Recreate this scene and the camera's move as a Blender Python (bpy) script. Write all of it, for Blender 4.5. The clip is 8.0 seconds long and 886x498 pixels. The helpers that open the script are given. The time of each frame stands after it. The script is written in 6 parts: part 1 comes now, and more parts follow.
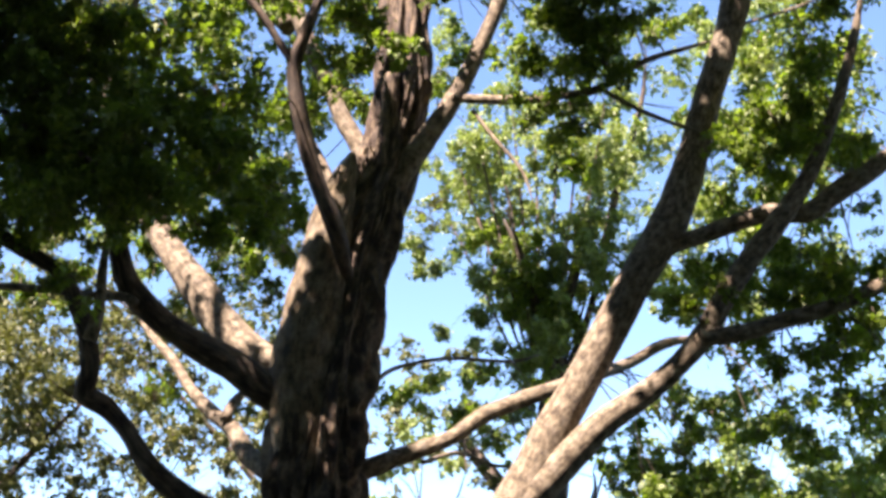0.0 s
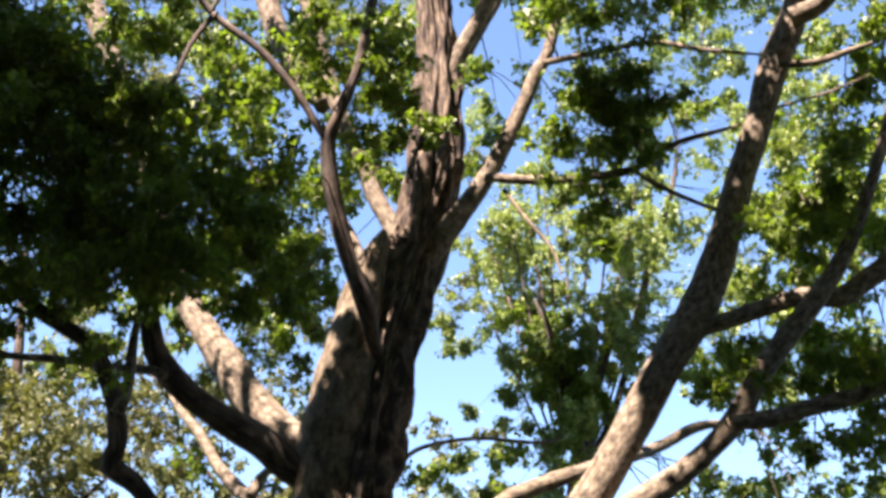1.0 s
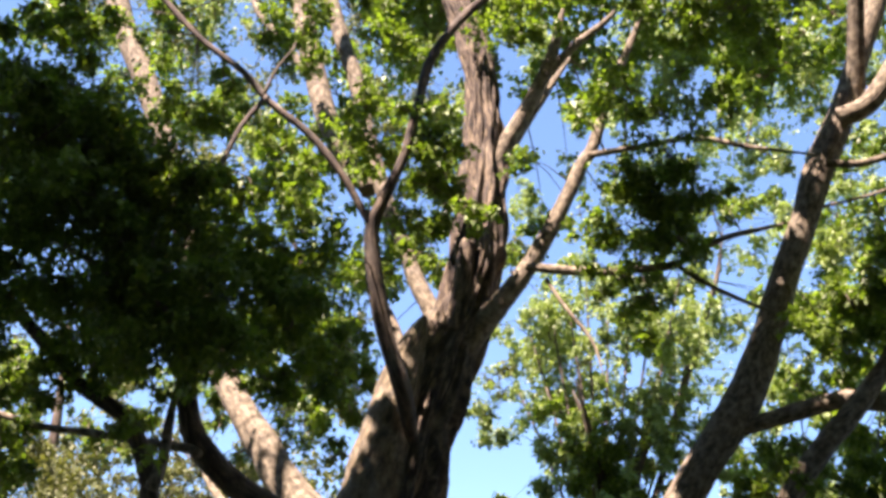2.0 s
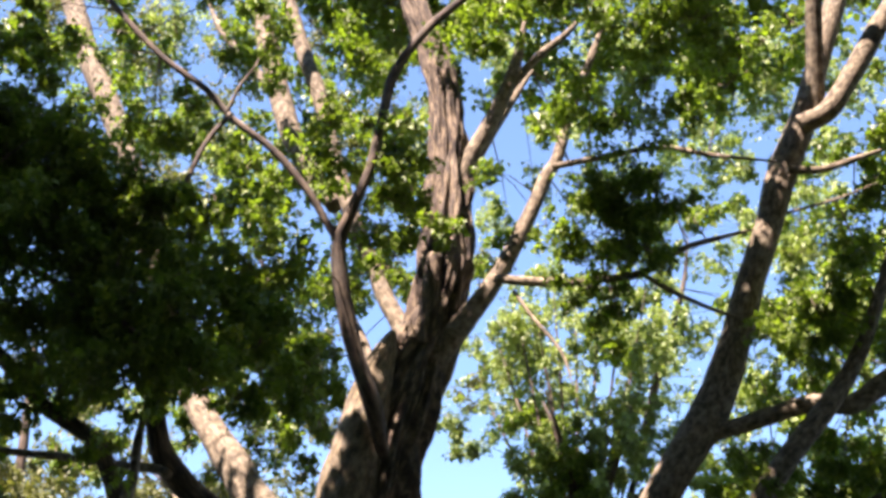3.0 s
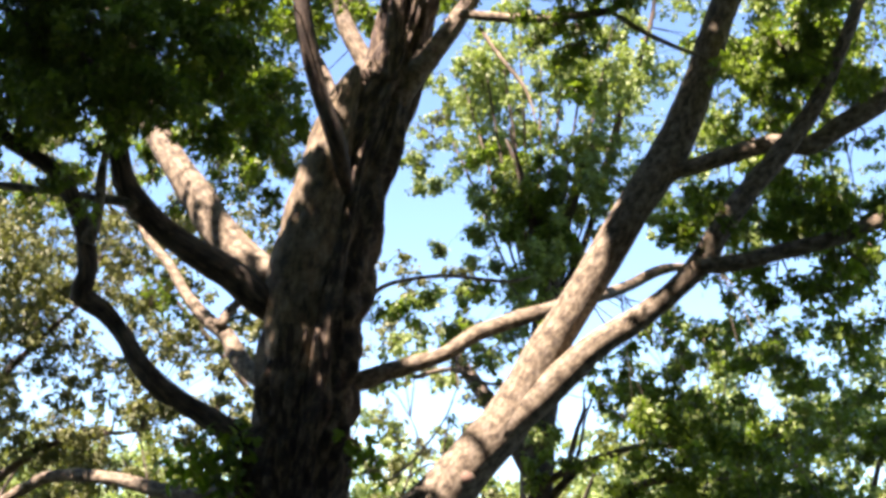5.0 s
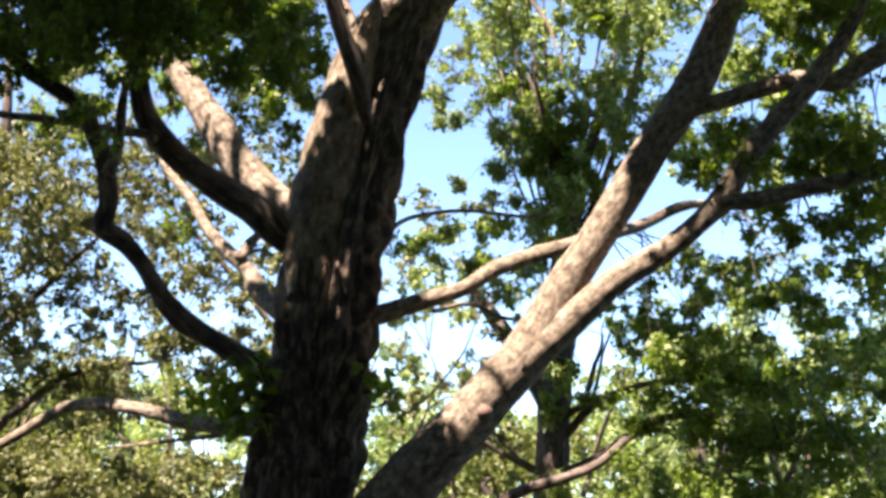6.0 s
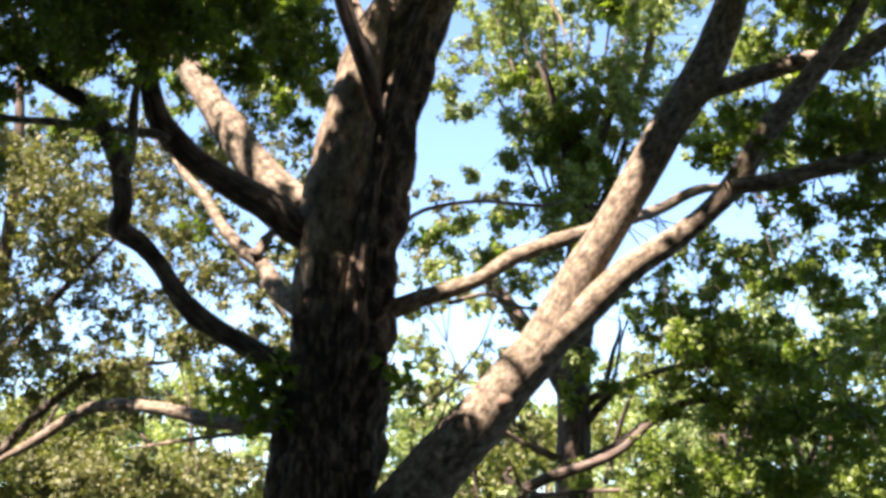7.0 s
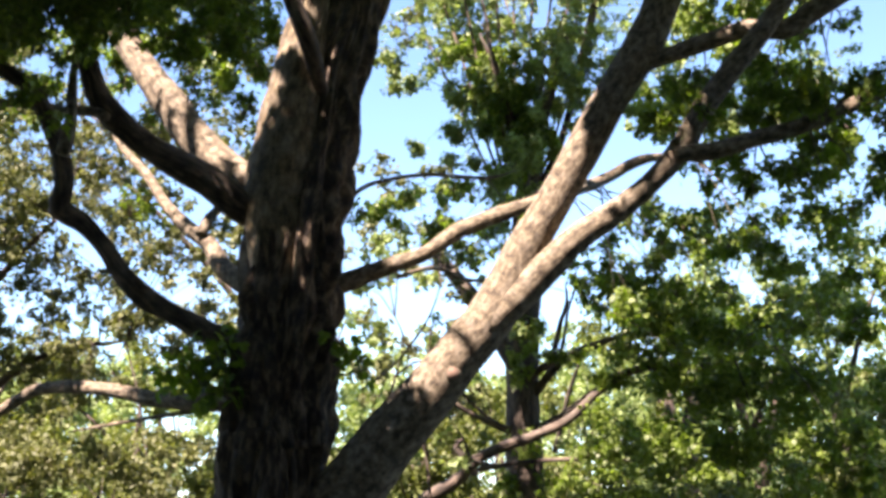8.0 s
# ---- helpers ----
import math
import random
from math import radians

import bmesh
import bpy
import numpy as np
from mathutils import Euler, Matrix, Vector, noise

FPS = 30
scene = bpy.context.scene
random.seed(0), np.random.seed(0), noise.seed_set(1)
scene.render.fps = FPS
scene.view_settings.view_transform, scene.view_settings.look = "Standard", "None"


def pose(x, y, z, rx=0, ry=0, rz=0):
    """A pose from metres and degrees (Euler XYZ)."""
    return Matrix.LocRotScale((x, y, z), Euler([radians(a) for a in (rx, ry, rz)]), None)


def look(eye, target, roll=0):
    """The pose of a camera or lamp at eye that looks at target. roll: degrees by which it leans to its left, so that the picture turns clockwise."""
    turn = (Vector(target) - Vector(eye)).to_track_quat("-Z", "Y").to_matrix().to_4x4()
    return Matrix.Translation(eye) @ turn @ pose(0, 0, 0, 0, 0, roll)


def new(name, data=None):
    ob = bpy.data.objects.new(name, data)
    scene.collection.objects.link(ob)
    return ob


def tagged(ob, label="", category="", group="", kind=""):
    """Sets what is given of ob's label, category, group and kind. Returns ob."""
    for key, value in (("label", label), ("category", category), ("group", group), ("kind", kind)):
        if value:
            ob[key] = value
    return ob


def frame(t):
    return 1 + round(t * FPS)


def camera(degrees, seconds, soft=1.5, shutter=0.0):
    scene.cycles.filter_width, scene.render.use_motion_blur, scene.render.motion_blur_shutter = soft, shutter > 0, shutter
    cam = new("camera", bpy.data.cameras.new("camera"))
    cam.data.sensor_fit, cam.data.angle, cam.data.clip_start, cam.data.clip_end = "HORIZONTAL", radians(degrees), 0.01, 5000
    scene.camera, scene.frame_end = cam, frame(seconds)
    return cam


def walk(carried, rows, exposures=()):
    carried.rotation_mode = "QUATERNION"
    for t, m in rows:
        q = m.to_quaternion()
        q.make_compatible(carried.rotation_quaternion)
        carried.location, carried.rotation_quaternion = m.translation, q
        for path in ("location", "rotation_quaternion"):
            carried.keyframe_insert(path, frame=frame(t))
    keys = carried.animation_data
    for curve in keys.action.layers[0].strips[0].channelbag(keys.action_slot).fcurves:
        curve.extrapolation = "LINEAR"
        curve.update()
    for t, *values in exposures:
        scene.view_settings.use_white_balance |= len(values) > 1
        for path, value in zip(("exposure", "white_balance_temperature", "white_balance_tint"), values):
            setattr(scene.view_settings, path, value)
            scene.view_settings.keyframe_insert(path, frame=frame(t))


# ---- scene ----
cam = camera(40, 8.0, soft=3.4, shutter=0.15)
EXPOSURE = 2.64
walk(cam, [
    (0.0, look((0, 0, 1.6), (-0.176, 9.292, 5.291), -0.76)),
    (0.3, look((0, 0, 1.6), (-0.249, 9.215, 5.477), -0.85)),
    (0.5, look((0, 0, 1.6), (-0.311, 9.170, 5.578), -0.34)),
    (0.7, look((0, 0, 1.6), (-0.338, 9.149, 5.623), 0.29)),
    (1.0, look((0, 0, 1.6), (-0.416, 9.028, 5.881), 0.76)),
    (1.2, look((0, 0, 1.6), (-0.410, 8.917, 6.108), 1.13)),
    (1.5, look((0, 0, 1.6), (-0.387, 8.808, 6.320), 0.62)),
    (1.6, look((0, 0, 1.6), (-0.701, 8.938, 6.030), 3.62)),
    (1.7, look((0, 0, 1.6), (-0.745, 8.823, 6.248), 3.93)),
    (2.8, look((0, 0, 1.6), (-0.563, 8.598, 6.675), 2.10)),
    (2.9, look((0, 0, 1.6), (-0.501, 8.608, 6.665), 1.84)),
    (3.0, look((0, 0, 1.6), (-0.492, 8.639, 6.612), 1.81)),
    (3.2, look((0, 0, 1.6), (-0.564, 8.792, 6.331), 2.01)),
    (3.5, look((0, 0, 1.6), (-0.571, 9.008, 5.905), 2.63)),
    (3.7, look((0, 0, 1.6), (-0.480, 9.094, 5.731), 2.50)),
    (4.0, look((0, 0, 1.6), (-0.292, 9.198, 5.513), 2.05)),
    (4.2, look((0, 0, 1.6), (-0.260, 9.337, 5.172), 1.80)),
    (4.5, look((0, 0, 1.6), (-0.229, 9.430, 4.920), 1.71)),
    (4.7, look((0, 0, 1.6), (-0.173, 9.477, 4.788), 1.51)),
    (5.8, look((0, 0, 1.6), (-0.246, 9.632, 4.276), 2.12)),
    (6.0, look((0, 0, 1.6), (-0.312, 9.669, 4.133), 2.30)),
    (6.2, look((0, 0, 1.6), (-0.503, 9.444, 4.850), 2.57)),
    (6.3, look((0, 0, 1.6), (-0.743, 9.393, 4.950), 2.43)),
    (6.5, look((0, 0, 1.6), (-0.923, 9.510, 4.552), 2.59)),
    (6.7, look((0, 0, 1.6), (-0.751, 9.637, 4.160), 1.75)),
    (7.0, look((0, 0, 1.6), (-0.435, 9.682, 4.062), 0.80)),
    (7.2, look((0, 0, 1.6), (-0.164, 9.697, 4.036), -0.01)),
    (7.5, look((0, 0, 1.6), (-0.139, 9.719, 3.949), 0.25)),
    (7.7, look((0, 0, 1.6), (-0.081, 9.725, 3.928), -0.04)),
    (8.0, look((0, 0, 1.6), (0.002, 9.743, 3.852), -0.90)),
], [(0.0, EXPOSURE, 6650, 30), (1.7, EXPOSURE, 6650, 30), (2.8, EXPOSURE + 0.12, 6650, 30), (3.5, EXPOSURE + 0.1, 6650, 30), (4.5, EXPOSURE + 0.1, 6650, 30), (8.0, EXPOSURE + 0.08, 6650, 30)])

# ---- world, sun, exposure ----
SUN_ELEVATION, SUN_BEARING = radians(55), radians(215)   # bearing clockwise from +y
world = bpy.data.worlds.new("world")
scene.world = world
world.use_nodes = True
wt = world.node_tree
sky = wt.nodes.new("ShaderNodeTexSky")
sky.sky_type = "NISHITA"
sky.sun_disc = False
sky.sun_elevation, sky.sun_rotation = SUN_ELEVATION, SUN_BEARING
sky.air_density, sky.dust_density, sky.ozone_density = 0.85, 0.0, 1.0
tone = wt.nodes.new("ShaderNodeMix")
tone.data_type, tone.blend_type = "RGBA", "MULTIPLY"
tone.inputs[0].default_value, tone.inputs[7].default_value = 1.0, (0.85, 1.04, 1.03, 1)
wt.links.new(sky.outputs[0], tone.inputs[6])
wt.links.new(tone.outputs[2], wt.nodes["Background"].inputs[0])
wt.nodes["Background"].inputs[1].default_value = 0.064

to_sun = Vector((math.sin(SUN_BEARING) * math.cos(SUN_ELEVATION), math.cos(SUN_BEARING) * math.cos(SUN_ELEVATION), math.sin(SUN_ELEVATION)))
sun_data = bpy.data.lights.new("sun", "SUN")
sun_data.energy, sun_data.angle, sun_data.color = 5.0, radians(0.53), (1.0, 0.91, 0.77)
sun = new("sun", sun_data)
sun.matrix_world = look(to_sun * 60, (0, 0, 0))


# ---- materials ----
def material(name, roughness=0.8):
    mat = bpy.data.materials.new(name)
    mat.use_nodes = True
    bsdf = mat.node_tree.nodes["Principled BSDF"]
    bsdf.inputs["Roughness"].default_value = roughness
    return mat, mat.node_tree, bsdf


def ramp(nt, value, stops):
    node = nt.nodes.new("ShaderNodeValToRGB")
    while len(node.color_ramp.elements) < len(stops):
        node.color_ramp.elements.new(0.5)
    for e, (at, col) in zip(node.color_ramp.elements, stops):
        e.position, e.color = at, (*col, 1)
    nt.links.new(value, node.inputs[0])
    return node.outputs[0]


def noise_tex(nt, vector, scale, detail=6.0, rough=0.6):
    node = nt.nodes.new("ShaderNodeTexNoise")
    node.inputs["Scale"].default_value, node.inputs["Detail"].default_value, node.inputs["Roughness"].default_value = scale, detail, rough
    nt.links.new(vector, node.inputs["Vector"])
    return node.outputs["Fac"]


def mix_colour(nt, fac, a, b, blend="MIX"):
    node = nt.nodes.new("ShaderNodeMix")
    node.data_type, node.blend_type = "RGBA", blend
    for sock, v in ((node.inputs[0], fac), (node.inputs[6], a), (node.inputs[7], b)):
        if isinstance(v, (int, float)):
            sock.default_value = v
        elif isinstance(v, tuple):
            sock.default_value = (*v, 1)
        else:
            nt.links.new(v, sock)
    return node.outputs[2]


def bark(name, dark, mid, light, stretch=0.22, scale=26.0, depth=0.012, lichen=0.35, patches=3.2):
    """Bark, furrowed along the limb: the UV map runs round it and along it in metres."""
    mat, nt, bsdf = material(name, 0.9)
    uv = nt.nodes.new("ShaderNodeUVMap")
    stretchy = nt.nodes.new("ShaderNodeMapping")
    stretchy.inputs["Scale"].default_value = (1, stretch, 1)
    nt.links.new(uv.outputs[0], stretchy.inputs["Vector"])
    fur = noise_tex(nt, stretchy.outputs[0], scale, 8, 0.65)
    geo = nt.nodes.new("ShaderNodeTexCoord")
    blot = noise_tex(nt, geo.outputs["Object"], patches, 5, 0.6)
    fine = noise_tex(nt, geo.outputs["Object"], 60, 4, 0.7)
    base = ramp(nt, fur, [(0.38, dark), (0.5, mid), (0.63, light)])
    patch = ramp(nt, blot, [(0.48, (0, 0, 0)), (0.66, (1, 1, 1))])
    soft = nt.nodes.new("ShaderNodeMath")
    soft.operation = "MULTIPLY"
    soft.inputs[1].default_value = lichen
    nt.links.new(patch, soft.inputs[0])
    grey = mix_colour(nt, soft.outputs[0], base, (0.35, 0.305, 0.235))
    out = mix_colour(nt, 0.25, grey, ramp(nt, fine, [(0.3, (0.05, 0.04, 0.03)), (0.7, (0.5, 0.45, 0.38))]), "OVERLAY")
    nt.links.new(out, bsdf.inputs["Base Color"])
    bump = nt.nodes.new("ShaderNodeBump")
    bump.inputs["Strength"].default_value, bump.inputs["Distance"].default_value = 0.9, depth
    nt.links.new(fur, bump.inputs["Height"])
    nt.links.new(bump.outputs[0], bsdf.inputs["Normal"])
    return mat


def leaves(name, dark, mid, light, through_light=0.45, gloss=0.38, single=False, warm=(1.6, 1.65, 0.4)):
    """Leaf blades: each leaf has its own green, and lets some light through."""
    mat, nt, bsdf = material(name, gloss)
    geo = nt.nodes.new("ShaderNodeNewGeometry")
    one = nt.nodes.new("ShaderNodeObjectInfo").outputs["Random"] if single else geo.outputs["Random Per Island"]
    tint = ramp(nt, one, [(0.0, dark), (0.55, mid), (1.0, light)])
    pos = nt.nodes.new("ShaderNodeTexCoord")
    area = noise_tex(nt, pos.outputs["Object"], 1.3, 3)
    tint = mix_colour(nt, ramp(nt, area, [(0.35, (0, 0, 0)), (0.7, (0.6, 0.6, 0.6))]), tint, light)
    nt.links.new(tint, bsdf.inputs["Base Color"])
    thin = nt.nodes.new("ShaderNodeBsdfTranslucent")
    glow = mix_colour(nt, 1.0, tint, warm, "MULTIPLY")
    nt.links.new(glow, thin.inputs["Color"])
    both = nt.nodes.new("ShaderNodeMixShader")
    both.inputs[0].default_value = through_light
    nt.links.new(bsdf.outputs[0], both.inputs[1])
    nt.links.new(thin.outputs[0], both.inputs[2])
    nt.links.new(both.outputs[0], nt.nodes["Material Output"].inputs["Surface"])
    return mat


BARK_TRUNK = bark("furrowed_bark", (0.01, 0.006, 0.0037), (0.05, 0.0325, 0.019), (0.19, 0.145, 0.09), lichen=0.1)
BARK_LIMB = bark("limb_bark", (0.042, 0.031, 0.018), (0.115, 0.09, 0.056), (0.235, 0.195, 0.13), 0.5, 26.0, 0.011, 0.32, 13.0)
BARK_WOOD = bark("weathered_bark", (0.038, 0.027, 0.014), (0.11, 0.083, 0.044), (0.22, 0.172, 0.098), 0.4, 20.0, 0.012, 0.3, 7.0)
# limb bark with the shade of low and front limbs put into its colour
BARK_SHADED = bark("shaded_bark", (0.013, 0.0085, 0.0055), (0.052, 0.037, 0.025), (0.145, 0.108, 0.072), 0.2, 24.0, 0.012, 0.15)
BARK_FAR = bark("dark_bark", (0.018, 0.013, 0.01), (0.055, 0.04, 0.028), (0.12, 0.09, 0.065), 0.25, 22.0, 0.008, 0.2)
CUT_WOOD = bark("cut_wood", (0.1, 0.058, 0.04), (0.19, 0.12, 0.085), (0.3, 0.2, 0.145), 1.0, 30.0, 0.004, 0.1)
LEAF = leaves("maple_leaf", (0.048, 0.079, 0.012), (0.098, 0.147, 0.02), (0.162, 0.22, 0.034), 0.42, 0.5, warm=(1.4, 1.65, 0.45))
LEAF_SINGLE = leaves("fresh_leaf", (0.035, 0.075, 0.008), (0.08, 0.15, 0.014), (0.15, 0.22, 0.025), 0.45, 0.35, True)
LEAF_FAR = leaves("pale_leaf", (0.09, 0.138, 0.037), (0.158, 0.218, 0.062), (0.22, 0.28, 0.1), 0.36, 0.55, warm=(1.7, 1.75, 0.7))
# leaf colour darkened so unseen crowns and shrubs bounce and pass less light
LEAF_DARKENED = leaves("darkened_leaf", (0.02, 0.034, 0.006), (0.04, 0.06, 0.01), (0.06, 0.085, 0.016), 0.22, 0.6)
LEAF_EDGE = leaves("edge_leaf", (0.05, 0.068, 0.014), (0.088, 0.11, 0.022), (0.135, 0.16, 0.036), 0.38, 0.6)
LEAF_OLIVE = leaves("olive_leaf", (0.05, 0.062, 0.017), (0.086, 0.1, 0.03), (0.13, 0.145, 0.05), 0.34, 0.6, warm=(1.6, 1.6, 0.7))

mat, nt, bsdf = material("woodland_floor", 0.95)
where = nt.nodes.new("ShaderNodeTexCoord")
litter = noise_tex(nt, where.outputs["Object"], 9, 8, 0.7)
patches = noise_tex(nt, where.outputs["Object"], 0.35, 4)
nt.links.new(mix_colour(nt, ramp(nt, patches, [(0.42, (0, 0, 0)), (0.58, (1, 1, 1))]),
             ramp(nt, litter, [(0.3, (0.02, 0.015, 0.009)), (0.7, (0.08, 0.058, 0.034))]),
             ramp(nt, litter, [(0.3, (0.015, 0.03, 0.007)), (0.7, (0.045, 0.075, 0.02))])), bsdf.inputs["Base Color"])
FLOOR = mat


# ---- builders ----
def part(name, mesh, mat, parent, label="", kind=""):
    ob = new(name, mesh)
    mesh.materials.append(mat)
    ob.parent = parent
    return tagged(ob, label, kind=kind)


def thing(name, at, label, category, group=""):
    ob = new(name)
    ob.location = at
    return tagged(ob, label, category, group)


def catmull(rows, step):
    """Points and radii along a smooth line through rows of (x, y, z, radius)."""
    p = np.array(rows, float)
    p = np.vstack([2 * p[0] - p[1], p, 2 * p[-1] - p[-2]])
    out = []
    for i in range(1, len(p) - 2):
        n = max(2, int(np.linalg.norm(p[i + 1, :3] - p[i, :3]) / step))
        t = np.arange(n)[:, None] / n
        a, b, c, d = p[i - 1:i + 3]
        out.append(0.5 * (2 * b + (c - a) * t + (2 * a - 5 * b + 4 * c - d) * t**2 + (3 * b - a - 3 * c + d) * t**3))
    out.append(p[-2:-1])
    q = np.vstack(out)
    q[:, 3] = np.maximum(q[:, 3], 0.003)
    return q


def tube(rows, sides, step, ridge=0.0, lumps=0.04, ridges=11, seed=0, blunt=False, flutes=0.0, groove=0.0):
    """A limb as one mesh: round, tapering, uneven, with furrows if ridge is given."""
    q = catmull(rows, step)
    n = len(q)
    d = np.gradient(q[:, :3], axis=0)
    d /= np.linalg.norm(d, axis=1)[:, None] + 1e-9
    side = np.cross(d[0], (0.13, 1.0, 0.21))
    verts, uvs = [], []
    run = np.concatenate([[0], np.cumsum(np.linalg.norm(np.diff(q[:, :3], axis=0), axis=1))])
    ang = np.arange(sides) * 2 * np.pi / sides
    for i in range(n):
        side = side - d[i] * (side @ d[i])
        side /= np.linalg.norm(side)
        up = np.cross(d[i], side)
        r = q[i, 3]
        for a in ang:
            way = side * np.cos(a) + up * np.sin(a)
            big = noise.noise(Vector(q[i, :3] / max(r * 2.5, 0.05) + way * 0.8 + seed * 7.1))
            k = 1 + lumps * 2.0 * big
            if flutes:
                col = noise.noise(Vector((np.cos(a) * 1.5, np.sin(a) * 1.5, q[i, 2] * 0.22 + 3.7)))
                k += flutes * (min(abs(col) * 3.2, 1.0) - 0.75)
            if groove:
                fade = groove * min(max((q[i, 2] - 2.3) / 0.8, 0.0), 1.0)
                k += fade * (0.35 * math.exp(-((a - 2.05) / 0.13) ** 2) - math.exp(-((a - 1.74) / 0.15) ** 2) - 0.5 * math.exp(-((a - 2.42) / 0.12) ** 2))
            if ridge:
                wob = noise.noise(Vector((np.cos(a) * 2.2, np.sin(a) * 2.2, run[i] * 1.1 + seed)))
                cell = noise.noise(Vector((np.cos(a + 0.25 * wob) * ridges * 0.55, np.sin(a + 0.25 * wob) * ridges * 0.55, run[i] * 2.3 + seed)))
                k += ridge * (abs(cell) * 2.4 - 0.6)
            verts.append(q[i, :3] + way * r * k)
    faces = [(i * sides + j, i * sides + (j + 1) % sides, (i + 1) * sides + (j + 1) % sides, (i + 1) * sides + j) for i in range(n - 1) for j in range(sides)]
    verts.append(q[0, :3])
    verts.append(q[-1, :3] + d[-1] * q[-1, 3] * (0.25 if blunt else 0.9))
    faces += [(n * sides, (j + 1) % sides, j) for j in range(sides)]
    faces += [(n * sides + 1, (n - 1) * sides + j, (n - 1) * sides + (j + 1) % sides) for j in range(sides)]
    mesh = bpy.data.meshes.new("limb")
    mesh.from_pydata([tuple(v) for v in verts], [], faces)
    layer = mesh.uv_layers.new(name="UVMap")
    mean = float(q[:, 3].mean())
    flat = []
    for f in faces[:(n - 1) * sides]:
        i, j = divmod(f[0], sides)
        for di, dj in ((0, 0), (0, 1), (1, 1), (1, 0)):
            flat += [(j + dj) / sides * 6.28 * mean, run[i + di] + seed]
    flat += [0.0] * (len(layer.data) * 2 - len(flat))
    layer.data.foreach_set("uv", flat)
    mesh.polygons.foreach_set("use_smooth", [True] * len(mesh.polygons))
    mesh.update()
    return mesh


# leaf blades of unit length, stalk at the origin: a lobed one, and a plain one for what is far
BLADE = np.array([(0, 0, -0.03), (0.46, 0.22, 0.05), (0.2, 0.45, 0.0), (0, 1.0, -0.14), (-0.2, 0.45, 0.0), (-0.46, 0.22, 0.05)])
BLADE_TRIS = np.array([(0, 1, 2), (0, 2, 3), (0, 3, 4), (0, 4, 5)])
FULL_BLADE = [(0, 0, 0), (0.30, -0.04, 0.05), (0.52, 0.30, 0.02), (0.26, 0.40, 0.05), (0.34, 0.70, -0.03), (0, 1.0, -0.12),
              (-0.34, 0.70, -0.03), (-0.26, 0.40, 0.05), (-0.52, 0.30, 0.02), (-0.30, -0.04, 0.05), (0, 0.45, -0.05)]
FULL_TRIS = [(0, 1, 10), (1, 2, 3), (1, 3, 10), (3, 4, 10), (4, 5, 10), (5, 6, 10), (6, 7, 10), (7, 9, 10), (7, 8, 9), (9, 0, 10)]
FAR_BLADE = np.array([(0, 0, 0), (0.42, 0.35, 0.04), (0, 1.0, -0.1), (-0.42, 0.35, 0.04)])
FAR_TRIS = np.array([(0, 1, 2), (0, 2, 3)])


def blades(places, sizes, rng, droop=0.5, far=False, name="leaves"):
    """Leaves at the given places, each turned its own way, as one mesh."""
    shape, tris = (FAR_BLADE, FAR_TRIS) if far else (BLADE, BLADE_TRIS)
    n = len(places)
    yaw = rng.uniform(0, 2 * np.pi, n)
    pitch = rng.normal(-droop, 0.5, n)
    roll = rng.normal(0, 0.55, n)
    cy, sy, cp, sp, cr, sr = np.cos(yaw), np.sin(yaw), np.cos(pitch), np.sin(pitch), np.cos(roll), np.sin(roll)
    ahead = np.stack([-sy * cp, cy * cp, sp], 1)
    flat = np.stack([cy, sy, 0 * cy], 1)
    norm = np.cross(flat, ahead)
    right = flat * cr[:, None] + norm * sr[:, None]
    norm = np.cross(right, ahead)
    wide = rng.uniform(0.8, 1.15, n)
    v = (shape[None, :, 0, None] * (right * wide[:, None])[:, None] + shape[None, :, 1, None] * ahead[:, None] + shape[None, :, 2, None] * norm[:, None])
    v = v * sizes[:, None, None] + places[:, None]
    f = tris[None] + (np.arange(n) * len(shape))[:, None, None]
    v, f = v.reshape(-1, 3), f.reshape(-1)
    mesh = bpy.data.meshes.new(name)
    mesh.vertices.add(len(v))
    mesh.vertices.foreach_set("co", v.ravel())
    mesh.loops.add(len(f))
    mesh.loops.foreach_set("vertex_index", f.astype(np.int32))
    mesh.polygons.add(len(f) // 3)
    mesh.polygons.foreach_set("loop_start", np.arange(0, len(f), 3, dtype=np.int32))
    mesh.update(calc_edges=True)
    mesh.validate()
    return mesh


SKELETON = {}


def limb(tree, name, rows, mat, sides=14, step=0.09, ridge=0.0, lumps=0.035, blunt=False, label="", flutes=0.0, groove=0.0):
    n = len(SKELETON.setdefault(tree.name, []))
    SKELETON[tree.name].append(catmull(rows, 0.25))
    base = Vector(tree.location)
    local = [(r[0] - base.x, r[1] - base.y, r[2] - base.z, r[3]) for r in rows]
    return part(name, tube(local, sides, step, ridge, lumps, seed=n, blunt=blunt, flutes=flutes, groove=groove), mat, tree, label)


def twig_mesh(lines):
    """Thin three-sided twigs, given as lines of points with a radius at their root."""
    verts, faces = [], []
    for pts, r in lines:
        first = len(verts)
        for k, p in enumerate(pts):
            rr = r * (1 - 0.75 * k / (len(pts) - 1))
            for a in (0.3, 2.4, 4.5):
                verts.append((p[0] + rr * math.cos(a), p[1] + rr * math.sin(a), p[2] + 0.3 * rr * math.sin(2 * a)))
        for k in range(len(pts) - 1):
            for j in range(3):
                a, b = first + 3 * k + j, first + 3 * k + (j + 1) % 3
                faces.append((a, b, b + 3, a + 3))
    mesh = bpy.data.meshes.new("twigs")
    mesh.from_pydata(verts, [], faces)
    mesh.update()
    return mesh


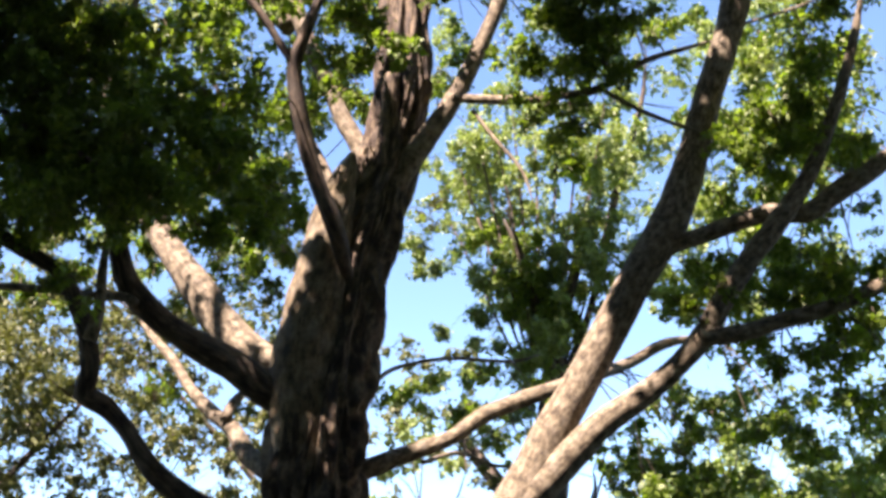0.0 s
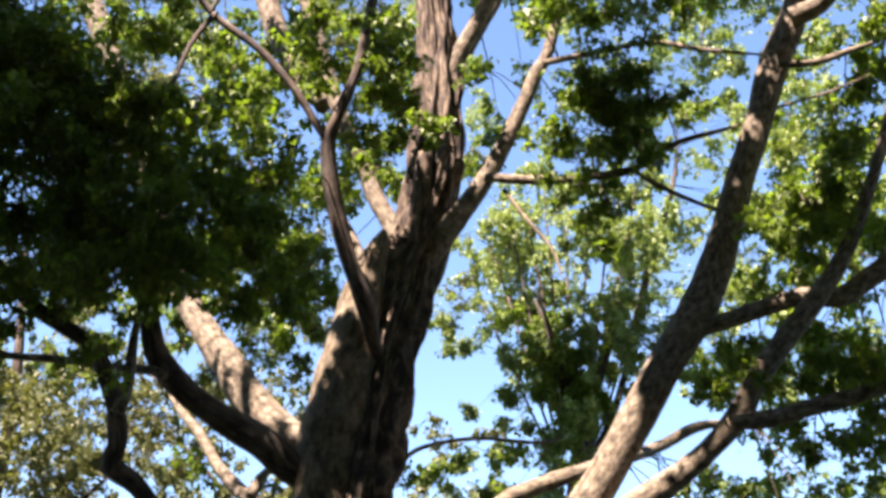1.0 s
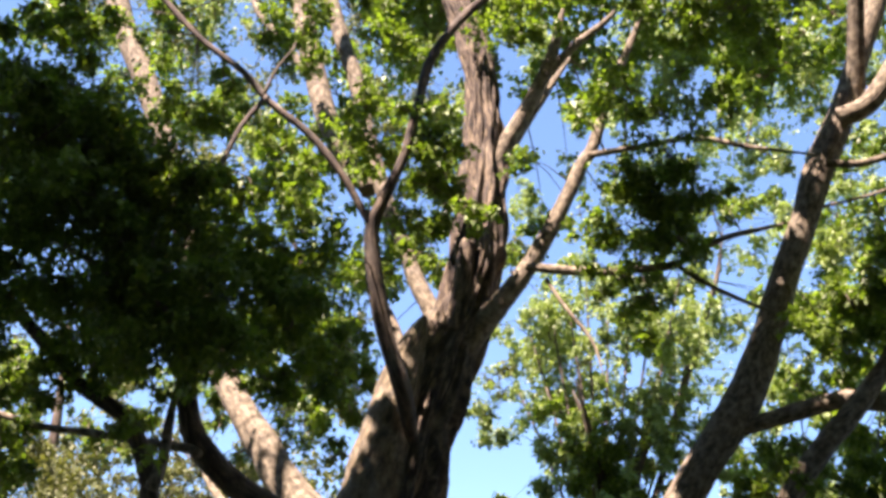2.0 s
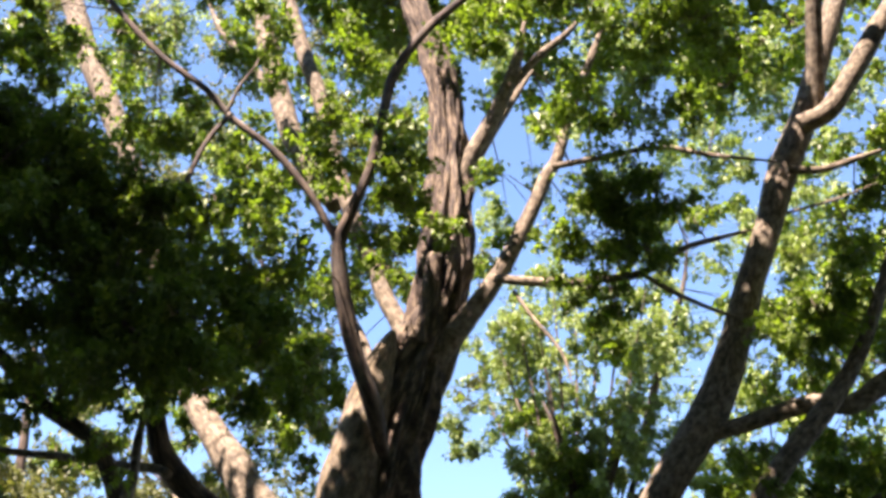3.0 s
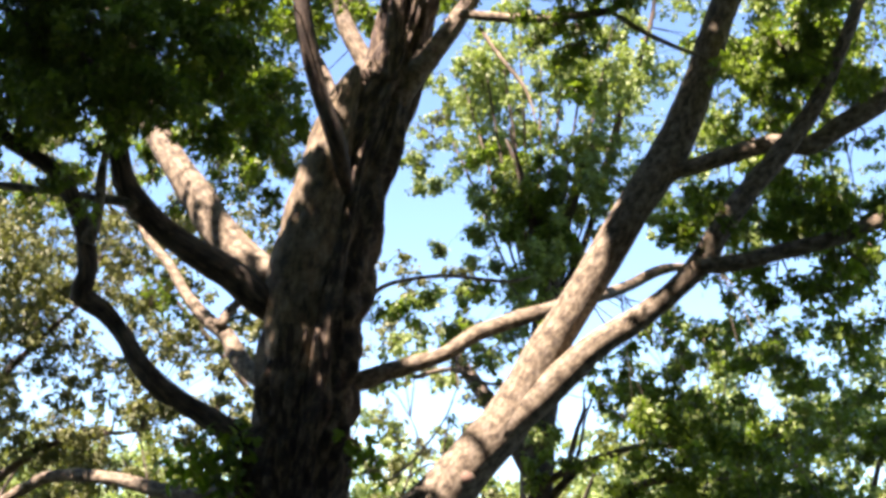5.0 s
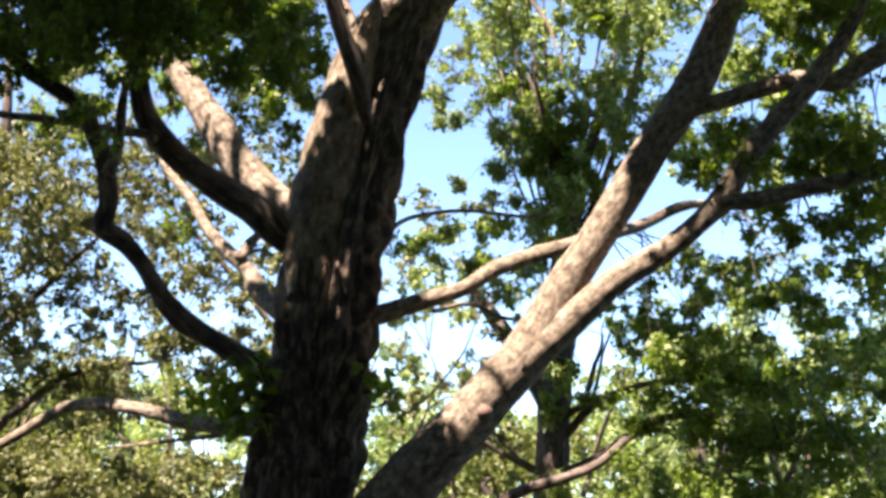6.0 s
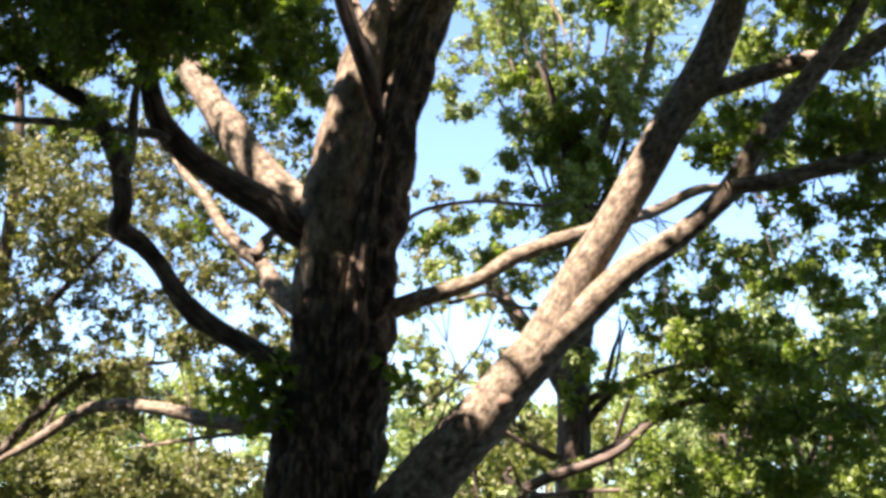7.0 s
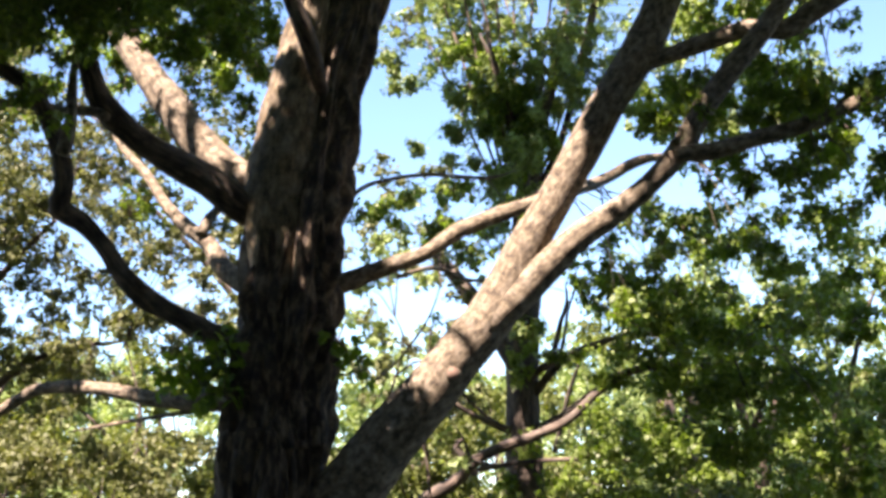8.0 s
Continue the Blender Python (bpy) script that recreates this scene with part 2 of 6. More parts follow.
def bough(tree, clumps, leaf_mat, twig_mat, size=0.1, fill=1.0, seed=1, reach=1.6, far=False, droop=0.75, label=""):
    """Leafy twigs round each of the clumps (x, y, z, half width, half height, fullness), joined to the nearest limb."""
    rng = np.random.default_rng(seed)
    bones = np.vstack(SKELETON[tree.name])[:, :3] if tree.name in SKELETON else None
    base = np.array(tree.location)
    places, lines = [], []
    for x, y, z, rx, rz, full in clumps:
        c = np.array((x, y, z))
        radii = np.array((rx, 0.5 * (rx + rz), rz))
        root = c
        if bones is not None:
            dist = np.linalg.norm(bones - c, axis=1)
            k = int(np.argmin(dist))
            if dist[k] < reach:
                root = bones[k]
                mid = (root + c) / 2 + (0, 0, 0.08 * dist[k])
                lines.append(([root - base, mid - base, c - base], min(0.02, 0.006 + 0.01 * rx)))
        area = math.pi * rx * rz
        n_leaf = int(fill * full * area * 2.6 / (0.42 * size * size))
        n_twig = max(4, int(n_leaf / 14))
        shown = 24 if not far or size < 0.09 else 6 if size < 0.18 else 0
        n_sub = int(np.clip(rx * rz / 0.025, 4, 13))
        u = rng.normal(size=(n_sub, 3))
        u *= rng.uniform(0.35, 0.95, (n_sub, 1)) / np.linalg.norm(u, axis=1)[:, None]
        subs = c + u * radii
        reach_sub = rng.uniform(0.28, 0.55, n_sub)
        which = rng.integers(0, n_sub, n_twig)
        u = rng.normal(size=(n_twig, 3))
        u /= np.linalg.norm(u, axis=1)[:, None]
        starts = subs[which] + rng.normal(0, 0.06, (n_twig, 3)) * radii
        tips = starts + u * radii * (reach_sub[which] * rng.uniform(0.4, 1.3, n_twig))[:, None]
        for s in subs if size < 0.18 else subs[:3]:
            lines.append(([c - base, (c + s) / 2 - base + (0, 0, 0.04), s - base], 0.008))
        for s, e in zip(starts[:shown], tips[:shown]):
            lines.append(([s - base, (s + e) / 2 - base + (0, 0, 0.03), e - base], 0.006))
        which = rng.integers(0, n_twig, n_leaf)
        along = rng.beta(2.2, 1.2, n_leaf)[:, None]
        places.append(starts[which] * (1 - along) + tips[which] * along + rng.normal(0, 0.45 * size, (n_leaf, 3)))
    places = np.vstack(places) - base
    sizes = size * rng.uniform(0.6, 1.25, len(places))
    part("foliage", blades(places, sizes, rng, droop, far), leaf_mat, tree, label, "stuff")
    part("twig", twig_mesh(lines), twig_mat, tree, "", "stuff")


# ---- the place ----
def ground_sheet():
    n, half = 81, 400.0
    s = np.linspace(-1, 1, n)
    s = np.sign(s) * np.abs(s) ** 2.2 * half
    verts = [(x, y, 0.12 * noise.noise(Vector((x * 0.15, y * 0.15, 0)))) for y in s for x in s]
    faces = [(j * n + i, j * n + i + 1, (j + 1) * n + i + 1, (j + 1) * n + i) for j in range(n - 1) for i in range(n - 1)]
    mesh = bpy.data.meshes.new("ground")
    mesh.from_pydata(verts, [], faces)
    mesh.polygons.foreach_set("use_smooth", [True] * len(faces))
    mesh.materials.append(FLOOR)
    return tagged(new("ground", mesh), "woodland ground with brown leaf litter and low green growth", "ground", kind="structure")


ground_sheet()


maple = thing("maple_tree", (-1.2, 9.0, 0), "large old maple with furrowed grey-brown bark, many limbs and green leaves", "tree")
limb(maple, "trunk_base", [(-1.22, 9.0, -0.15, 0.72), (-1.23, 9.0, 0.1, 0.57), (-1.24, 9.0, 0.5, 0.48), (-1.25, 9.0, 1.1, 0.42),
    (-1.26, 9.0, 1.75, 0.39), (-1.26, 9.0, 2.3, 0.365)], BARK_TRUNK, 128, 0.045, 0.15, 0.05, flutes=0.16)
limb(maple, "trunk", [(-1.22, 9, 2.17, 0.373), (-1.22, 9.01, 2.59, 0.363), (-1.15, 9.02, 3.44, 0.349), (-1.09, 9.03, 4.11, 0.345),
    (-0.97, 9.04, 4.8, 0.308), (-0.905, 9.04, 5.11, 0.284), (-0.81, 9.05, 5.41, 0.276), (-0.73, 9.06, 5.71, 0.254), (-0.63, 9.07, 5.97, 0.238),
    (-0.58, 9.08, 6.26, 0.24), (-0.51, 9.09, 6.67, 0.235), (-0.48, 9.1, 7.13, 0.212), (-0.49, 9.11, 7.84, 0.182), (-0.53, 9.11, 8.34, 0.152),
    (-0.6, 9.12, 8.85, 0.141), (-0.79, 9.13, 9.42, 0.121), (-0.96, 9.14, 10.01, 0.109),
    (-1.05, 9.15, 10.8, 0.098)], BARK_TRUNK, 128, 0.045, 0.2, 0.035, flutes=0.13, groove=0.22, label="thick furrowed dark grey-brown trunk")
limb(maple, "stem", [(-1, 9, 1.5, 0.26), (-0.75, 8.96, 1.83, 0.245), (-0.49, 8.92, 2.15, 0.225), (-0.16, 8.87, 2.52, 0.2),
    (0.115, 8.83, 2.85, 0.186), (0.385, 8.79, 3.18, 0.178), (0.57, 8.75, 3.55, 0.145), (0.8, 8.71, 3.92, 0.135), (1.04, 8.66, 4.32, 0.135),
    (1.25, 8.62, 4.69, 0.137), (1.57, 8.58, 5.2, 0.143), (1.77, 8.54, 5.7, 0.125), (1.94, 8.49, 6.22, 0.114), (2.14, 8.45, 6.76, 0.109),
    (2.27, 8.41, 7.17, 0.124), (2.51, 8.37, 7.74, 0.115), (2.66, 8.33, 8.21, 0.096), (2.82, 8.28, 8.67, 0.094), (3, 8.24, 9.22, 0.088),
    (3.25, 8.2, 10.01, 0.078)], BARK_LIMB, 32, 0.06, 0.035, 0.03, label="leaning lighter grey-brown second stem")
limb(maple, "limb", [(2.43, 8.25, 7.57, 0.087), (2.64, 8.16, 7.64, 0.087), (2.86, 8.07, 7.95, 0.085), (3.1, 7.99, 8.36, 0.083),
    (3.4, 7.9, 8.9, 0.029)], BARK_LIMB, 14, 0.07, 0.02, 0.045)
limb(maple, "limb", [(0.3, 8.76, 3.03, 0.13), (0.66, 8.69, 3.36, 0.12), (0.97, 8.63, 3.65, 0.102), (1.26, 8.58, 3.84, 0.09),
    (1.51, 8.52, 4.03, 0.081), (1.72, 8.46, 4.25, 0.088), (1.89, 8.4, 4.53, 0.082), (2.1, 8.35, 4.81, 0.083), (2.35, 8.29, 5.11, 0.077),
    (2.55, 8.23, 5.39, 0.065), (2.7, 8.17, 5.69, 0.055), (2.86, 8.12, 6.08, 0.046), (2.98, 8.06, 6.44, 0.039),
    (3.08, 8, 6.84, 0.01)], BARK_LIMB, 20, 0.07, 0.02, 0.045)
limb(maple, "limb", [(1.68, 8.4, 4.21, 0.065), (1.98, 8.36, 4.23, 0.062), (2.26, 8.32, 4.3, 0.062), (2.62, 8.28, 4.39, 0.056),
    (3.19, 8.24, 4.62, 0.051), (3.64, 8.2, 4.77, 0.015)], BARK_LIMB, 14, 0.07, 0.02, 0.045)
limb(maple, "limb", [(1.55, 8.56, 4.98, 0.060), (1.66, 8.53, 5.01, 0.061), (1.97, 8.50, 5.11, 0.067), (2.31, 8.48, 5.21, 0.069), (2.56, 8.46, 5.19, 0.075),
    (2.82, 8.44, 5.35, 0.081), (3.11, 8.42, 5.54, 0.084), (3.52, 8.40, 5.77, 0.029)], BARK_LIMB, 14, 0.07, 0.02, 0.045)
limb(maple, "limb", [(-1.33, 9, 3.92, 0.119), (-1.53, 8.84, 4, 0.121), (-1.73, 8.69, 4.15, 0.122), (-2.01, 8.53, 4.29, 0.105),
    (-2.24, 8.38, 4.43, 0.096), (-2.43, 8.22, 4.64, 0.090), (-2.48, 8.07, 4.86, 0.072), (-2.49, 7.91, 5.19, 0.052), (-2.53, 7.76, 5.51, 0.044),
    (-2.61, 7.6, 5.83, 0.015)], BARK_SHADED, 18, 0.07, 0.03, 0.045, label="low limb with bark darkened for shade")
limb(maple, "limb", [(-1.45, 9.1, 4.21, 0.149), (-1.76, 9.21, 4.45, 0.153), (-2.01, 9.32, 4.74, 0.142), (-2.24, 9.43, 5.07, 0.138),
    (-2.44, 9.53, 5.36, 0.122), (-2.61, 9.64, 5.61, 0.113), (-2.89, 9.75, 6.16, 0.109), (-3.28, 9.86, 7.15, 0.111), (-3.69, 9.97, 8.24, 0.113),
    (-4.07, 10.07, 9.09, 0.124), (-4.5, 10.18, 9.94, 0.126), (-4.91, 10.29, 10.93, 0.112),
    (-5.19, 10.4, 11.73, 0.036)], BARK_LIMB, 20, 0.07, 0.02, 0.045)
limb(maple, "limb", [(-2.34, 8.1, 4.46, 0.035), (-2.43, 8.14, 4.51, 0.036), (-2.69, 8.18, 4.55, 0.033), (-2.96, 8.21, 4.6, 0.03),
    (-3.27, 8.25, 4.65, 0.031), (-3.58, 8.29, 4.69, 0.028), (-3.96, 8.32, 4.79, 0.026), (-4.26, 8.36, 4.87, 0.025),
    (-4.65, 8.4, 4.95, 0.009)], BARK_LIMB, 14, 0.07, 0.02, 0.045)
limb(maple, "limb", [(-1.37, 9, 2.84, 0.100), (-1.57, 8.91, 2.95, 0.096), (-1.76, 8.81, 3.05, 0.089), (-2, 8.72, 3.18, 0.076),
    (-2.18, 8.62, 3.29, 0.082), (-2.31, 8.53, 3.44, 0.072), (-2.43, 8.44, 3.63, 0.062), (-2.57, 8.34, 3.78, 0.074), (-2.69, 8.25, 3.84, 0.078),
    (-2.63, 8.15, 3.97, 0.069), (-2.64, 8.06, 4.19, 0.065), (-2.71, 7.96, 4.41, 0.061), (-2.83, 7.87, 4.62, 0.058), (-3.2, 7.78, 4.84, 0.055),
    (-3.54, 7.68, 5.17, 0.051), (-3.78, 7.59, 5.39, 0.047), (-3.97, 7.49, 5.56, 0.043),
    (-4.22, 7.4, 5.78, 0.014)], BARK_SHADED, 18, 0.07, 0.03, 0.045, label="low limb with bark darkened for shade")
limb(maple, "branch", [(-2.46, 7.55, 4.01, 0.051), (-2.41, 7.53, 4.21, 0.043), (-2.41, 7.52, 4.48, 0.035), (-2.38, 7.5, 4.83, 0.012)], BARK_LIMB, 8, 0.08)
limb(maple, "limb", [(-1.37, 9, 2.53, 0.076), (-1.65, 9.16, 2.56, 0.075), (-1.98, 9.31, 2.59, 0.069), (-2.27, 9.47, 2.63, 0.064),
    (-2.63, 9.62, 2.72, 0.055), (-2.99, 9.78, 2.77, 0.052), (-3.31, 9.93, 2.77, 0.05), (-3.55, 10.09, 2.7, 0.047), (-3.92, 10.24, 2.5, 0.044),
    (-4.35, 10.4, 2.31, 0.015)], BARK_LIMB, 14, 0.07, 0.02, 0.045)
limb(maple, "branch", [(-1.65, 9.2, 2.55, 0.029), (-2.13, 9.43, 2.5, 0.018), (-2.49, 9.67, 2.48, 0.017), (-3.05, 9.9, 2.42, 0.006)], BARK_LIMB, 8, 0.08)
limb(maple, "limb", [(-1.38, 9.1, 3.38, 0.078), (-1.56, 9.29, 3.49, 0.08), (-1.76, 9.48, 3.68, 0.082), (-1.91, 9.66, 3.91, 0.07),
    (-2.13, 9.85, 4.1, 0.064), (-2.36, 10.04, 4.35, 0.05), (-2.57, 10.22, 4.66, 0.044), (-2.81, 10.41, 4.93, 0.037),
    (-3.03, 10.6, 5.21, 0.01)], BARK_LIMB, 14, 0.07, 0.02, 0.045)
limb(maple, "branch", [(-1.96, 9.6, 3.97, 0.05), (-1.92, 9.7, 4.13, 0.043), (-1.85, 9.8, 4.26, 0.031), (-1.82, 9.9, 4.46, 0.008)], BARK_LIMB, 8, 0.08)
limb(maple, "limb", [(-0.94, 9.1, 3.38, 0.084), (-0.75, 9.1, 3.45, 0.078), (-0.6, 9.1, 3.51, 0.071), (-0.34, 9.1, 3.6, 0.064),
    (-0.12, 9.1, 3.68, 0.057), (0.09, 9.12, 3.83, 0.065), (0.35, 9.15, 3.95, 0.065), (0.72, 9.3, 4.11, 0.059), (1.43, 10.62, 4.66, 0.052),
    (1.87, 10.81, 4.92, 0.046), (2.38, 11, 5.01, 0.012)], BARK_LIMB, 14, 0.07, 0.02, 0.045)
limb(maple, "branch", [(-0.78, 9.1, 4, 0.025), (-0.71, 9.36, 4.21, 0.02), (-0.55, 9.62, 4.39, 0.019), (-0.14, 9.88, 4.53, 0.018),
    (0.39, 10.14, 4.57, 0.016), (0.66, 10.4, 4.71, 0.005)], BARK_LIMB, 8, 0.08)
limb(maple, "branch", [(-0.34, 9.1, 3.49, 0.018), (-0.08, 9.53, 3.65, 0.017), (0.24, 9.97, 3.63, 0.015), (0.59, 10.4, 3.74, 0.005)], BARK_LIMB, 8, 0.08)
limb(maple, "stub", [(-0.62, 8.92, 5.85, 0.106), (-0.6, 8.88, 6.14, 0.093), (-0.58, 8.84, 6.48, 0.075),
    (-0.56, 8.8, 6.66, 0.057)], BARK_TRUNK, 20, 0.04, 0.06, 0.08, True, "broken-off dead branch stub")
limb(maple, "limb", [(-0.57, 9, 5.73, 0.09), (-0.45, 8.97, 5.92, 0.105), (-0.27, 8.94, 6.16, 0.091), (-0.1, 8.91, 6.41, 0.077),
    (0.04, 8.88, 6.66, 0.074), (0.21, 8.85, 7.03, 0.066), (0.38, 8.82, 7.46, 0.061), (0.46, 8.79, 7.59, 0.054), (0.62, 8.76, 8.18, 0.044),
    (0.81, 8.73, 8.73, 0.033), (0.95, 8.7, 9.17, 0.008)], BARK_LIMB, 20, 0.07, 0.02, 0.045)
limb(maple, "branch", [(-0.07, 8.8, 6.43, 0.038), (0.11, 8.73, 6.37, 0.042), (0.48, 8.65, 6.31, 0.038), (0.83, 8.57, 6.3, 0.034),
    (1.09, 8.5, 6.31, 0.037), (1.24, 8.43, 6.37, 0.03), (1.46, 8.42, 6.51, 0.026), (1.8, 8.5, 6.66, 0.02),
    (2.05, 8.62, 6.8, 0.008)], BARK_LIMB, 8, 0.08)
limb(maple, "branch", [(0.09, 8.8, 6.31, 0.017), (0.25, 8.73, 6.02, 0.017), (0.46, 8.67, 5.7, 0.013), (0.54, 8.6, 5.38, 0.004)], BARK_LIMB, 8, 0.08)
limb(maple, "branch", [(1.11, 8.6, 6.37, 0.023), (1.35, 8.53, 6.16, 0.02), (1.63, 8.47, 5.98, 0.017), (1.83, 8.4, 5.87, 0.004)], BARK_LIMB, 8, 0.08)
limb(maple, "branch", [(0.43, 8.7, 7.47, 0.032), (0.73, 8.57, 7.45, 0.028), (1.29, 8.45, 7.49, 0.024), (1.68, 8.32, 7.33, 0.021),
    (2.19, 8.2, 7.18, 0.008)], BARK_LIMB, 8, 0.08)
limb(maple, "branch", [(2.27, 8.2, 7.1, 0.035), (2.53, 8.2, 7.1, 0.031), (2.81, 8.2, 7.2, 0.027), (3.14, 8.2, 7.33, 0.008)], BARK_LIMB, 8, 0.08)
limb(maple, "limb", [(-0.45, 9.1, 7.2, 0.089), (-0.36, 9.06, 7.65, 0.075), (-0.14, 9.02, 8.12, 0.073), (0.04, 8.98, 8.54, 0.066),
    (0.14, 8.94, 8.91, 0.05), (0.2, 8.9, 9.28, 0.015)], BARK_LIMB, 14, 0.07, 0.02, 0.045)
limb(maple, "branch", [(0.06, 9, 8.55, 0.048), (0.3, 8.93, 8.83, 0.044), (0.59, 8.87, 9.08, 0.031), (0.8, 8.8, 9.33, 0.009)], BARK_LIMB, 8, 0.08)
limb(maple, "limb", [(-0.36, 9.1, 7.38, 0.047), (-0.22, 9.17, 7.91, 0.048), (0.01, 9.23, 8.44, 0.046), (0.28, 9.3, 8.99, 0.012)], BARK_LIMB, 14, 0.07, 0.02, 0.045)
limb(maple, "limb", [(-0.86, 9.10, 4.66, 0.020), (-0.89, 8.88, 4.81, 0.043), (-0.92, 8.62, 4.95, 0.060), (-0.98, 8.40, 5.16, 0.070), (-1.10, 8.30, 5.47, 0.066), (-1.18, 8.21, 5.75, 0.070),
    (-1.23, 8.12, 5.99, 0.067), (-1.26, 8.03, 6.31, 0.057), (-1.17, 7.93, 6.53, 0.048), (-1.05, 7.85, 6.83, 0.036), (-0.97, 7.82, 7.25, 0.040), (-0.88, 7.79, 7.77, 0.041),
    (-0.62, 7.77, 8.22, 0.038), (-0.28, 7.75, 8.59, 0.030), (-0.05, 7.72, 8.96, 0.008)], BARK_SHADED, 16, 0.07, 0.03, 0.045, label="bare branch in front of the trunk, bark darkened for shade")
limb(maple, "branch", [(-1.24, 8.02, 6.28, 0.032), (-1.38, 7.96, 6.49, 0.030), (-1.52, 7.90, 6.71, 0.031), (-1.81, 7.83, 7.04, 0.031), (-2.14, 7.77, 7.29, 0.030), (-2.39, 7.72, 7.56, 0.027),
    (-2.80, 7.67, 7.88, 0.025), (-3.38, 7.64, 8.53, 0.025), (-3.68, 7.63, 8.90, 0.007)], BARK_SHADED, 10, 0.08)
limb(maple, "branch", [(-2.16, 7.72, 7.31, 0.022), (-2.30, 7.63, 6.95, 0.020), (-2.41, 7.53, 6.37, 0.018), (-2.52, 7.44, 5.83, 0.006)], BARK_SHADED, 8, 0.08)
limb(maple, "branch", [(-2.19, 7.72, 7.31, 0.015), (-2.12, 7.72, 7.57, 0.013), (-2.01, 7.72, 7.79, 0.004)], BARK_SHADED, 8, 0.08)
limb(maple, "limb", [(-0.97, 8.9, 5.54, 0.039), (-1.07, 8.93, 5.75, 0.043), (-1.17, 8.97, 5.97, 0.044), (-1.24, 9, 6.17, 0.013)], BARK_LIMB, 14, 0.07, 0.02, 0.045)
limb(maple, "limb", [(-0.76, 9.15, 5.96, 0.092), (-0.87, 9.19, 6.19, 0.082), (-1.03, 9.23, 6.51, 0.076), (-1.15, 9.27, 6.84, 0.066),
    (-1.35, 9.31, 7.32, 0.072), (-1.6, 9.34, 8.09, 0.075), (-1.79, 9.38, 8.78, 0.078), (-1.98, 9.42, 9.31, 0.08), (-2.2, 9.46, 10.01, 0.07),
    (-2.36, 9.5, 10.67, 0.023)], BARK_LIMB, 20, 0.07, 0.02, 0.045)
limb(maple, "limb", [(-1.53, 9.4, 7.5, 0.081), (-1.85, 9.5, 8, 0.105), (-2.11, 9.6, 8.6, 0.109), (-2.35, 9.7, 9.39, 0.115),
    (-2.56, 9.8, 10.15, 0.11), (-2.77, 9.9, 11.05, 0.04)], BARK_LIMB, 20, 0.07, 0.02, 0.045)
limb(maple, "branch", [(-2.29, 9.6, 8.95, 0.052), (-2.62, 9.7, 9.46, 0.044), (-2.96, 9.8, 9.92, 0.035), (-3.24, 9.9, 10.56, 0.01)], BARK_LIMB, 8, 0.08)
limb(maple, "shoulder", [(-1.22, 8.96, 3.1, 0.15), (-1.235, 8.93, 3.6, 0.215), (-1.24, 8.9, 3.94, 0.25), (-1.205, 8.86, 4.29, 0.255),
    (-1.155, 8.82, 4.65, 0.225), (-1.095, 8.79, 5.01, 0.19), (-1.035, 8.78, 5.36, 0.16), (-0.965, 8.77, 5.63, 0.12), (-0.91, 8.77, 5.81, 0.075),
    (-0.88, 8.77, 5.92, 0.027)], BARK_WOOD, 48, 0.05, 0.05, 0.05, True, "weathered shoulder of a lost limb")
limb(maple, "branch", [(-3.62, 7.3, 5.84, 0.021), (-3.33, 7.24, 5.67, 0.024), (-2.95, 7.18, 5.44, 0.026), (-2.58, 7.12, 5.2, 0.024),
    (-2.33, 7.06, 5.01, 0.017), (-2.07, 7, 4.82, 0.005)], BARK_LIMB, 8, 0.08)
limb(maple, "branch", [(2.2, 8.5, 6.85, 0.013), (2.62, 8.25, 6.85, 0.012), (2.95, 8.15, 6.95, 0.005)], BARK_LIMB, 8, 0.08)
limb(maple, "branch", [(-0.64, 9.4, 2.67, 0.009), (-0.48, 9.68, 2.83, 0.009), (-0.31, 9.95, 3.05, 0.01), (-0.12, 10.22, 3.38, 0.008),
    (-0.02, 10.5, 3.72, 0.004)], BARK_LIMB, 8, 0.08)
bough(maple, [(-3.35, 7.21, 6.39, 0.65, 0.65, 1.2), (-2.9, 7.21, 5.51, 0.65, 0.53, 1.2), (-2.08, 6.92, 5.1, 0.63, 0.45, 1.2),
    (-1.69, 6.99, 5.51, 0.42, 0.42, 1.1), (-1.51, 6.75, 4.82, 0.43, 0.32, 1.1), (-1.88, 6.78, 4.57, 0.5, 0.25, 1), (-2.58, 6.81, 4.7, 0.48, 0.29, 1),
    (-1.21, 6.75, 4.51, 0.24, 0.21, 0.8), (-1.79, 9.05, 5.23, 0.28, 0.18, 0.6), (-2.02, 7.4, 6.07, 0.33, 0.25, 0.9),
    (-2.59, 7.05, 5.91, 0.48, 0.44, 1.1), (-3.6, 6.63, 5.54, 0.59, 0.79, 1.1)], LEAF, BARK_LIMB, 0.064, 1.3, seed=1)
bough(maple, [(-3.59, 7.13, 5.16, 0.61, 0.37, 1), (-3.17, 7.67, 5.25, 0.55, 0.34, 1), (-1.41, 7.9, 5.23, 0.25, 0.25, 0.6),
    (-4.1, 7.54, 4.67, 0.47, 0.64, 1)], LEAF, BARK_LIMB, 0.064, 1.3, seed=2)
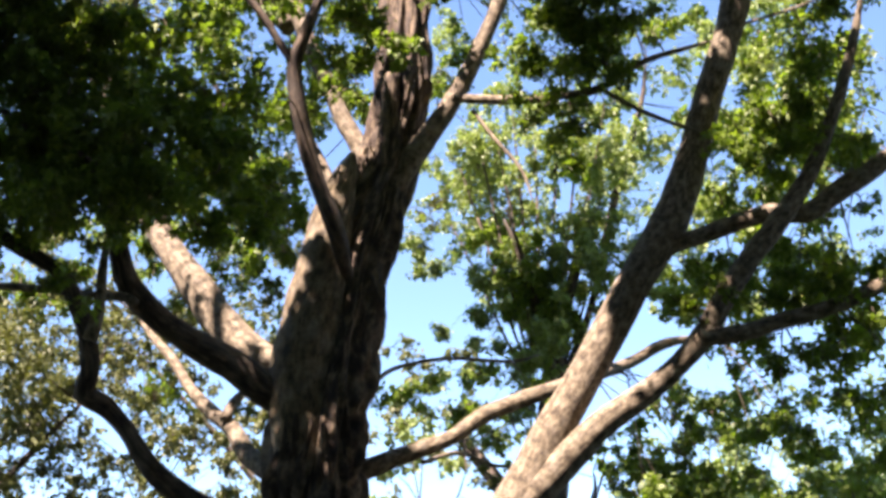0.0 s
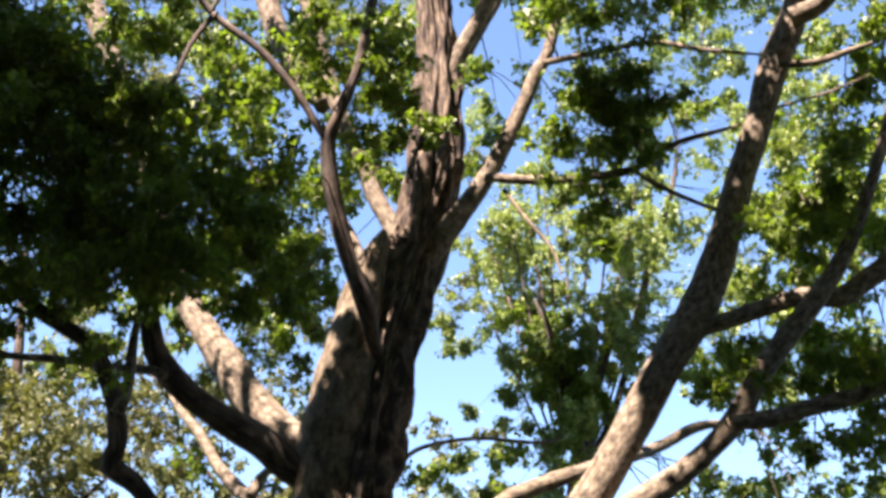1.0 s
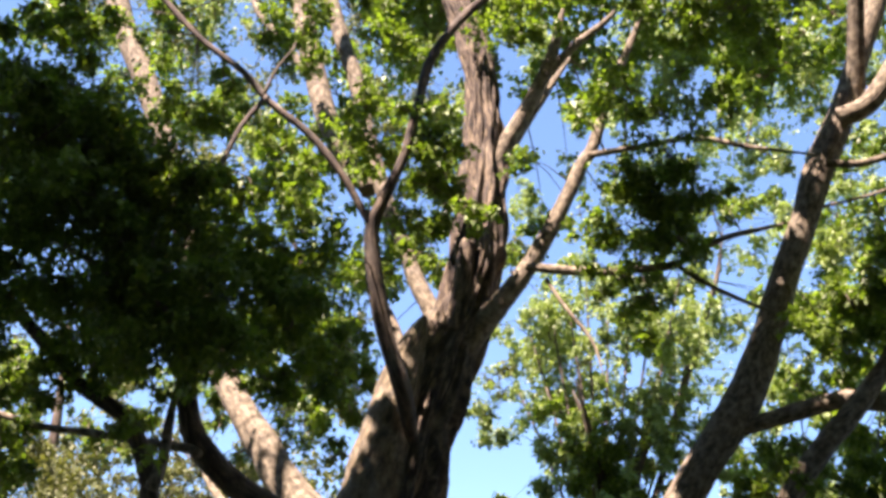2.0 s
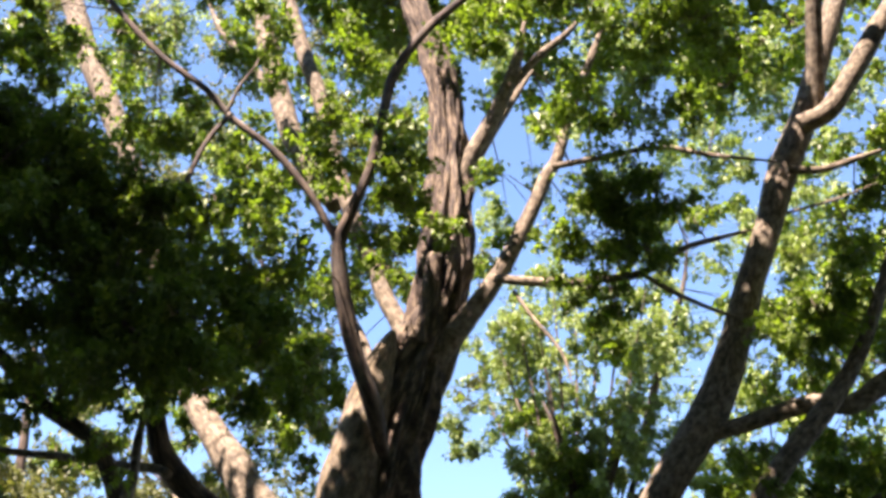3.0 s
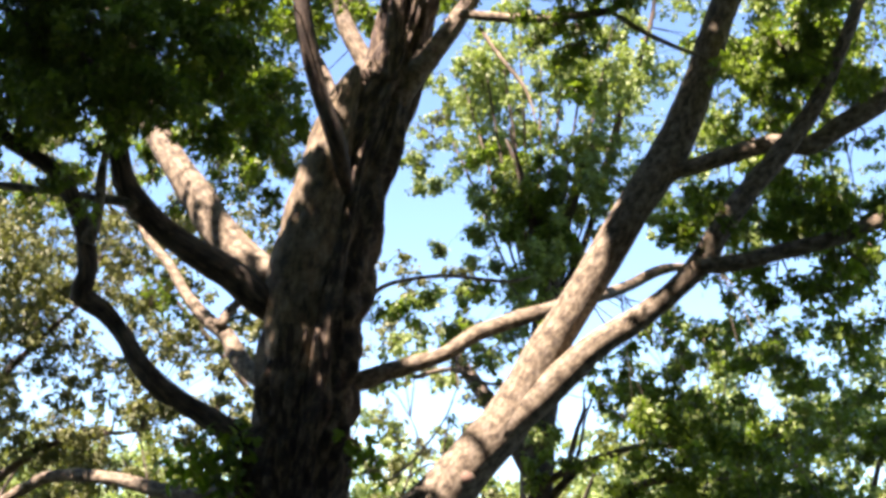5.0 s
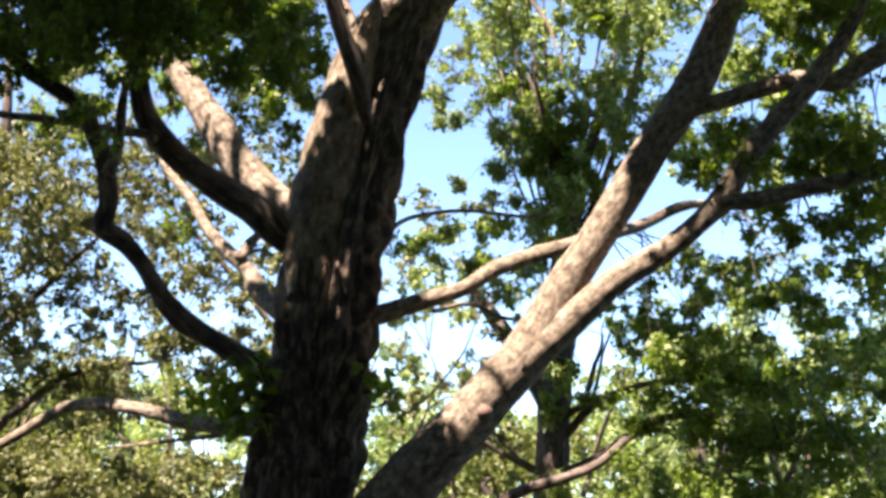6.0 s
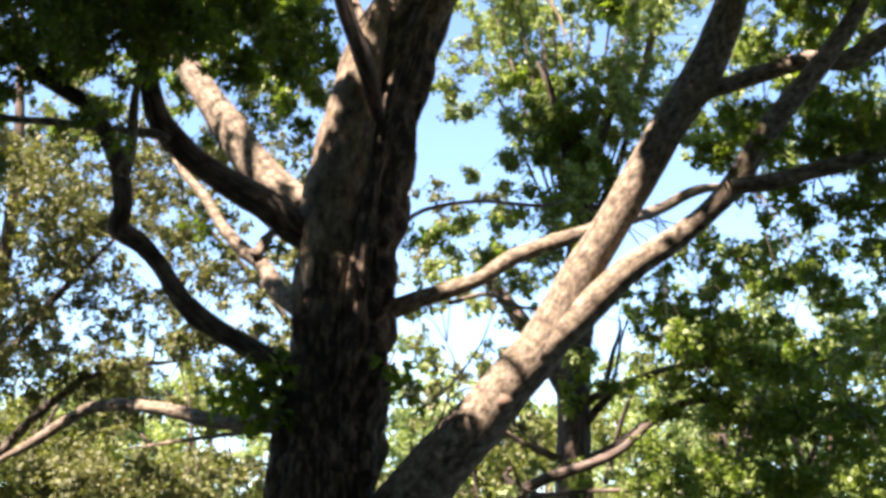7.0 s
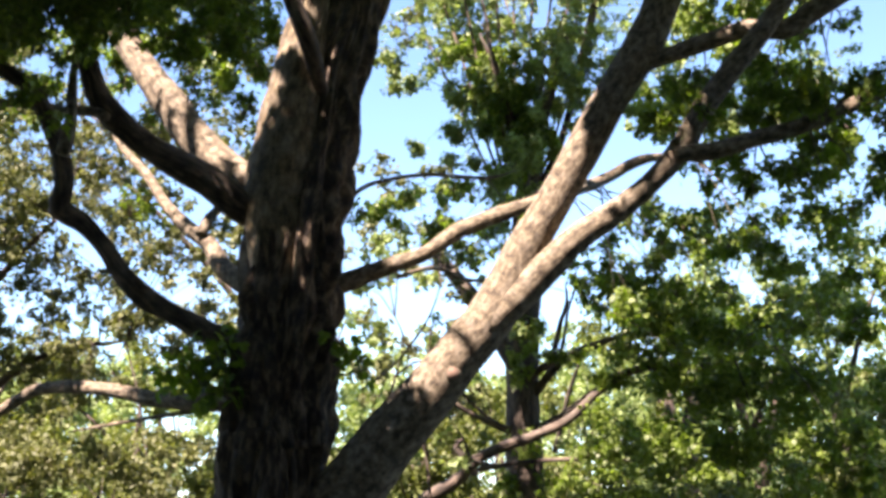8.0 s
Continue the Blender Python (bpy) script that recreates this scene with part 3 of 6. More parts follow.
bough(maple, [(-1.14, 8.11, 7.17, 0.51, 0.41, 0.8), (-0.81, 8.19, 6.74, 0.41, 0.27, 0.8), (-0.85, 8.34, 7.55, 0.38, 0.29, 0.8),
    (-1.38, 7.85, 7.31, 0.27, 0.23, 0.7), (-0.56, 8.24, 6.53, 0.27, 0.13, 0.7), (-0.88, 8.02, 6.08, 0.17, 0.11, 0.7),
    (-3.05, 8.5, 7.7, 0.35, 0.3, 0.6), (-1.85, 9.58, 7.75, 0.27, 0.27, 0.5),
    (-2.04, 10.17, 6.75, 0.32, 0.27, 0.6)], LEAF, BARK_LIMB, 0.064, 1.7, seed=3)
bough(maple, [(-0.04, 8.6, 9.02, 0.69, 0.37, 1), (-0.84, 8.08, 7, 0.32, 0.23, 0.35), (1.14, 8.62, 8.97, 0.58, 0.34, 0.9),
    (1.7, 8.6, 9.01, 0.48, 0.48, 1.2), (-0.54, 7.91, 6.47, 0.26, 0.12, 0.5), (-0.17, 8.47, 7.31, 0.19, 0.19, 0.6), (0.53, 7.9, 8.6, 0.44, 0.25, 0.9),
    (-2.12, 8.3, 8.33, 0.3, 0.56, 0.6), (-2.9, 8.25, 7.62, 0.44, 0.34, 0.5), (-3.13, 8.06, 8.14, 0.4, 0.4, 0.5), (-2.3, 8.16, 8.85, 0.52, 0.26, 0.7),
    (-1.36, 8.54, 8.52, 0.31, 0.46, 0.4)], LEAF, BARK_LIMB, 0.064, 1.7, seed=4)
bough(maple, [(0.7, 7.99, 7.66, 0.47, 0.42, 0.8), (0.98, 7.89, 6.98, 0.49, 0.27, 0.7), (0.81, 8.22, 6.51, 0.54, 0.31, 0.9),
    (1.29, 8.07, 6.78, 0.27, 0.27, 0.6), (0.84, 8.28, 5.9, 0.26, 0.17, 0.6), (1.46, 7.94, 7.56, 0.28, 0.28, 0.5),
    (0.33, 7.99, 7.43, 0.23, 0.23, 0.6), (1.07, 8.28, 6.34, 0.27, 0.18, 0.7), (1.83, 8.1, 7.86, 0.29, 0.29, 0.3),
    (0.41, 8.1, 6.34, 0.22, 0.17, 0.6)], LEAF, BARK_LIMB, 0.064, 1.4, seed=5)
bough(maple, [(2.32, 8.14, 5.84, 0.53, 0.31, 1), (2.62, 7.91, 6, 0.26, 0.39, 0.8), (2.72, 8.83, 5.75, 0.28, 0.19, 0.7),
    (2.55, 9.99, 7.39, 0.22, 0.22, 0.6), (2.93, 8.74, 7.06, 0.35, 0.3, 0.3), (3.06, 8.27, 7.69, 0.2, 0.4, 0.6), (2.4, 8.85, 8.96, 0.33, 0.33, 0.3),
    (2.28, 8.3, 5.55, 0.26, 0.18, 0.6), (3.66, 8.84, 8.88, 0.33, 0.56, 0.6)], LEAF, BARK_LIMB, 0.064, 1.7, seed=6)
bough(maple, [(1.98, 8.46, 4.67, 0.34, 0.21, 0.6), (2.46, 8.14, 4.56, 0.46, 0.21, 0.7), (2.78, 8.64, 4.26, 0.35, 0.18, 0.7),
    (2.42, 8.57, 4.08, 0.6, 0.13, 0.6), (3.19, 8.58, 6.15, 0.28, 0.57, 0.6), (1.66, 8.36, 4.41, 0.25, 0.21, 0.5),
    (3.01, 8.12, 4.61, 0.34, 0.38, 0.6), (3.01, 8.54, 5.36, 0.18, 0.14, 0.3),
    (2.91, 8.01, 3.92, 0.33, 0.25, 0.6)], LEAF, BARK_LIMB, 0.064, 1.7, seed=7)
bough(maple, [(-0.71, 10.69, 4.42, 0.26, 0.21, 0.5), (-0.1, 10.64, 4.31, 0.36, 0.25, 0.6), (0.1, 10.38, 4.52, 0.3, 0.15, 0.5),
    (0.42, 10.8, 4.14, 0.21, 0.15, 0.5), (0.59, 10.19, 4.25, 0.24, 0.2, 0.5), (-1.45, 10.39, 5.79, 0.21, 0.31, 0.7),
    (-1.69, 10.8, 5.16, 0.27, 0.32, 0.5), (-1.95, 10.38, 5.51, 0.31, 0.21, 0.5), (-2.43, 10.71, 5.3, 0.32, 0.32, 0.35),
    (-2.82, 10.61, 4.4, 0.32, 0.32, 0.35), (-2.24, 10.94, 4.87, 0.27, 0.22, 0.3)], LEAF, BARK_LIMB, 0.064, 0.9, seed=8)
bough(maple, [(-3.95, 11.29, 9.67, 0.6, 0.47, 0.35), (-2.98, 10.91, 8.81, 0.44, 0.37, 0.4), (-3.89, 11.03, 11.06, 0.63, 0.42, 0.35),
    (-1.96, 10.11, 8.98, 0.35, 0.35, 0.5), (-1.47, 10.9, 10.43, 0.46, 0.46, 0.5), (-0.93, 11.09, 9.53, 0.38, 0.44, 0.4),
    (0.31, 10.46, 8.52, 0.23, 0.35, 0.3), (0.78, 10.67, 8.52, 0.36, 0.36, 0.4), (1.54, 10.57, 9.84, 0.5, 0.44, 0.5),
    (1.65, 11.24, 8.32, 0.43, 0.37, 0.4), (2.25, 10.34, 8.66, 0.41, 0.35, 0.3), (2.88, 10.46, 9.61, 0.31, 0.38, 0.3),
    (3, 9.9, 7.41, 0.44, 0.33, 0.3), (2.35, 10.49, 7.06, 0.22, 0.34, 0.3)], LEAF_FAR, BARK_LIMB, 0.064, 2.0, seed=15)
bough(maple, [(-3.86, 7.41, 7.95, 0.58, 0.34, 0.6), (-2.01, 9.94, 6.72, 0.47, 0.47, 0.8), (-1.4, 7.94, 5.28, 0.25, 0.29, 0.8),
    (-1.79, 7.46, 4.77, 0.31, 0.23, 0.8), (-2.26, 9.38, 7.48, 0.37, 0.41, 0.8), (-2.47, 7.05, 4.28, 0.29, 0.22, 0.4),
    (-3.03, 7.56, 4.87, 0.33, 0.29, 0.6), (-1.44, 7.33, 5.78, 0.24, 0.24, 0.5), (-2.26, 7.22, 5.8, 0.44, 0.36, 0.7),
    (-2.36, 6.96, 4.85, 0.41, 0.3, 0.7), (-3.32, 7.59, 5.49, 0.47, 0.38, 0.8)], LEAF, BARK_LIMB, 0.064, 1.3, seed=16)
bough(maple, [(2.53, 9.53, 6.14, 0.3, 0.3, 0.7), (3.32, 10.78, 6.99, 0.52, 0.40, 0.9), (3.2, 9.23, 6.12, 0.35, 0.3, 0.8),
    (2.08, 8.96, 5.47, 0.19, 0.19, 0.3), (2.97, 11.49, 7.86, 0.31, 0.38, 0.3), (2.05, 9.25, 4.43, 0.28, 0.23, 0.5),
    (2.38, 8.81, 5.03, 0.27, 0.18, 0.5), (3.29, 9.56, 4.84, 0.39, 0.3, 0.6)], LEAF, BARK_LIMB, 0.064, 1.7, seed=17)
bough(maple, [(-3.3, 6.72, 6.62, 0.54, 0.38, 1.2), (-3.7, 6.86, 6.39, 0.51, 0.51, 1.2), (-2.78, 6.55, 6.17, 0.27, 0.24, 0.8),
    (-1.46, 8.84, 6.33, 0.29, 0.23, 0.5)], LEAF, BARK_LIMB, 0.064, 1.3, seed=22)
bough(maple, [(2.80, 10.62, 7.31, 0.40, 0.35, 0.6), (3.38, 10.54, 6.83, 0.51, 0.40, 0.8), (2.59, 9.23, 5.82, 0.44, 0.19, 0.7),
    (3.24, 9.19, 6.97, 0.26, 0.31, 0.6), (2.04, 8.78, 4.82, 0.4, 0.18, 0.6),
    (2.52, 8.75, 4.72, 0.4, 0.22, 0.7)], LEAF, BARK_LIMB, 0.064, 1.7, seed=23)
bough(maple, [(2.15, 10.4, 8.15, 0.36, 0.19, 0.55), (3.94, 10.63, 9.15, 0.25, 0.37, 0.57), (-2.44, 10, 7.59, 0.41, 0.2, 0.64),
    (1.63, 10.55, 10.09, 0.27, 0.37, 0.44), (-0.54, 10.08, 7.72, 0.29, 0.16, 0.4), (-0.3, 10.31, 7.42, 0.32, 0.24, 0.38),
    (2.37, 10.48, 10.21, 0.41, 0.29, 0.52), (-1.11, 10.2, 9.91, 0.26, 0.3, 0.41), (-4.45, 10.43, 10.16, 0.47, 0.34, 0.53),
    (-0.86, 10.44, 7.24, 0.25, 0.27, 0.3), (0.94, 9.61, 6.24, 0.31, 0.16, 0.54)], LEAF, BARK_LIMB, 0.064, 1.5, far=True, seed=27)
bough(maple, [(-4.31, 9.8, 10.57, 0.25, 0.26, 0.65), (0.41, 9.93, 7.61, 0.2, 0.19, 0.45), (0.88, 10.01, 7.29, 0.31, 0.2, 0.37),
    (-0.75, 9.99, 9.48, 0.38, 0.34, 0.62), (-2.91, 9.81, 7, 0.19, 0.18, 0.58), (-1.41, 10.01, 6.97, 0.33, 0.26, 0.54),
    (3.1, 10.47, 7.24, 0.21, 0.34, 0.47), (-1.73, 10.81, 7.22, 0.41, 0.3, 0.59), (-4.29, 10.17, 9.51, 0.42, 0.38, 0.41),
    (2.14, 10.19, 10.35, 0.41, 0.26, 0.33), (-2.72, 10.25, 8.2, 0.31, 0.3, 0.44)], LEAF, BARK_LIMB, 0.064, 1.5, far=True, seed=28)
bough(maple, [(0.73, 10.72, 9.44, 0.41, 0.19, 0.54), (0.69, 10.84, 11.23, 0.44, 0.33, 0.68), (-2.91, 11.03, 9.41, 0.45, 0.37, 0.57),
    (-1.25, 10.35, 7.5, 0.29, 0.26, 0.57), (3.84, 10.75, 11.4, 0.44, 0.4, 0.45), (-2.24, 10.31, 8.23, 0.21, 0.31, 0.5),
    (1.24, 10.89, 7.67, 0.21, 0.21, 0.47), (0.8, 10.18, 9.08, 0.27, 0.18, 0.47), (3.98, 10.95, 11.46, 0.42, 0.25, 0.69),
    (2.56, 10.51, 10.08, 0.47, 0.25, 0.58), (-2.24, 10.77, 9.9, 0.24, 0.25, 0.46)], LEAF, BARK_LIMB, 0.064, 1.5, far=True, seed=29)
bough(maple, [(-4.61, 10.69, 11.39, 0.25, 0.4, 0.47), (3.3, 10.43, 8.74, 0.35, 0.25, 0.61), (-1.1, 10.64, 10.68, 0.34, 0.2, 0.45),
    (-0.96, 10.11, 7.52, 0.41, 0.19, 0.54), (2.49, 10.1, 7.65, 0.25, 0.24, 0.67), (0.08, 10.69, 8, 0.27, 0.31, 0.52),
    (2.38, 10.62, 9.84, 0.28, 0.22, 0.54), (-3.97, 11.05, 9.83, 0.41, 0.25, 0.4), (-2.25, 10.07, 8.51, 0.37, 0.22, 0.51),
    (3.99, 10.72, 8.84, 0.29, 0.35, 0.66), (2.02, 10.64, 9.63, 0.34, 0.25, 0.67)], LEAF, BARK_LIMB, 0.064, 1.5, far=True, seed=30)
bough(maple, [(-4.11, 10.92, 7.23, 0.27, 0.2, 0.64), (2.65, 11.08, 11.53, 0.33, 0.23, 0.6), (3.44, 10.83, 9.95, 0.32, 0.2, 0.34),
    (-3.75, 10.88, 7.87, 0.26, 0.27, 0.41), (-1.49, 10.79, 10.07, 0.45, 0.37, 0.49), (-0.99, 10.94, 8.89, 0.35, 0.36, 0.47),
    (1.2, 10.5, 10.5, 0.37, 0.35, 0.53), (-2.21, 10.86, 9.61, 0.41, 0.3, 0.31), (-1.59, 11.01, 7.89, 0.22, 0.25, 0.52),
    (-1.67, 10.43, 7.79, 0.22, 0.33, 0.6), (3.23, 11.39, 9.18, 0.35, 0.25, 0.34)], LEAF, BARK_LIMB, 0.064, 1.5, far=True, seed=31)
bough(maple, [(3.29, 11.25, 10.97, 0.26, 0.38, 0.69), (-0.67, 11.5, 7.58, 0.39, 0.33, 0.54), (2.21, 10.7, 6.88, 0.4, 0.29, 0.67),
    (-4.7, 10.88, 11.58, 0.32, 0.22, 0.52), (-2.49, 10.66, 7.1, 0.22, 0.3, 0.32), (-2.01, 10.41, 9.48, 0.39, 0.34, 0.57),
    (-3.16, 10.37, 9.19, 0.33, 0.23, 0.67), (1.58, 10.65, 7.88, 0.26, 0.27, 0.39), (-1.62, 11.38, 7.94, 0.27, 0.3, 0.4),
    (2.47, 10.55, 10.4, 0.45, 0.21, 0.39), (1.31, 11.18, 9.86, 0.27, 0.23, 0.51)], LEAF, BARK_LIMB, 0.064, 1.5, far=True, seed=32)
bough(maple, [(1.88, 10.1, 3.08, 0.29, 0.14, 0.5), (3.2, 9.8, 3.02, 0.19, 0.13, 0.53), (1.85, 10.01, 3.91, 0.18, 0.18, 0.33),
    (3.22, 10.78, 4.48, 0.24, 0.21, 0.34), (3.45, 10.5, 4.2, 0.34, 0.14, 0.46), (3.58, 10.58, 4.42, 0.26, 0.2, 0.38),
    (2.7, 10.43, 3.11, 0.3, 0.19, 0.47), (3.02, 10.14, 4.35, 0.35, 0.14, 0.46), (2.67, 10.48, 4.05, 0.36, 0.17, 0.46),
    (1.61, 11.18, 3.53, 0.3, 0.21, 0.47), (1.95, 10.02, 3.48, 0.19, 0.12, 0.47)], LEAF, BARK_LIMB, 0.064, 1.5, far=True, seed=33)
bough(maple, [(3.04, 10.87, 3.08, 0.19, 0.2, 0.42), (2.76, 10.1, 3.87, 0.23, 0.18, 0.43), (3.78, 10.01, 4, 0.19, 0.15, 0.52),
    (2.08, 10.22, 4.1, 0.27, 0.18, 0.47), (2.7, 9.85, 3.77, 0.28, 0.17, 0.32), (4.26, 11.2, 3.99, 0.29, 0.17, 0.52),
    (2.42, 10.28, 3.55, 0.22, 0.12, 0.45), (3.08, 9.98, 4.18, 0.28, 0.19, 0.55), (2.53, 9.7, 3.82, 0.23, 0.19, 0.35),
    (3.32, 9.8, 3.19, 0.2, 0.13, 0.46), (3.67, 10.04, 4.41, 0.34, 0.11, 0.39)], LEAF, BARK_LIMB, 0.064, 1.5, far=True, seed=34)
bough(maple, [(1.04, 10.37, 3.04, 0.34, 0.14, 0.51), (1.24, 10.66, 3.73, 0.24, 0.16, 0.39), (3.28, 11.27, 3.94, 0.29, 0.17, 0.4),
    (2.72, 11.12, 3.52, 0.31, 0.12, 0.5), (1.59, 10.09, 3.46, 0.29, 0.16, 0.54), (2.28, 10.68, 3.03, 0.34, 0.16, 0.39),
    (4.1, 11.17, 3.75, 0.22, 0.16, 0.34), (2.4, 9.86, 3.98, 0.19, 0.17, 0.39), (4.11, 11.07, 3.54, 0.27, 0.14, 0.34),
    (2.08, 10.33, 3.65, 0.18, 0.15, 0.36), (2.01, 10.95, 3.68, 0.23, 0.17, 0.45)], LEAF, BARK_LIMB, 0.064, 1.5, far=True, seed=35)
bough(maple, [(2.6, 9.62, 4.96, 0.33, 0.19, 0.64), (2.48, 9.93, 4.78, 0.28, 0.18, 0.61), (2.26, 9.81, 5.86, 0.22, 0.2, 0.41),
    (3.21, 9.4, 4.53, 0.2, 0.22, 0.57), (2.69, 10.06, 5.93, 0.36, 0.2, 0.77), (2.69, 10.12, 5.73, 0.25, 0.2, 0.72),
    (3.46, 9.78, 4.63, 0.24, 0.2, 0.62), (3.19, 9.69, 4.76, 0.32, 0.25, 0.61), (3.32, 10.25, 4.85, 0.24, 0.29, 0.62),
    (3.02, 9.67, 4.82, 0.3, 0.17, 0.43), (2.47, 10.18, 5.88, 0.33, 0.23, 0.47)], LEAF, BARK_LIMB, 0.064, 1.5, far=True, seed=46)
bough(maple, [(2.58, 9.72, 5.58, 0.31, 0.21, 0.74), (3.21, 9.67, 5.13, 0.29, 0.28, 0.69), (2.6, 9.66, 5.25, 0.33, 0.23, 0.68),
    (1.95, 9.36, 5.07, 0.19, 0.21, 0.41), (3.09, 9.58, 5.6, 0.21, 0.18, 0.57), (2.71, 9.53, 5.42, 0.29, 0.23, 0.49),
    (2.37, 9.36, 4.34, 0.26, 0.24, 0.67)], LEAF, BARK_LIMB, 0.064, 1.5, far=True, seed=47)
bough(maple, [(-3.21, 6.83, 5.79, 0.44, 0.36, 1.2), (-2.69, 6.75, 5.4, 0.42, 0.3, 1.2), (-2.14, 6.42, 5.02, 0.39, 0.28, 1.2),
    (-1.86, 6.82, 5.15, 0.37, 0.29, 1.2), (-2.92, 7.13, 5.01, 0.43, 0.27, 1.1), (-3.27, 6.51, 6.07, 0.36, 0.36, 1.2),
    (-2.64, 6.7, 5.84, 0.39, 0.31, 1.2), (-1.68, 7.46, 5.18, 0.31, 0.27, 1),
    (-1.93, 6.49, 4.64, 0.31, 0.21, 1)], LEAF, BARK_LIMB, 0.064, 1.3, seed=50)
bough(maple, [(-3.03, 6.55, 6.3, 0.44, 0.32, 1.3), (-2.75, 6.78, 5.97, 0.4, 0.32, 1.2), (-2.93, 6.31, 5.55, 0.37, 0.33, 1.3)], LEAF, BARK_LIMB, 0.064, 1.3, seed=51)
bough(maple, [(-2.24, 6.64, 5.78, 0.34, 0.27, 1.3), (-2.06, 7.16, 6.2, 0.33, 0.24, 1.1), (-1.69, 7.01, 5.92, 0.27, 0.23, 1),
    (-2.08, 6.76, 5.47, 0.34, 0.26, 1.3), (-1.8, 7.19, 5.49, 0.31, 0.23, 1.2), (-1.48, 7.05, 5.55, 0.19, 0.23, 0.9),
    (-3.03, 7.14, 5.79, 0.41, 0.33, 1.3), (-2.57, 7.17, 5.49, 0.36, 0.28, 1.2)], LEAF, BARK_LIMB, 0.064, 1.3, seed=52)
bough(maple, [(0.99, 8.06, 6.87, 0.4, 0.36, 0.9), (0.71, 8.42, 6.63, 0.41, 0.27, 0.9), (1.11, 8.15, 6.32, 0.26, 0.31, 0.8),
    (0.65, 8.32, 6.07, 0.31, 0.22, 0.7), (1.51, 8.59, 6.96, 0.19, 0.29, 0.6),
    (0.89, 8.57, 6.05, 0.27, 0.23, 0.6)], LEAF, BARK_LIMB, 0.064, 1.4, seed=64)
bough(maple, [(-0.84, 9.38, 7.69, 0.42, 0.36, 0.9), (-0.97, 9.43, 7.02, 0.3, 0.3, 0.8), (-0.68, 9.47, 7.4, 0.31, 0.31, 0.7),
    (-1.25, 9.45, 6.68, 0.25, 0.35, 0.6)], LEAF, BARK_LIMB, 0.064, 1.7, seed=65)
bough(maple, [(3.15, 10.67, 7.19, 0.52, 0.34, 1.0), (2.80, 11.04, 7.24, 0.35, 0.35, 0.9), (2.81, 8.47, 6.55, 0.28, 0.38, 0.9),
    (3.08, 8.55, 7.24, 0.3, 0.4, 0.9), (2.92, 8.25, 5.7, 0.18, 0.22, 0.5),
    (2.99, 10.61, 8.11, 0.30, 0.36, 0.4)], LEAF, BARK_LIMB, 0.064, 1.7, seed=66)
bough(maple, [(-2.89, 7.57, 4.9, 0.37, 0.24, 0.9), (-2.22, 7.3, 4.91, 0.31, 0.23, 0.9), (-1.68, 7.63, 5.11, 0.28, 0.24, 1),
    (-1.83, 9.80, 5.79, 0.26, 0.31, 0.9), (-2.46, 7.34, 4.56, 0.19, 0.15, 0.4), (-3.39, 7.48, 4.69, 0.33, 0.24, 0.8),
    (-3.02, 7.16, 4.88, 0.35, 0.23, 0.9), (-1.97, 7.49, 5.17, 0.32, 0.24, 1), (-1.97, 10.13, 5.48, 0.2, 0.26, 0.6),
    (-3.66, 7.3, 4.86, 0.37, 0.33, 1), (-2.74, 7.58, 5.38, 0.45, 0.29, 1),
    (-1.62, 9.59, 6.23, 0.25, 0.30, 0.8)], LEAF, BARK_LIMB, 0.064, 1.3, seed=69)
bough(maple, [(-1.57, 9.76, 8.24, 0.55, 0.44, 0.7)], LEAF, BARK_LIMB, 0.064, 0.9, seed=76)
bough(maple, [(-2.87, 10.56, 6.57, 0.34, 0.29, 0.8), (-2.48, 10.57, 6.52, 0.36, 0.31, 0.8), (-2.12, 10.36, 6.49, 0.36, 0.31, 0.8), (-1.78, 10.20, 6.37, 0.30, 0.26, 0.8),
    (-1.57, 10.04, 5.97, 0.24, 0.20, 0.8), (-1.91, 10.27, 6.00, 0.34, 0.29, 0.8), (-2.28, 10.29, 6.00, 0.34, 0.29, 0.8), (-2.53, 10.03, 5.88, 0.28, 0.24, 0.8),
    (-1.60, 10.03, 5.59, 0.22, 0.19, 0.8), (-2.02, 10.70, 5.79, 0.24, 0.20, 0.8), (-2.28, 10.46, 5.57, 0.16, 0.14, 0.5), (-2.86, 10.16, 5.87, 0.25, 0.21, 0.8),
    (-1.59, 10.30, 6.54, 0.20, 0.17, 0.8), (-2.18, 10.68, 5.16, 0.17, 0.14, 0.5), (-1.99, 10.63, 4.87, 0.13, 0.11, 0.5), (-2.39, 10.59, 5.34, 0.12, 0.10, 0.5)], LEAF, BARK_LIMB, 0.064, 1.5, seed=80)
bough(maple, [(-3.82, 7.10, 7.84, 0.30, 0.26, 1.0), (-3.49, 7.00, 7.48, 0.28, 0.24, 1.0), (-3.63, 6.90, 7.18, 0.30, 0.26, 1.0), (-3.34, 6.80, 6.84, 0.30, 0.26, 1.0),
    (-3.11, 6.90, 6.57, 0.30, 0.26, 1.0), (-3.39, 6.80, 6.50, 0.34, 0.29, 1.0), (-3.04, 6.70, 6.10, 0.30, 0.26, 1.0), (-2.84, 6.90, 6.14, 0.28, 0.24, 1.0),
    (-2.65, 7.00, 6.02, 0.26, 0.22, 1.0)], LEAF, BARK_LIMB, 0.064, 1.5, seed=81)
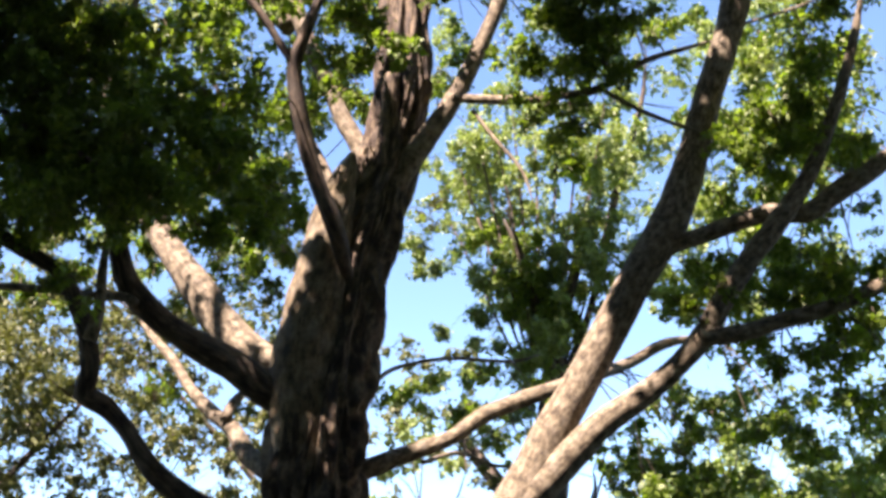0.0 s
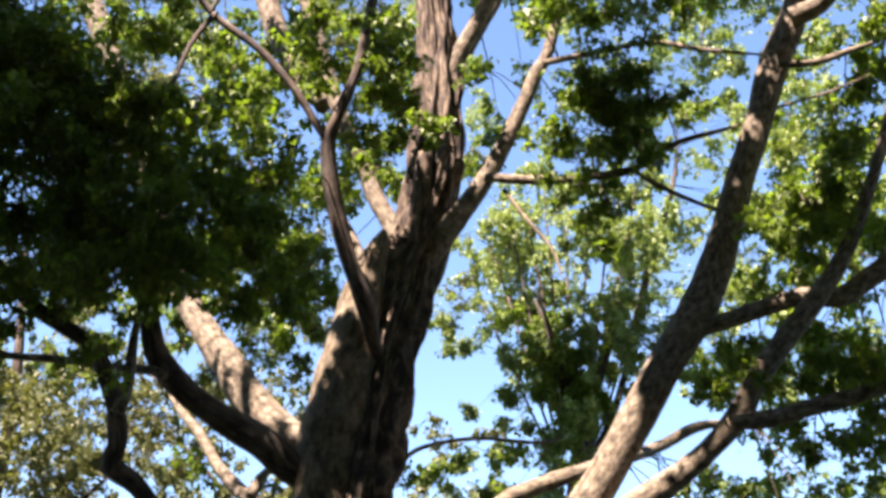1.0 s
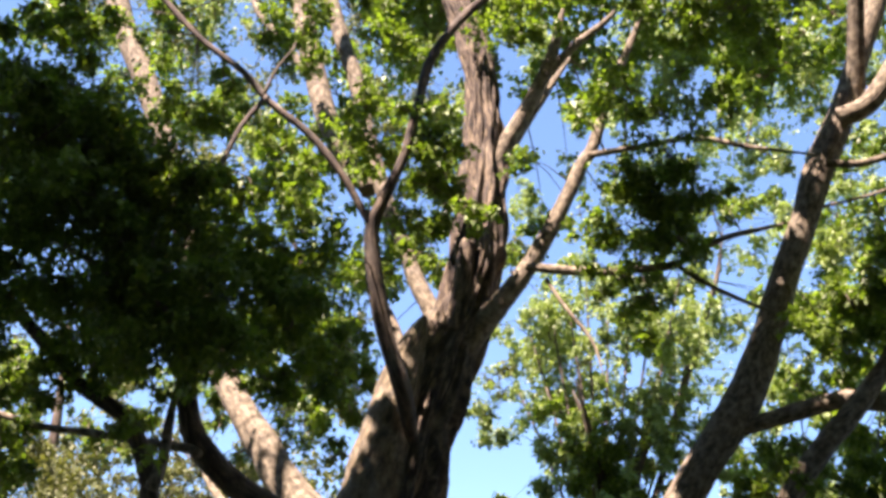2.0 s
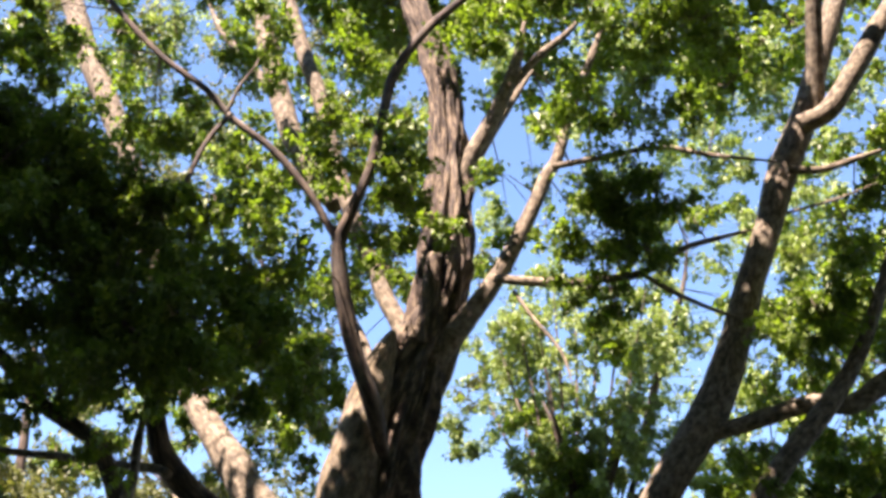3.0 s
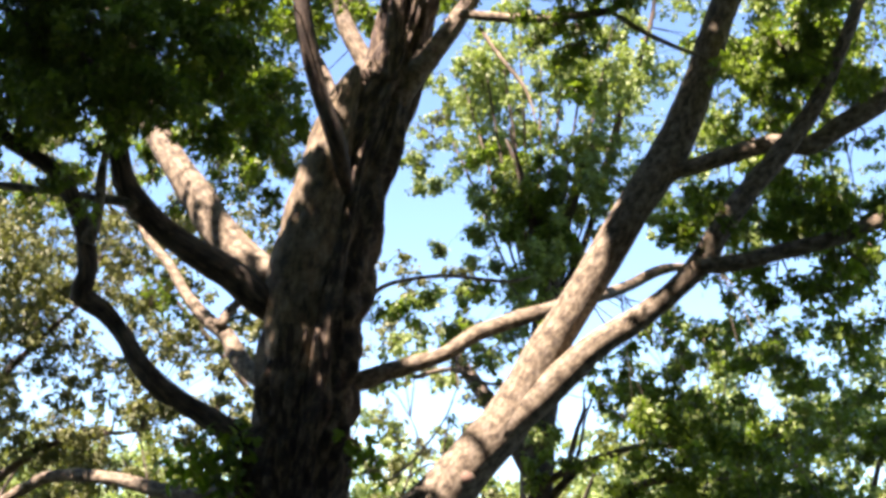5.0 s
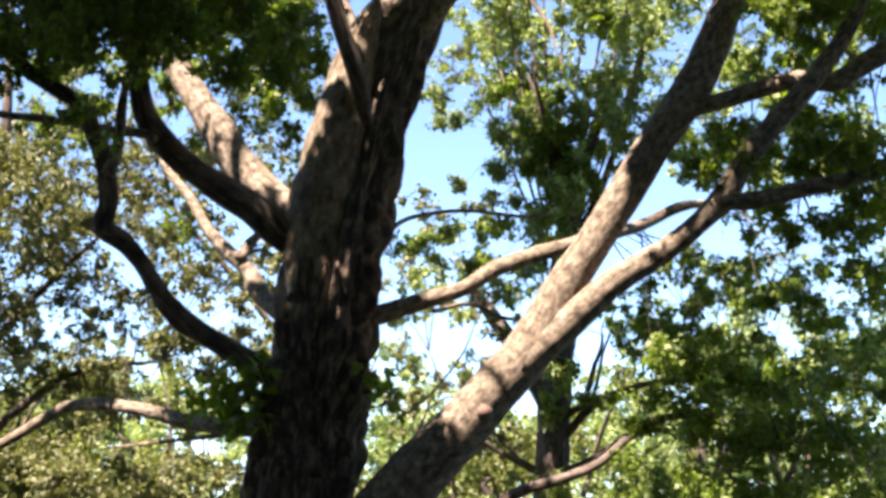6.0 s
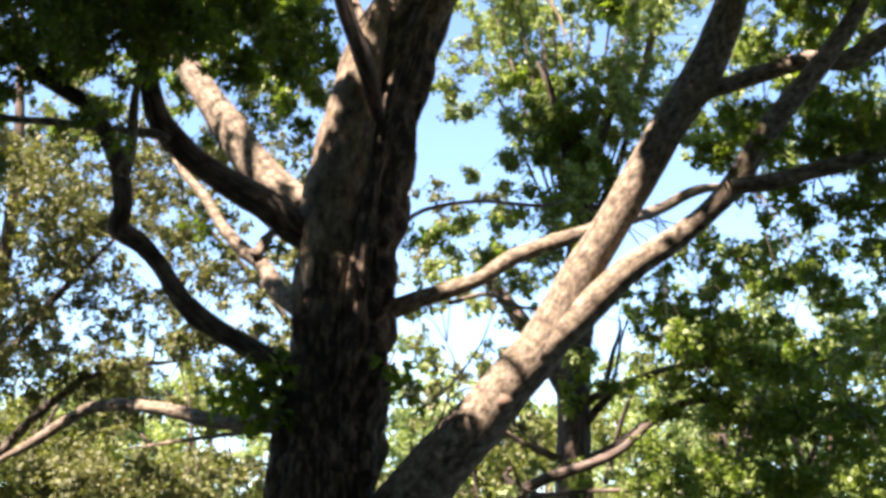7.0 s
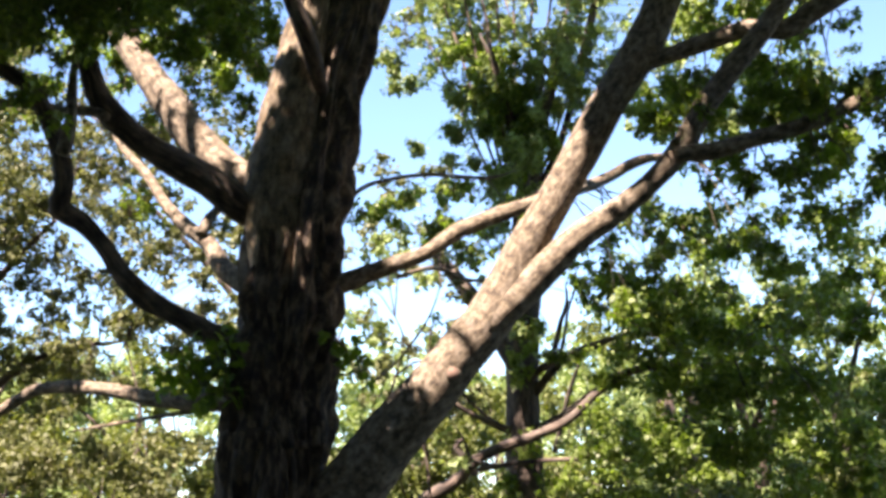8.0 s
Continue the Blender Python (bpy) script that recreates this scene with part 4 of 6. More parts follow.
bough(maple, [(-2.45, 8.90, 9.41, 0.22, 0.19, 0.8), (-2.23, 8.80, 8.97, 0.22, 0.19, 0.8), (-2.09, 8.80, 8.64, 0.18, 0.15, 0.8), (-2.33, 8.90, 8.78, 0.16, 0.14, 0.8),
    (-2.68, 8.50, 8.02, 0.22, 0.19, 0.8), (-2.41, 8.40, 7.59, 0.20, 0.17, 0.8), (-2.10, 8.30, 7.17, 0.22, 0.19, 0.8), (-2.69, 8.40, 7.53, 0.22, 0.19, 0.8),
    (-1.90, 8.30, 7.00, 0.18, 0.15, 0.8)], LEAF, BARK_LIMB, 0.064, 1.5, seed=82)
bough(maple, [(-4.43, 8.84, 5.30, 0.27, 0.23, 0.8), (-4.12, 8.70, 4.90, 0.32, 0.27, 0.8), (-4.23, 8.76, 4.54, 0.33, 0.28, 0.8), (-4.04, 8.83, 4.29, 0.33, 0.28, 0.8),
    (-4.05, 8.41, 4.07, 0.28, 0.24, 0.8), (-3.94, 8.64, 5.08, 0.25, 0.21, 0.8), (-3.75, 8.40, 4.57, 0.32, 0.27, 0.8), (-4.29, 8.89, 5.52, 0.32, 0.27, 0.8),
    (-4.25, 8.56, 4.80, 0.31, 0.26, 0.8), (-3.96, 8.55, 5.32, 0.31, 0.27, 0.8)], LEAF, BARK_LIMB, 0.064, 1.5, seed=85)
bough(maple, [(-3.80, 10.58, 6.08, 0.27, 0.23, 0.6), (-3.44, 10.51, 5.91, 0.20, 0.17, 0.6), (-3.17, 10.68, 6.08, 0.21, 0.18, 0.6), (-2.93, 11.04, 6.16, 0.20, 0.17, 0.6),
    (-3.08, 11.29, 5.94, 0.26, 0.22, 0.6), (-3.09, 10.30, 5.47, 0.23, 0.20, 0.6), (-3.44, 10.42, 5.53, 0.21, 0.18, 0.6), (-3.91, 10.76, 5.74, 0.23, 0.19, 0.6),
    (-2.72, 10.81, 5.45, 0.26, 0.22, 0.6), (-4.23, 10.58, 6.01, 0.21, 0.17, 0.6), (-4.33, 11.04, 5.72, 0.27, 0.23, 0.6), (-4.17, 11.32, 5.56, 0.26, 0.22, 0.6),
    (-3.01, 10.37, 6.18, 0.26, 0.23, 0.6), (-3.51, 11.01, 6.46, 0.26, 0.22, 0.6)], LEAF, BARK_LIMB, 0.058, 1.4, seed=86)


LEAF_MESHES = []
for size in (0.075, 0.09, 0.105):
    mesh = bpy.data.meshes.new("leaf")
    mesh.from_pydata([(x * size, y * size, z * size) for x, y, z in FULL_BLADE], [], FULL_TRIS)
    mesh.materials.append(LEAF_SINGLE)
    LEAF_MESHES.append(mesh)


def sprig(at, seed):
    """A young shoot at the trunk, with single large leaves."""
    rng = np.random.default_rng(seed)
    at = Vector(at) - maple.location
    tip = at + Vector((rng.uniform(-0.12, 0.12), rng.uniform(-0.18, 0.0), rng.uniform(0.0, 0.14)))
    root = Vector((max(-0.3, min(0.3, at.x)), 0.0, at.z - 0.1))
    path = [root, (root + at) / 2 + Vector((0, 0, 0.03)), at, (at + tip) / 2, tip]
    stalk = part("sprig", tube([(*p, 0.008 - 0.001 * k) for k, p in enumerate(path)], 6, 0.06, seed=seed), BARK_LIMB, maple, "young shoot with fresh green leaves")
    for k in range(11):
        leaf = new("leaf", LEAF_MESHES[k % 3])
        leaf.parent = stalk
        spot = at.lerp(tip, rng.uniform(-0.4, 1.0)) + Vector(rng.normal(0, 0.06, 3))
        leaf.matrix_basis = pose(*spot, *np.degrees((rng.normal(-0.7, 0.45), rng.normal(0, 0.5), rng.uniform(0, 6.28))))


for k, at in enumerate([(-1.75, 8.78, 2.81), (-1.79, 8.87, 2.71), (-1.71, 8.61, 2.63), (-1.86, 8.62, 2.74), (-2.06, 8.89, 2.69), (-1.78, 8.81, 2.81),
    (-1.92, 8.68, 2.68), (-1.79, 8.9, 2.64), (-1.74, 8.81, 2.65), (-1.6, 8.58, 2.8), (-1.66, 8.69, 2.89), (-1.55, 8.57, 2.95), (-1.7, 8.59, 2.8),
    (-1.71, 8.74, 2.94), (-1.6, 8.83, 2.67), (-1.56, 8.61, 2.6), (-1.59, 8.63, 2.56), (-1.7, 8.75, 2.54), (-0.63, 8.92, 2.84), (-0.7, 8.75, 2.88),
    (-0.63, 8.89, 2.74)]):
    sprig(at, 500 + k)


def cut_knot(at, r):
    """The healed scar of a sawn-off branch: a swollen collar round a disc of reddish wood."""
    x, y, z = Vector(at) - maple.location
    out = Vector((0.2, -0.95, -0.1)).normalized()
    rows = [(x - out.x * s, y - out.y * s, z - out.z * s, rr) for s, rr in ((0.12, r * 1.7), (0.06, r * 1.65), (0.02, r * 1.4), (-0.005, r * 1.05))]
    collar = part("collar", tube(rows, 22, 0.02, 0.05, 0.06, seed=5, blunt=True), BARK_LIMB, maple, "swollen bark collar of a pruned branch")
    rows = [(x - out.x * s, y - out.y * s, z - out.z * s, rr) for s, rr in ((0.04, r * 0.8), (-0.012, r * 0.84), (-0.024, r * 0.7))]
    part("cut_face", tube(rows, 18, 0.02, 0.03, 0.05, seed=6, blunt=True), CUT_WOOD, collar, "reddish sawn wood")


cut_knot((0.06, 8.66, 2.69), 0.05)

# the unseen crown over the eye: clumps added between sun and trunk for shade
rng = np.random.default_rng(3)
crown = [(-5.2 + 0.55 * i + rng.uniform(-0.12, 0.12), 3.5 + 0.48 * j + rng.uniform(-0.1, 0.1), rng.uniform(8.6, 9.1), 0.42, 0.3, 2.4) for i in range(7) for j in range(3)]
crown += [(-3.9 + 0.25 * i, 4.75 + 0.35 * i, rng.uniform(8.8, 9.1), 0.36, 0.3, 2.6) for i in range(5)]
crown += [(-3.55, 6.0, 9.0, 0.3, 0.25, 2.0), (-3.95, 5.85, 9.0, 0.3, 0.25, 2.0), (-4.3, 5.75, 9.0, 0.3, 0.25, 2.0), (-4.7, 5.7, 9.0, 0.3, 0.25, 1.6), (-4.6, 5.0, 9.0, 0.3, 0.25, 1.4), (-5.1, 4.9, 9.1, 0.3, 0.25, 1.2)]
crown += [(-0.5 + 0.27 * i, 6.0 + 0.16 * i, 9.0 + 0.08 * i, 0.34, 0.28, 3.2) for i in range(5)]
crown += [(-0.5 + 0.27 * i, 5.72 + 0.2 * i, 8.9, 0.3, 0.25, 3.2) for i in range(4)]
crown += [(-0.35 + 0.27 * i, 6.35 + 0.16 * i, 9.3, 0.3, 0.25, 3.0) for i in range(4)]
crown += [(-3.6, 4.9, 9.5, 0.3, 0.25, 2.0), (-3.5, 4.5, 9.6, 0.3, 0.25, 2.0)]
crown += [(-2.75, 5.9, 9.1, 0.3, 0.25, 2.0), (-2.6, 5.45, 9.0, 0.3, 0.25, 2.0), (-2.95, 5.3, 9.0, 0.3, 0.25, 2.0)]
crown += [(-2.45, 6.15, 10.0, 0.25, 0.22, 2.2), (-2.15, 6.3, 10.1, 0.25, 0.22, 2.2), (-1.9, 6.45, 10.2, 0.25, 0.22, 2.2)]
crown += [(1.05 + 0.3 * i, 6.9 + 0.19 * i, 9.4 + 0.13 * i, 0.28, 0.24, 1.3) for i in range(4)]
crown += [(-3.6, 6.9, 10.2, 0.35, 0.25, 1.6), (-3.2, 6.95, 10.2, 0.35, 0.25, 1.6), (-3.4, 7.3, 10.3, 0.35, 0.25, 1.6), (-2.9, 7.25, 10.2, 0.35, 0.25, 1.6), (-3.75, 7.45, 10.3, 0.35, 0.25, 1.6)]
crown += [(0.42, 5.95, 9.0, 0.27, 0.22, 3.0), (0.79, 5.88, 9.0, 0.27, 0.22, 3.0), (1.1, 5.98, 9.0, 0.27, 0.22, 3.0), (1.37, 6.27, 9.0, 0.27, 0.22, 3.0), (1.69, 6.44, 9.0, 0.27, 0.22, 3.0)]
crown += [(0.15 + 0.3 * i, 5.6 + 0.18 * i, 8.8, 0.28, 0.22, 2.4) for i in range(4)]
crown += [(-6.5 + 0.55 * i, 4.6 + 0.45 * j, rng.uniform(8.8, 9.3), 0.42, 0.3, 2.4) for i in range(4) for j in range(3)]
crown += [(rng.uniform(-5.8, -4.0), rng.uniform(4.1, 5.5), rng.uniform(9.5, 10.3), 0.45, 0.3, 2.0) for k in range(14)]
crown += [(-5.0 + 0.6 * i, 3.4 + 0.5 * j, rng.uniform(9.7, 10.2), 0.45, 0.3, 1.8) for i in range(7) for j in range(2)]
crown += [(1.6 + 0.6 * i + rng.uniform(-0.1, 0.1), 5.7 + 0.5 * j + rng.uniform(-0.1, 0.1), 9.0 + 0.25 * j, 0.42, 0.28, 1.8) for i in range(4) for j in range(2)]
limb(maple, "limb", [(-0.93, 9.14, 9.9, 0.08), (-2.5, 8.4, 10.9, 0.075), (-4.0, 6.6, 10.7, 0.06), (-4.5, 4.9, 9.9, 0.045), (-5.0, 3.6, 9.4, 0.025)], BARK_LIMB)
limb(maple, "limb", [(2.6, 8.35, 7.7, 0.08), (2.6, 7.6, 9.0, 0.06), (2.8, 6.8, 9.7, 0.04), (3.4, 6.0, 9.8, 0.02)], BARK_LIMB)
limb(maple, "limb", [(-3.9, 6.7, 10.7, 0.05), (-3.0, 5.4, 9.9, 0.04), (-1.9, 4.0, 9.3, 0.02)], BARK_LIMB)
# darker leaf copy than the rest of the maple, to let less sun through
bough(maple, crown, LEAF_DARKENED, BARK_LIMB, 0.1, 1.15, 61, 2.5, True)
crown = [(rng.uniform(-3.2, 3.6), rng.uniform(8.8, 12.0), rng.uniform(10.6, 13.2), 0.8, 0.6, 0.8) for k in range(34)]
crown += [(1.0, 8.0, 10.0, 0.7, 0.45, 0.7)]
# clumps added high up to throw shade on the background tree
crown += [(rng.uniform(-1.4, 1.4), rng.uniform(8.7, 10.3), rng.uniform(11.2, 12.0), 0.55, 0.4, 1.5) for k in range(18)]
crown += [(rng.uniform(-1.9, 0.2), rng.uniform(11.0, 12.0), rng.uniform(11.7, 12.3), 0.5, 0.36, 1.2) for k in range(7)]
crown += [(rng.uniform(-3.0, -1.6), rng.uniform(9.9, 10.7), rng.uniform(11.6, 12.2), 0.45, 0.34, 1.4) for k in range(6)]
bough(maple, crown, LEAF, BARK_LIMB, 0.1, 1.0, 62, 3.0, True)

back = thing("background_tree", (1.0, 15.0, 0), "dark-barked tree with upright fanning limbs and pale green leaves", "tree")
limb(back, "trunk_base", [(1.05, 15, -0.15, 0.45), (1.04, 15, 0.4, 0.34), (1.03, 15, 1.0, 0.31), (1.02, 15, 1.6, 0.3)], BARK_FAR, 28, 0.1, 0.06, 0.03)
limb(back, "trunk", [(0.93, 15, 1.44, 0.273), (0.95, 15.03, 1.97, 0.247), (0.95, 15.07, 2.86, 0.216), (0.97, 15.1, 3.63, 0.204),
    (1.02, 15.13, 4.35, 0.2), (1.1, 15.17, 5.24, 0.216), (1.15, 15.2, 5.85, 0.205)], BARK_FAR, 28, 0.1, 0.06, 0.03)
limb(back, "limb", [(1.09, 15, 5.5, 0.086), (1.03, 14.9, 6.07, 0.076), (0.9, 14.8, 6.64, 0.061), (0.73, 14.7, 7.3, 0.046), (0.52, 14.6, 7.8, 0.012)], BARK_FAR, 10, 0.12)
limb(back, "limb", [(1.16, 15.1, 5.67, 0.087), (1.19, 15.08, 6.19, 0.067), (1.32, 15.05, 6.87, 0.052), (1.53, 15.02, 7.64, 0.042),
    (1.66, 15, 8.27, 0.013)], BARK_FAR, 10, 0.12)
limb(back, "limb", [(1.18, 15.1, 5.67, 0.076), (1.51, 15.24, 6.39, 0.052), (1.81, 15.38, 7.3, 0.048), (2.18, 15.52, 8.71, 0.045),
    (2.6, 15.66, 10.03, 0.035), (2.76, 15.8, 10.97, 0.01)], BARK_FAR, 10, 0.12)
limb(back, "branch", [(1.05, 15, 6.32, 0.044), (0.97, 14.77, 6.78, 0.038), (0.72, 14.53, 7.31, 0.033), (0.55, 14.3, 7.82, 0.011)], BARK_FAR, 7, 0.12)
limb(back, "branch", [(1.26, 15, 6.24, 0.038), (1.44, 15.1, 7.05, 0.034), (1.74, 15.2, 7.87, 0.029), (1.93, 15.3, 8.56, 0.009)], BARK_FAR, 7, 0.12)
limb(back, "limb", [(0.97, 15, 2.72, 0.069), (1.38, 14.83, 2.89, 0.062), (1.85, 14.67, 3.22, 0.048), (2.31, 14.5, 3.43, 0.036),
    (2.96, 14.33, 3.43, 0.027), (3.39, 14.17, 3.52, 0.020), (3.82, 14, 3.64, 0.006)], BARK_FAR, 10, 0.12)
limb(back, "branch", [(1.09, 15, 3.2, 0.061), (1.41, 14.9, 3.56, 0.051), (1.89, 14.8, 3.79, 0.038), (2.23, 14.7, 3.91, 0.027),
    (2.63, 14.6, 3.97, 0.021), (3.1, 14.5, 4.15, 0.005)], BARK_FAR, 7, 0.12)
limb(back, "branch", [(1.36, 14.8, 3.52, 0.029), (1.47, 14.8, 3.86, 0.024), (1.53, 14.8, 4.21, 0.018), (1.65, 14.8, 4.57, 0.013),
    (1.63, 14.8, 4.89, 0.004)], BARK_FAR, 7, 0.12)
limb(back, "limb", [(-0.36, 14.30, 1.82, 0.085), (-0.22, 14.24, 1.97, 0.080), (0.11, 14.18, 2.15, 0.074), (0.33, 14.12, 2.37, 0.069), (0.63, 14.06, 2.51, 0.063),
    (1.06, 14.00, 2.65, 0.058), (1.42, 13.94, 2.82, 0.052), (1.77, 13.88, 3.13, 0.047), (2.18, 13.82, 3.35, 0.041), (2.65, 13.76, 3.38, 0.035), (3.08, 13.70, 3.32, 0.012)], BARK_FAR, 12, 0.1, 0.04, 0.06)
limb(back, "branch", [(1.03, 14.95, 3.42, 0.060), (1.15, 14.82, 3.49, 0.053), (1.37, 14.70, 3.60, 0.046), (1.59, 14.57, 3.68, 0.039), (1.91, 14.45, 3.78, 0.032),
    (2.31, 14.32, 3.85, 0.025), (2.75, 14.20, 3.81, 0.007)], BARK_FAR, 12, 0.1, 0.04, 0.06)
limb(back, "branch", [(1.30, 14.70, 3.58, 0.042), (1.36, 14.65, 3.81, 0.035), (1.42, 14.60, 4.05, 0.028), (1.50, 14.55, 4.28, 0.021), (1.48, 14.50, 4.48, 0.006)], BARK_FAR, 12, 0.1, 0.04, 0.06)
limb(back, "branch", [(0.80, 14.95, 2.77, 0.050), (0.51, 14.86, 2.88, 0.042), (0.29, 14.77, 2.98, 0.033), (0.09, 14.69, 3.10, 0.025), (-0.09, 14.60, 3.18, 0.006)], BARK_FAR, 12, 0.1, 0.04, 0.06)
limb(back, "branch", [(0.36, 13.90, 2.26, 0.034), (0.70, 13.84, 2.31, 0.030), (1.03, 13.78, 2.34, 0.026), (1.35, 13.72, 2.35, 0.022), (1.72, 13.66, 2.35, 0.018),
    (2.18, 13.60, 2.30, 0.006)], BARK_FAR, 12, 0.1, 0.04, 0.06)
limb(back, "branch", [(0.16, 14.10, 2.15, 0.055), (0.22, 14.07, 2.36, 0.047), (0.11, 14.03, 2.53, 0.038), (0.21, 14.00, 2.62, 0.012)], BARK_FAR, 12, 0.1, 0.04, 0.06)
limb(back, "branch", [(0.58, 14, 2.3, 0.029), (0.29, 13.87, 2.36, 0.022), (0.21, 13.73, 2.57, 0.014), (0.07, 13.6, 2.78, 0.004)], BARK_FAR, 7, 0.12)
limb(back, "branch", [(0.97, 15, 2.58, 0.037), (0.63, 14.92, 2.85, 0.026), (0.36, 14.85, 3.06, 0.018), (0.19, 14.77, 3.26, 0.013),
    (0.09, 14.7, 3.52, 0.004)], BARK_FAR, 7, 0.12)
limb(back, "branch", [(-0.95, 13.8, 1.18, 0.022), (-0.85, 13.75, 2.15, 0.022), (-0.74, 13.7, 2.77, 0.019), (-0.62, 13.65, 3.08, 0.017),
    (-0.52, 13.6, 3.39, 0.014), (-0.45, 13.55, 3.7, 0.012), (-0.55, 13.5, 3.95, 0.004)], BARK_FAR, 7, 0.12)
limb(back, "branch", [(-0.55, 13.6, 3.29, 0.012), (-0.33, 13.53, 3.44, 0.012), (-0.08, 13.47, 3.43, 0.009), (0.08, 13.4, 3.57, 0.004)], BARK_FAR, 7, 0.12)
limb(back, "branch", [(-0.17, 13.6, 1.18, 0.021), (-0.19, 13.56, 2.14, 0.019), (-0.24, 13.52, 2.56, 0.017), (-0.14, 13.48, 3.05, 0.014),
    (-0.17, 13.44, 3.55, 0.012), (-0.1, 13.4, 3.93, 0.004)], BARK_FAR, 7, 0.12)
limb(back, "branch", [(0.78, 14.9, 5.86, 0.022), (0.59, 15.02, 6.49, 0.019), (0.31, 15.15, 7.63, 0.017), (0.14, 15.28, 8.27, 0.017),
    (-0.04, 15.4, 8.93, 0.006)], BARK_FAR, 7, 0.12)
limb(back, "branch", [(0.82, 15, 5.89, 0.022), (0.68, 15.02, 6.57, 0.019), (0.47, 15.05, 7.76, 0.017), (0.34, 15.08, 8.51, 0.017),
    (0.21, 15.1, 9.3, 0.006)], BARK_FAR, 7, 0.12)
limb(back, "branch", [(0.9, 15.1, 5.92, 0.022), (0.8, 15.02, 6.64, 0.019), (0.66, 14.95, 7.88, 0.017), (0.57, 14.88, 8.42, 0.017),
    (0.48, 14.8, 8.98, 0.006)], BARK_FAR, 7, 0.12)
limb(back, "branch", [(0.92, 14.9, 5.86, 0.022), (0.86, 14.8, 6.57, 0.019), (0.78, 14.7, 7.77, 0.017), (0.73, 14.6, 8.54, 0.017),
    (0.68, 14.5, 9.33, 0.006)], BARK_FAR, 7, 0.12)
limb(back, "branch", [(0.98, 15, 5.89, 0.022), (0.99, 15.1, 6.75, 0.019), (1, 15.2, 8.15, 0.017), (1.02, 15.3, 9, 0.018), (1.03, 15.4, 9.9, 0.006)], BARK_FAR, 7, 0.12)
limb(back, "branch", [(1.03, 15.1, 5.92, 0.022), (1.1, 15.1, 6.75, 0.019), (1.22, 15.1, 8.1, 0.017), (1.29, 15.1, 8.95, 0.018),
    (1.37, 15.1, 9.83, 0.006)], BARK_FAR, 7, 0.12)
limb(back, "branch", [(1.06, 14.9, 5.86, 0.022), (1.19, 14.88, 6.59, 0.019), (1.39, 14.85, 7.83, 0.017), (1.52, 14.83, 8.68, 0.017),
    (1.65, 14.8, 9.57, 0.006)], BARK_FAR, 7, 0.12)
limb(back, "branch", [(1.14, 15, 5.89, 0.022), (1.32, 14.88, 6.59, 0.019), (1.59, 14.75, 7.79, 0.017), (1.75, 14.62, 8.59, 0.017),
    (1.92, 14.5, 9.41, 0.006)], BARK_FAR, 7, 0.12)
limb(back, "branch", [(1.22, 15.1, 5.92, 0.022), (1.47, 15.18, 6.54, 0.02), (1.84, 15.25, 7.67, 0.017), (2.07, 15.32, 8.49, 0.018),
    (2.32, 15.4, 9.35, 0.006)], BARK_FAR, 7, 0.12)
limb(back, "branch", [(0.74, 14.9, 5.86, 0.022), (0.51, 14.95, 6.28, 0.019), (0.16, 15, 7.18, 0.017), (-0.04, 15.05, 7.64, 0.017),
    (-0.25, 15.1, 8.11, 0.006)], BARK_FAR, 7, 0.12)
bough(back, [(0.22, 15.49, 8.97, 0.72, 0.64, 0.6), (0.68, 15.49, 8.44, 0.55, 0.47, 0.6), (-0.03, 15.02, 7.75, 0.45, 0.38, 0.4),
    (1.33, 14.66, 8.56, 0.68, 0.53, 0.6), (1.88, 14.29, 8.47, 0.52, 0.59, 0.6), (2.24, 14.81, 7.34, 0.45, 0.45, 0.6),
    (0.55, 14.85, 7.05, 0.44, 0.37, 0.8), (0.85, 14.27, 5.89, 0.42, 0.42, 1.1), (1.31, 14.28, 7.13, 0.43, 0.57, 0.6),
    (-0.74, 15.8, 7.81, 0.28, 0.28, 0.8), (-0.22, 15.24, 6.53, 0.22, 0.18, 0.9), (0.18, 14.58, 6.16, 0.28, 0.21, 0.8),
    (2.09, 14.9, 9.62, 0.47, 0.4, 0.5), (-0.1, 15.76, 11.17, 0.34, 0.6, 0.4), (1.18, 15.64, 6.85, 0.31, 0.31, 0.8),
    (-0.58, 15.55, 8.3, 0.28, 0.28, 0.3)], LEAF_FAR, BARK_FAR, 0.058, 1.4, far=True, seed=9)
bough(back, [(-0.64, 14.83, 5.6, 0.43, 0.26, 0.5), (0.15, 14.99, 5.29, 0.43, 0.32, 0.5), (0.66, 15.28, 5.45, 0.37, 0.29, 0.5),
    (0.69, 14.3, 5.7, 0.28, 0.28, 0.9), (1.09, 15.09, 6.47, 0.44, 0.3, 0.8), (1.21, 14.63, 7.87, 0.44, 0.44, 0.5),
    (0.5, 15.61, 8.02, 0.47, 0.47, 0.4)], LEAF_FAR, BARK_FAR, 0.058, 1.4, far=True, seed=10)
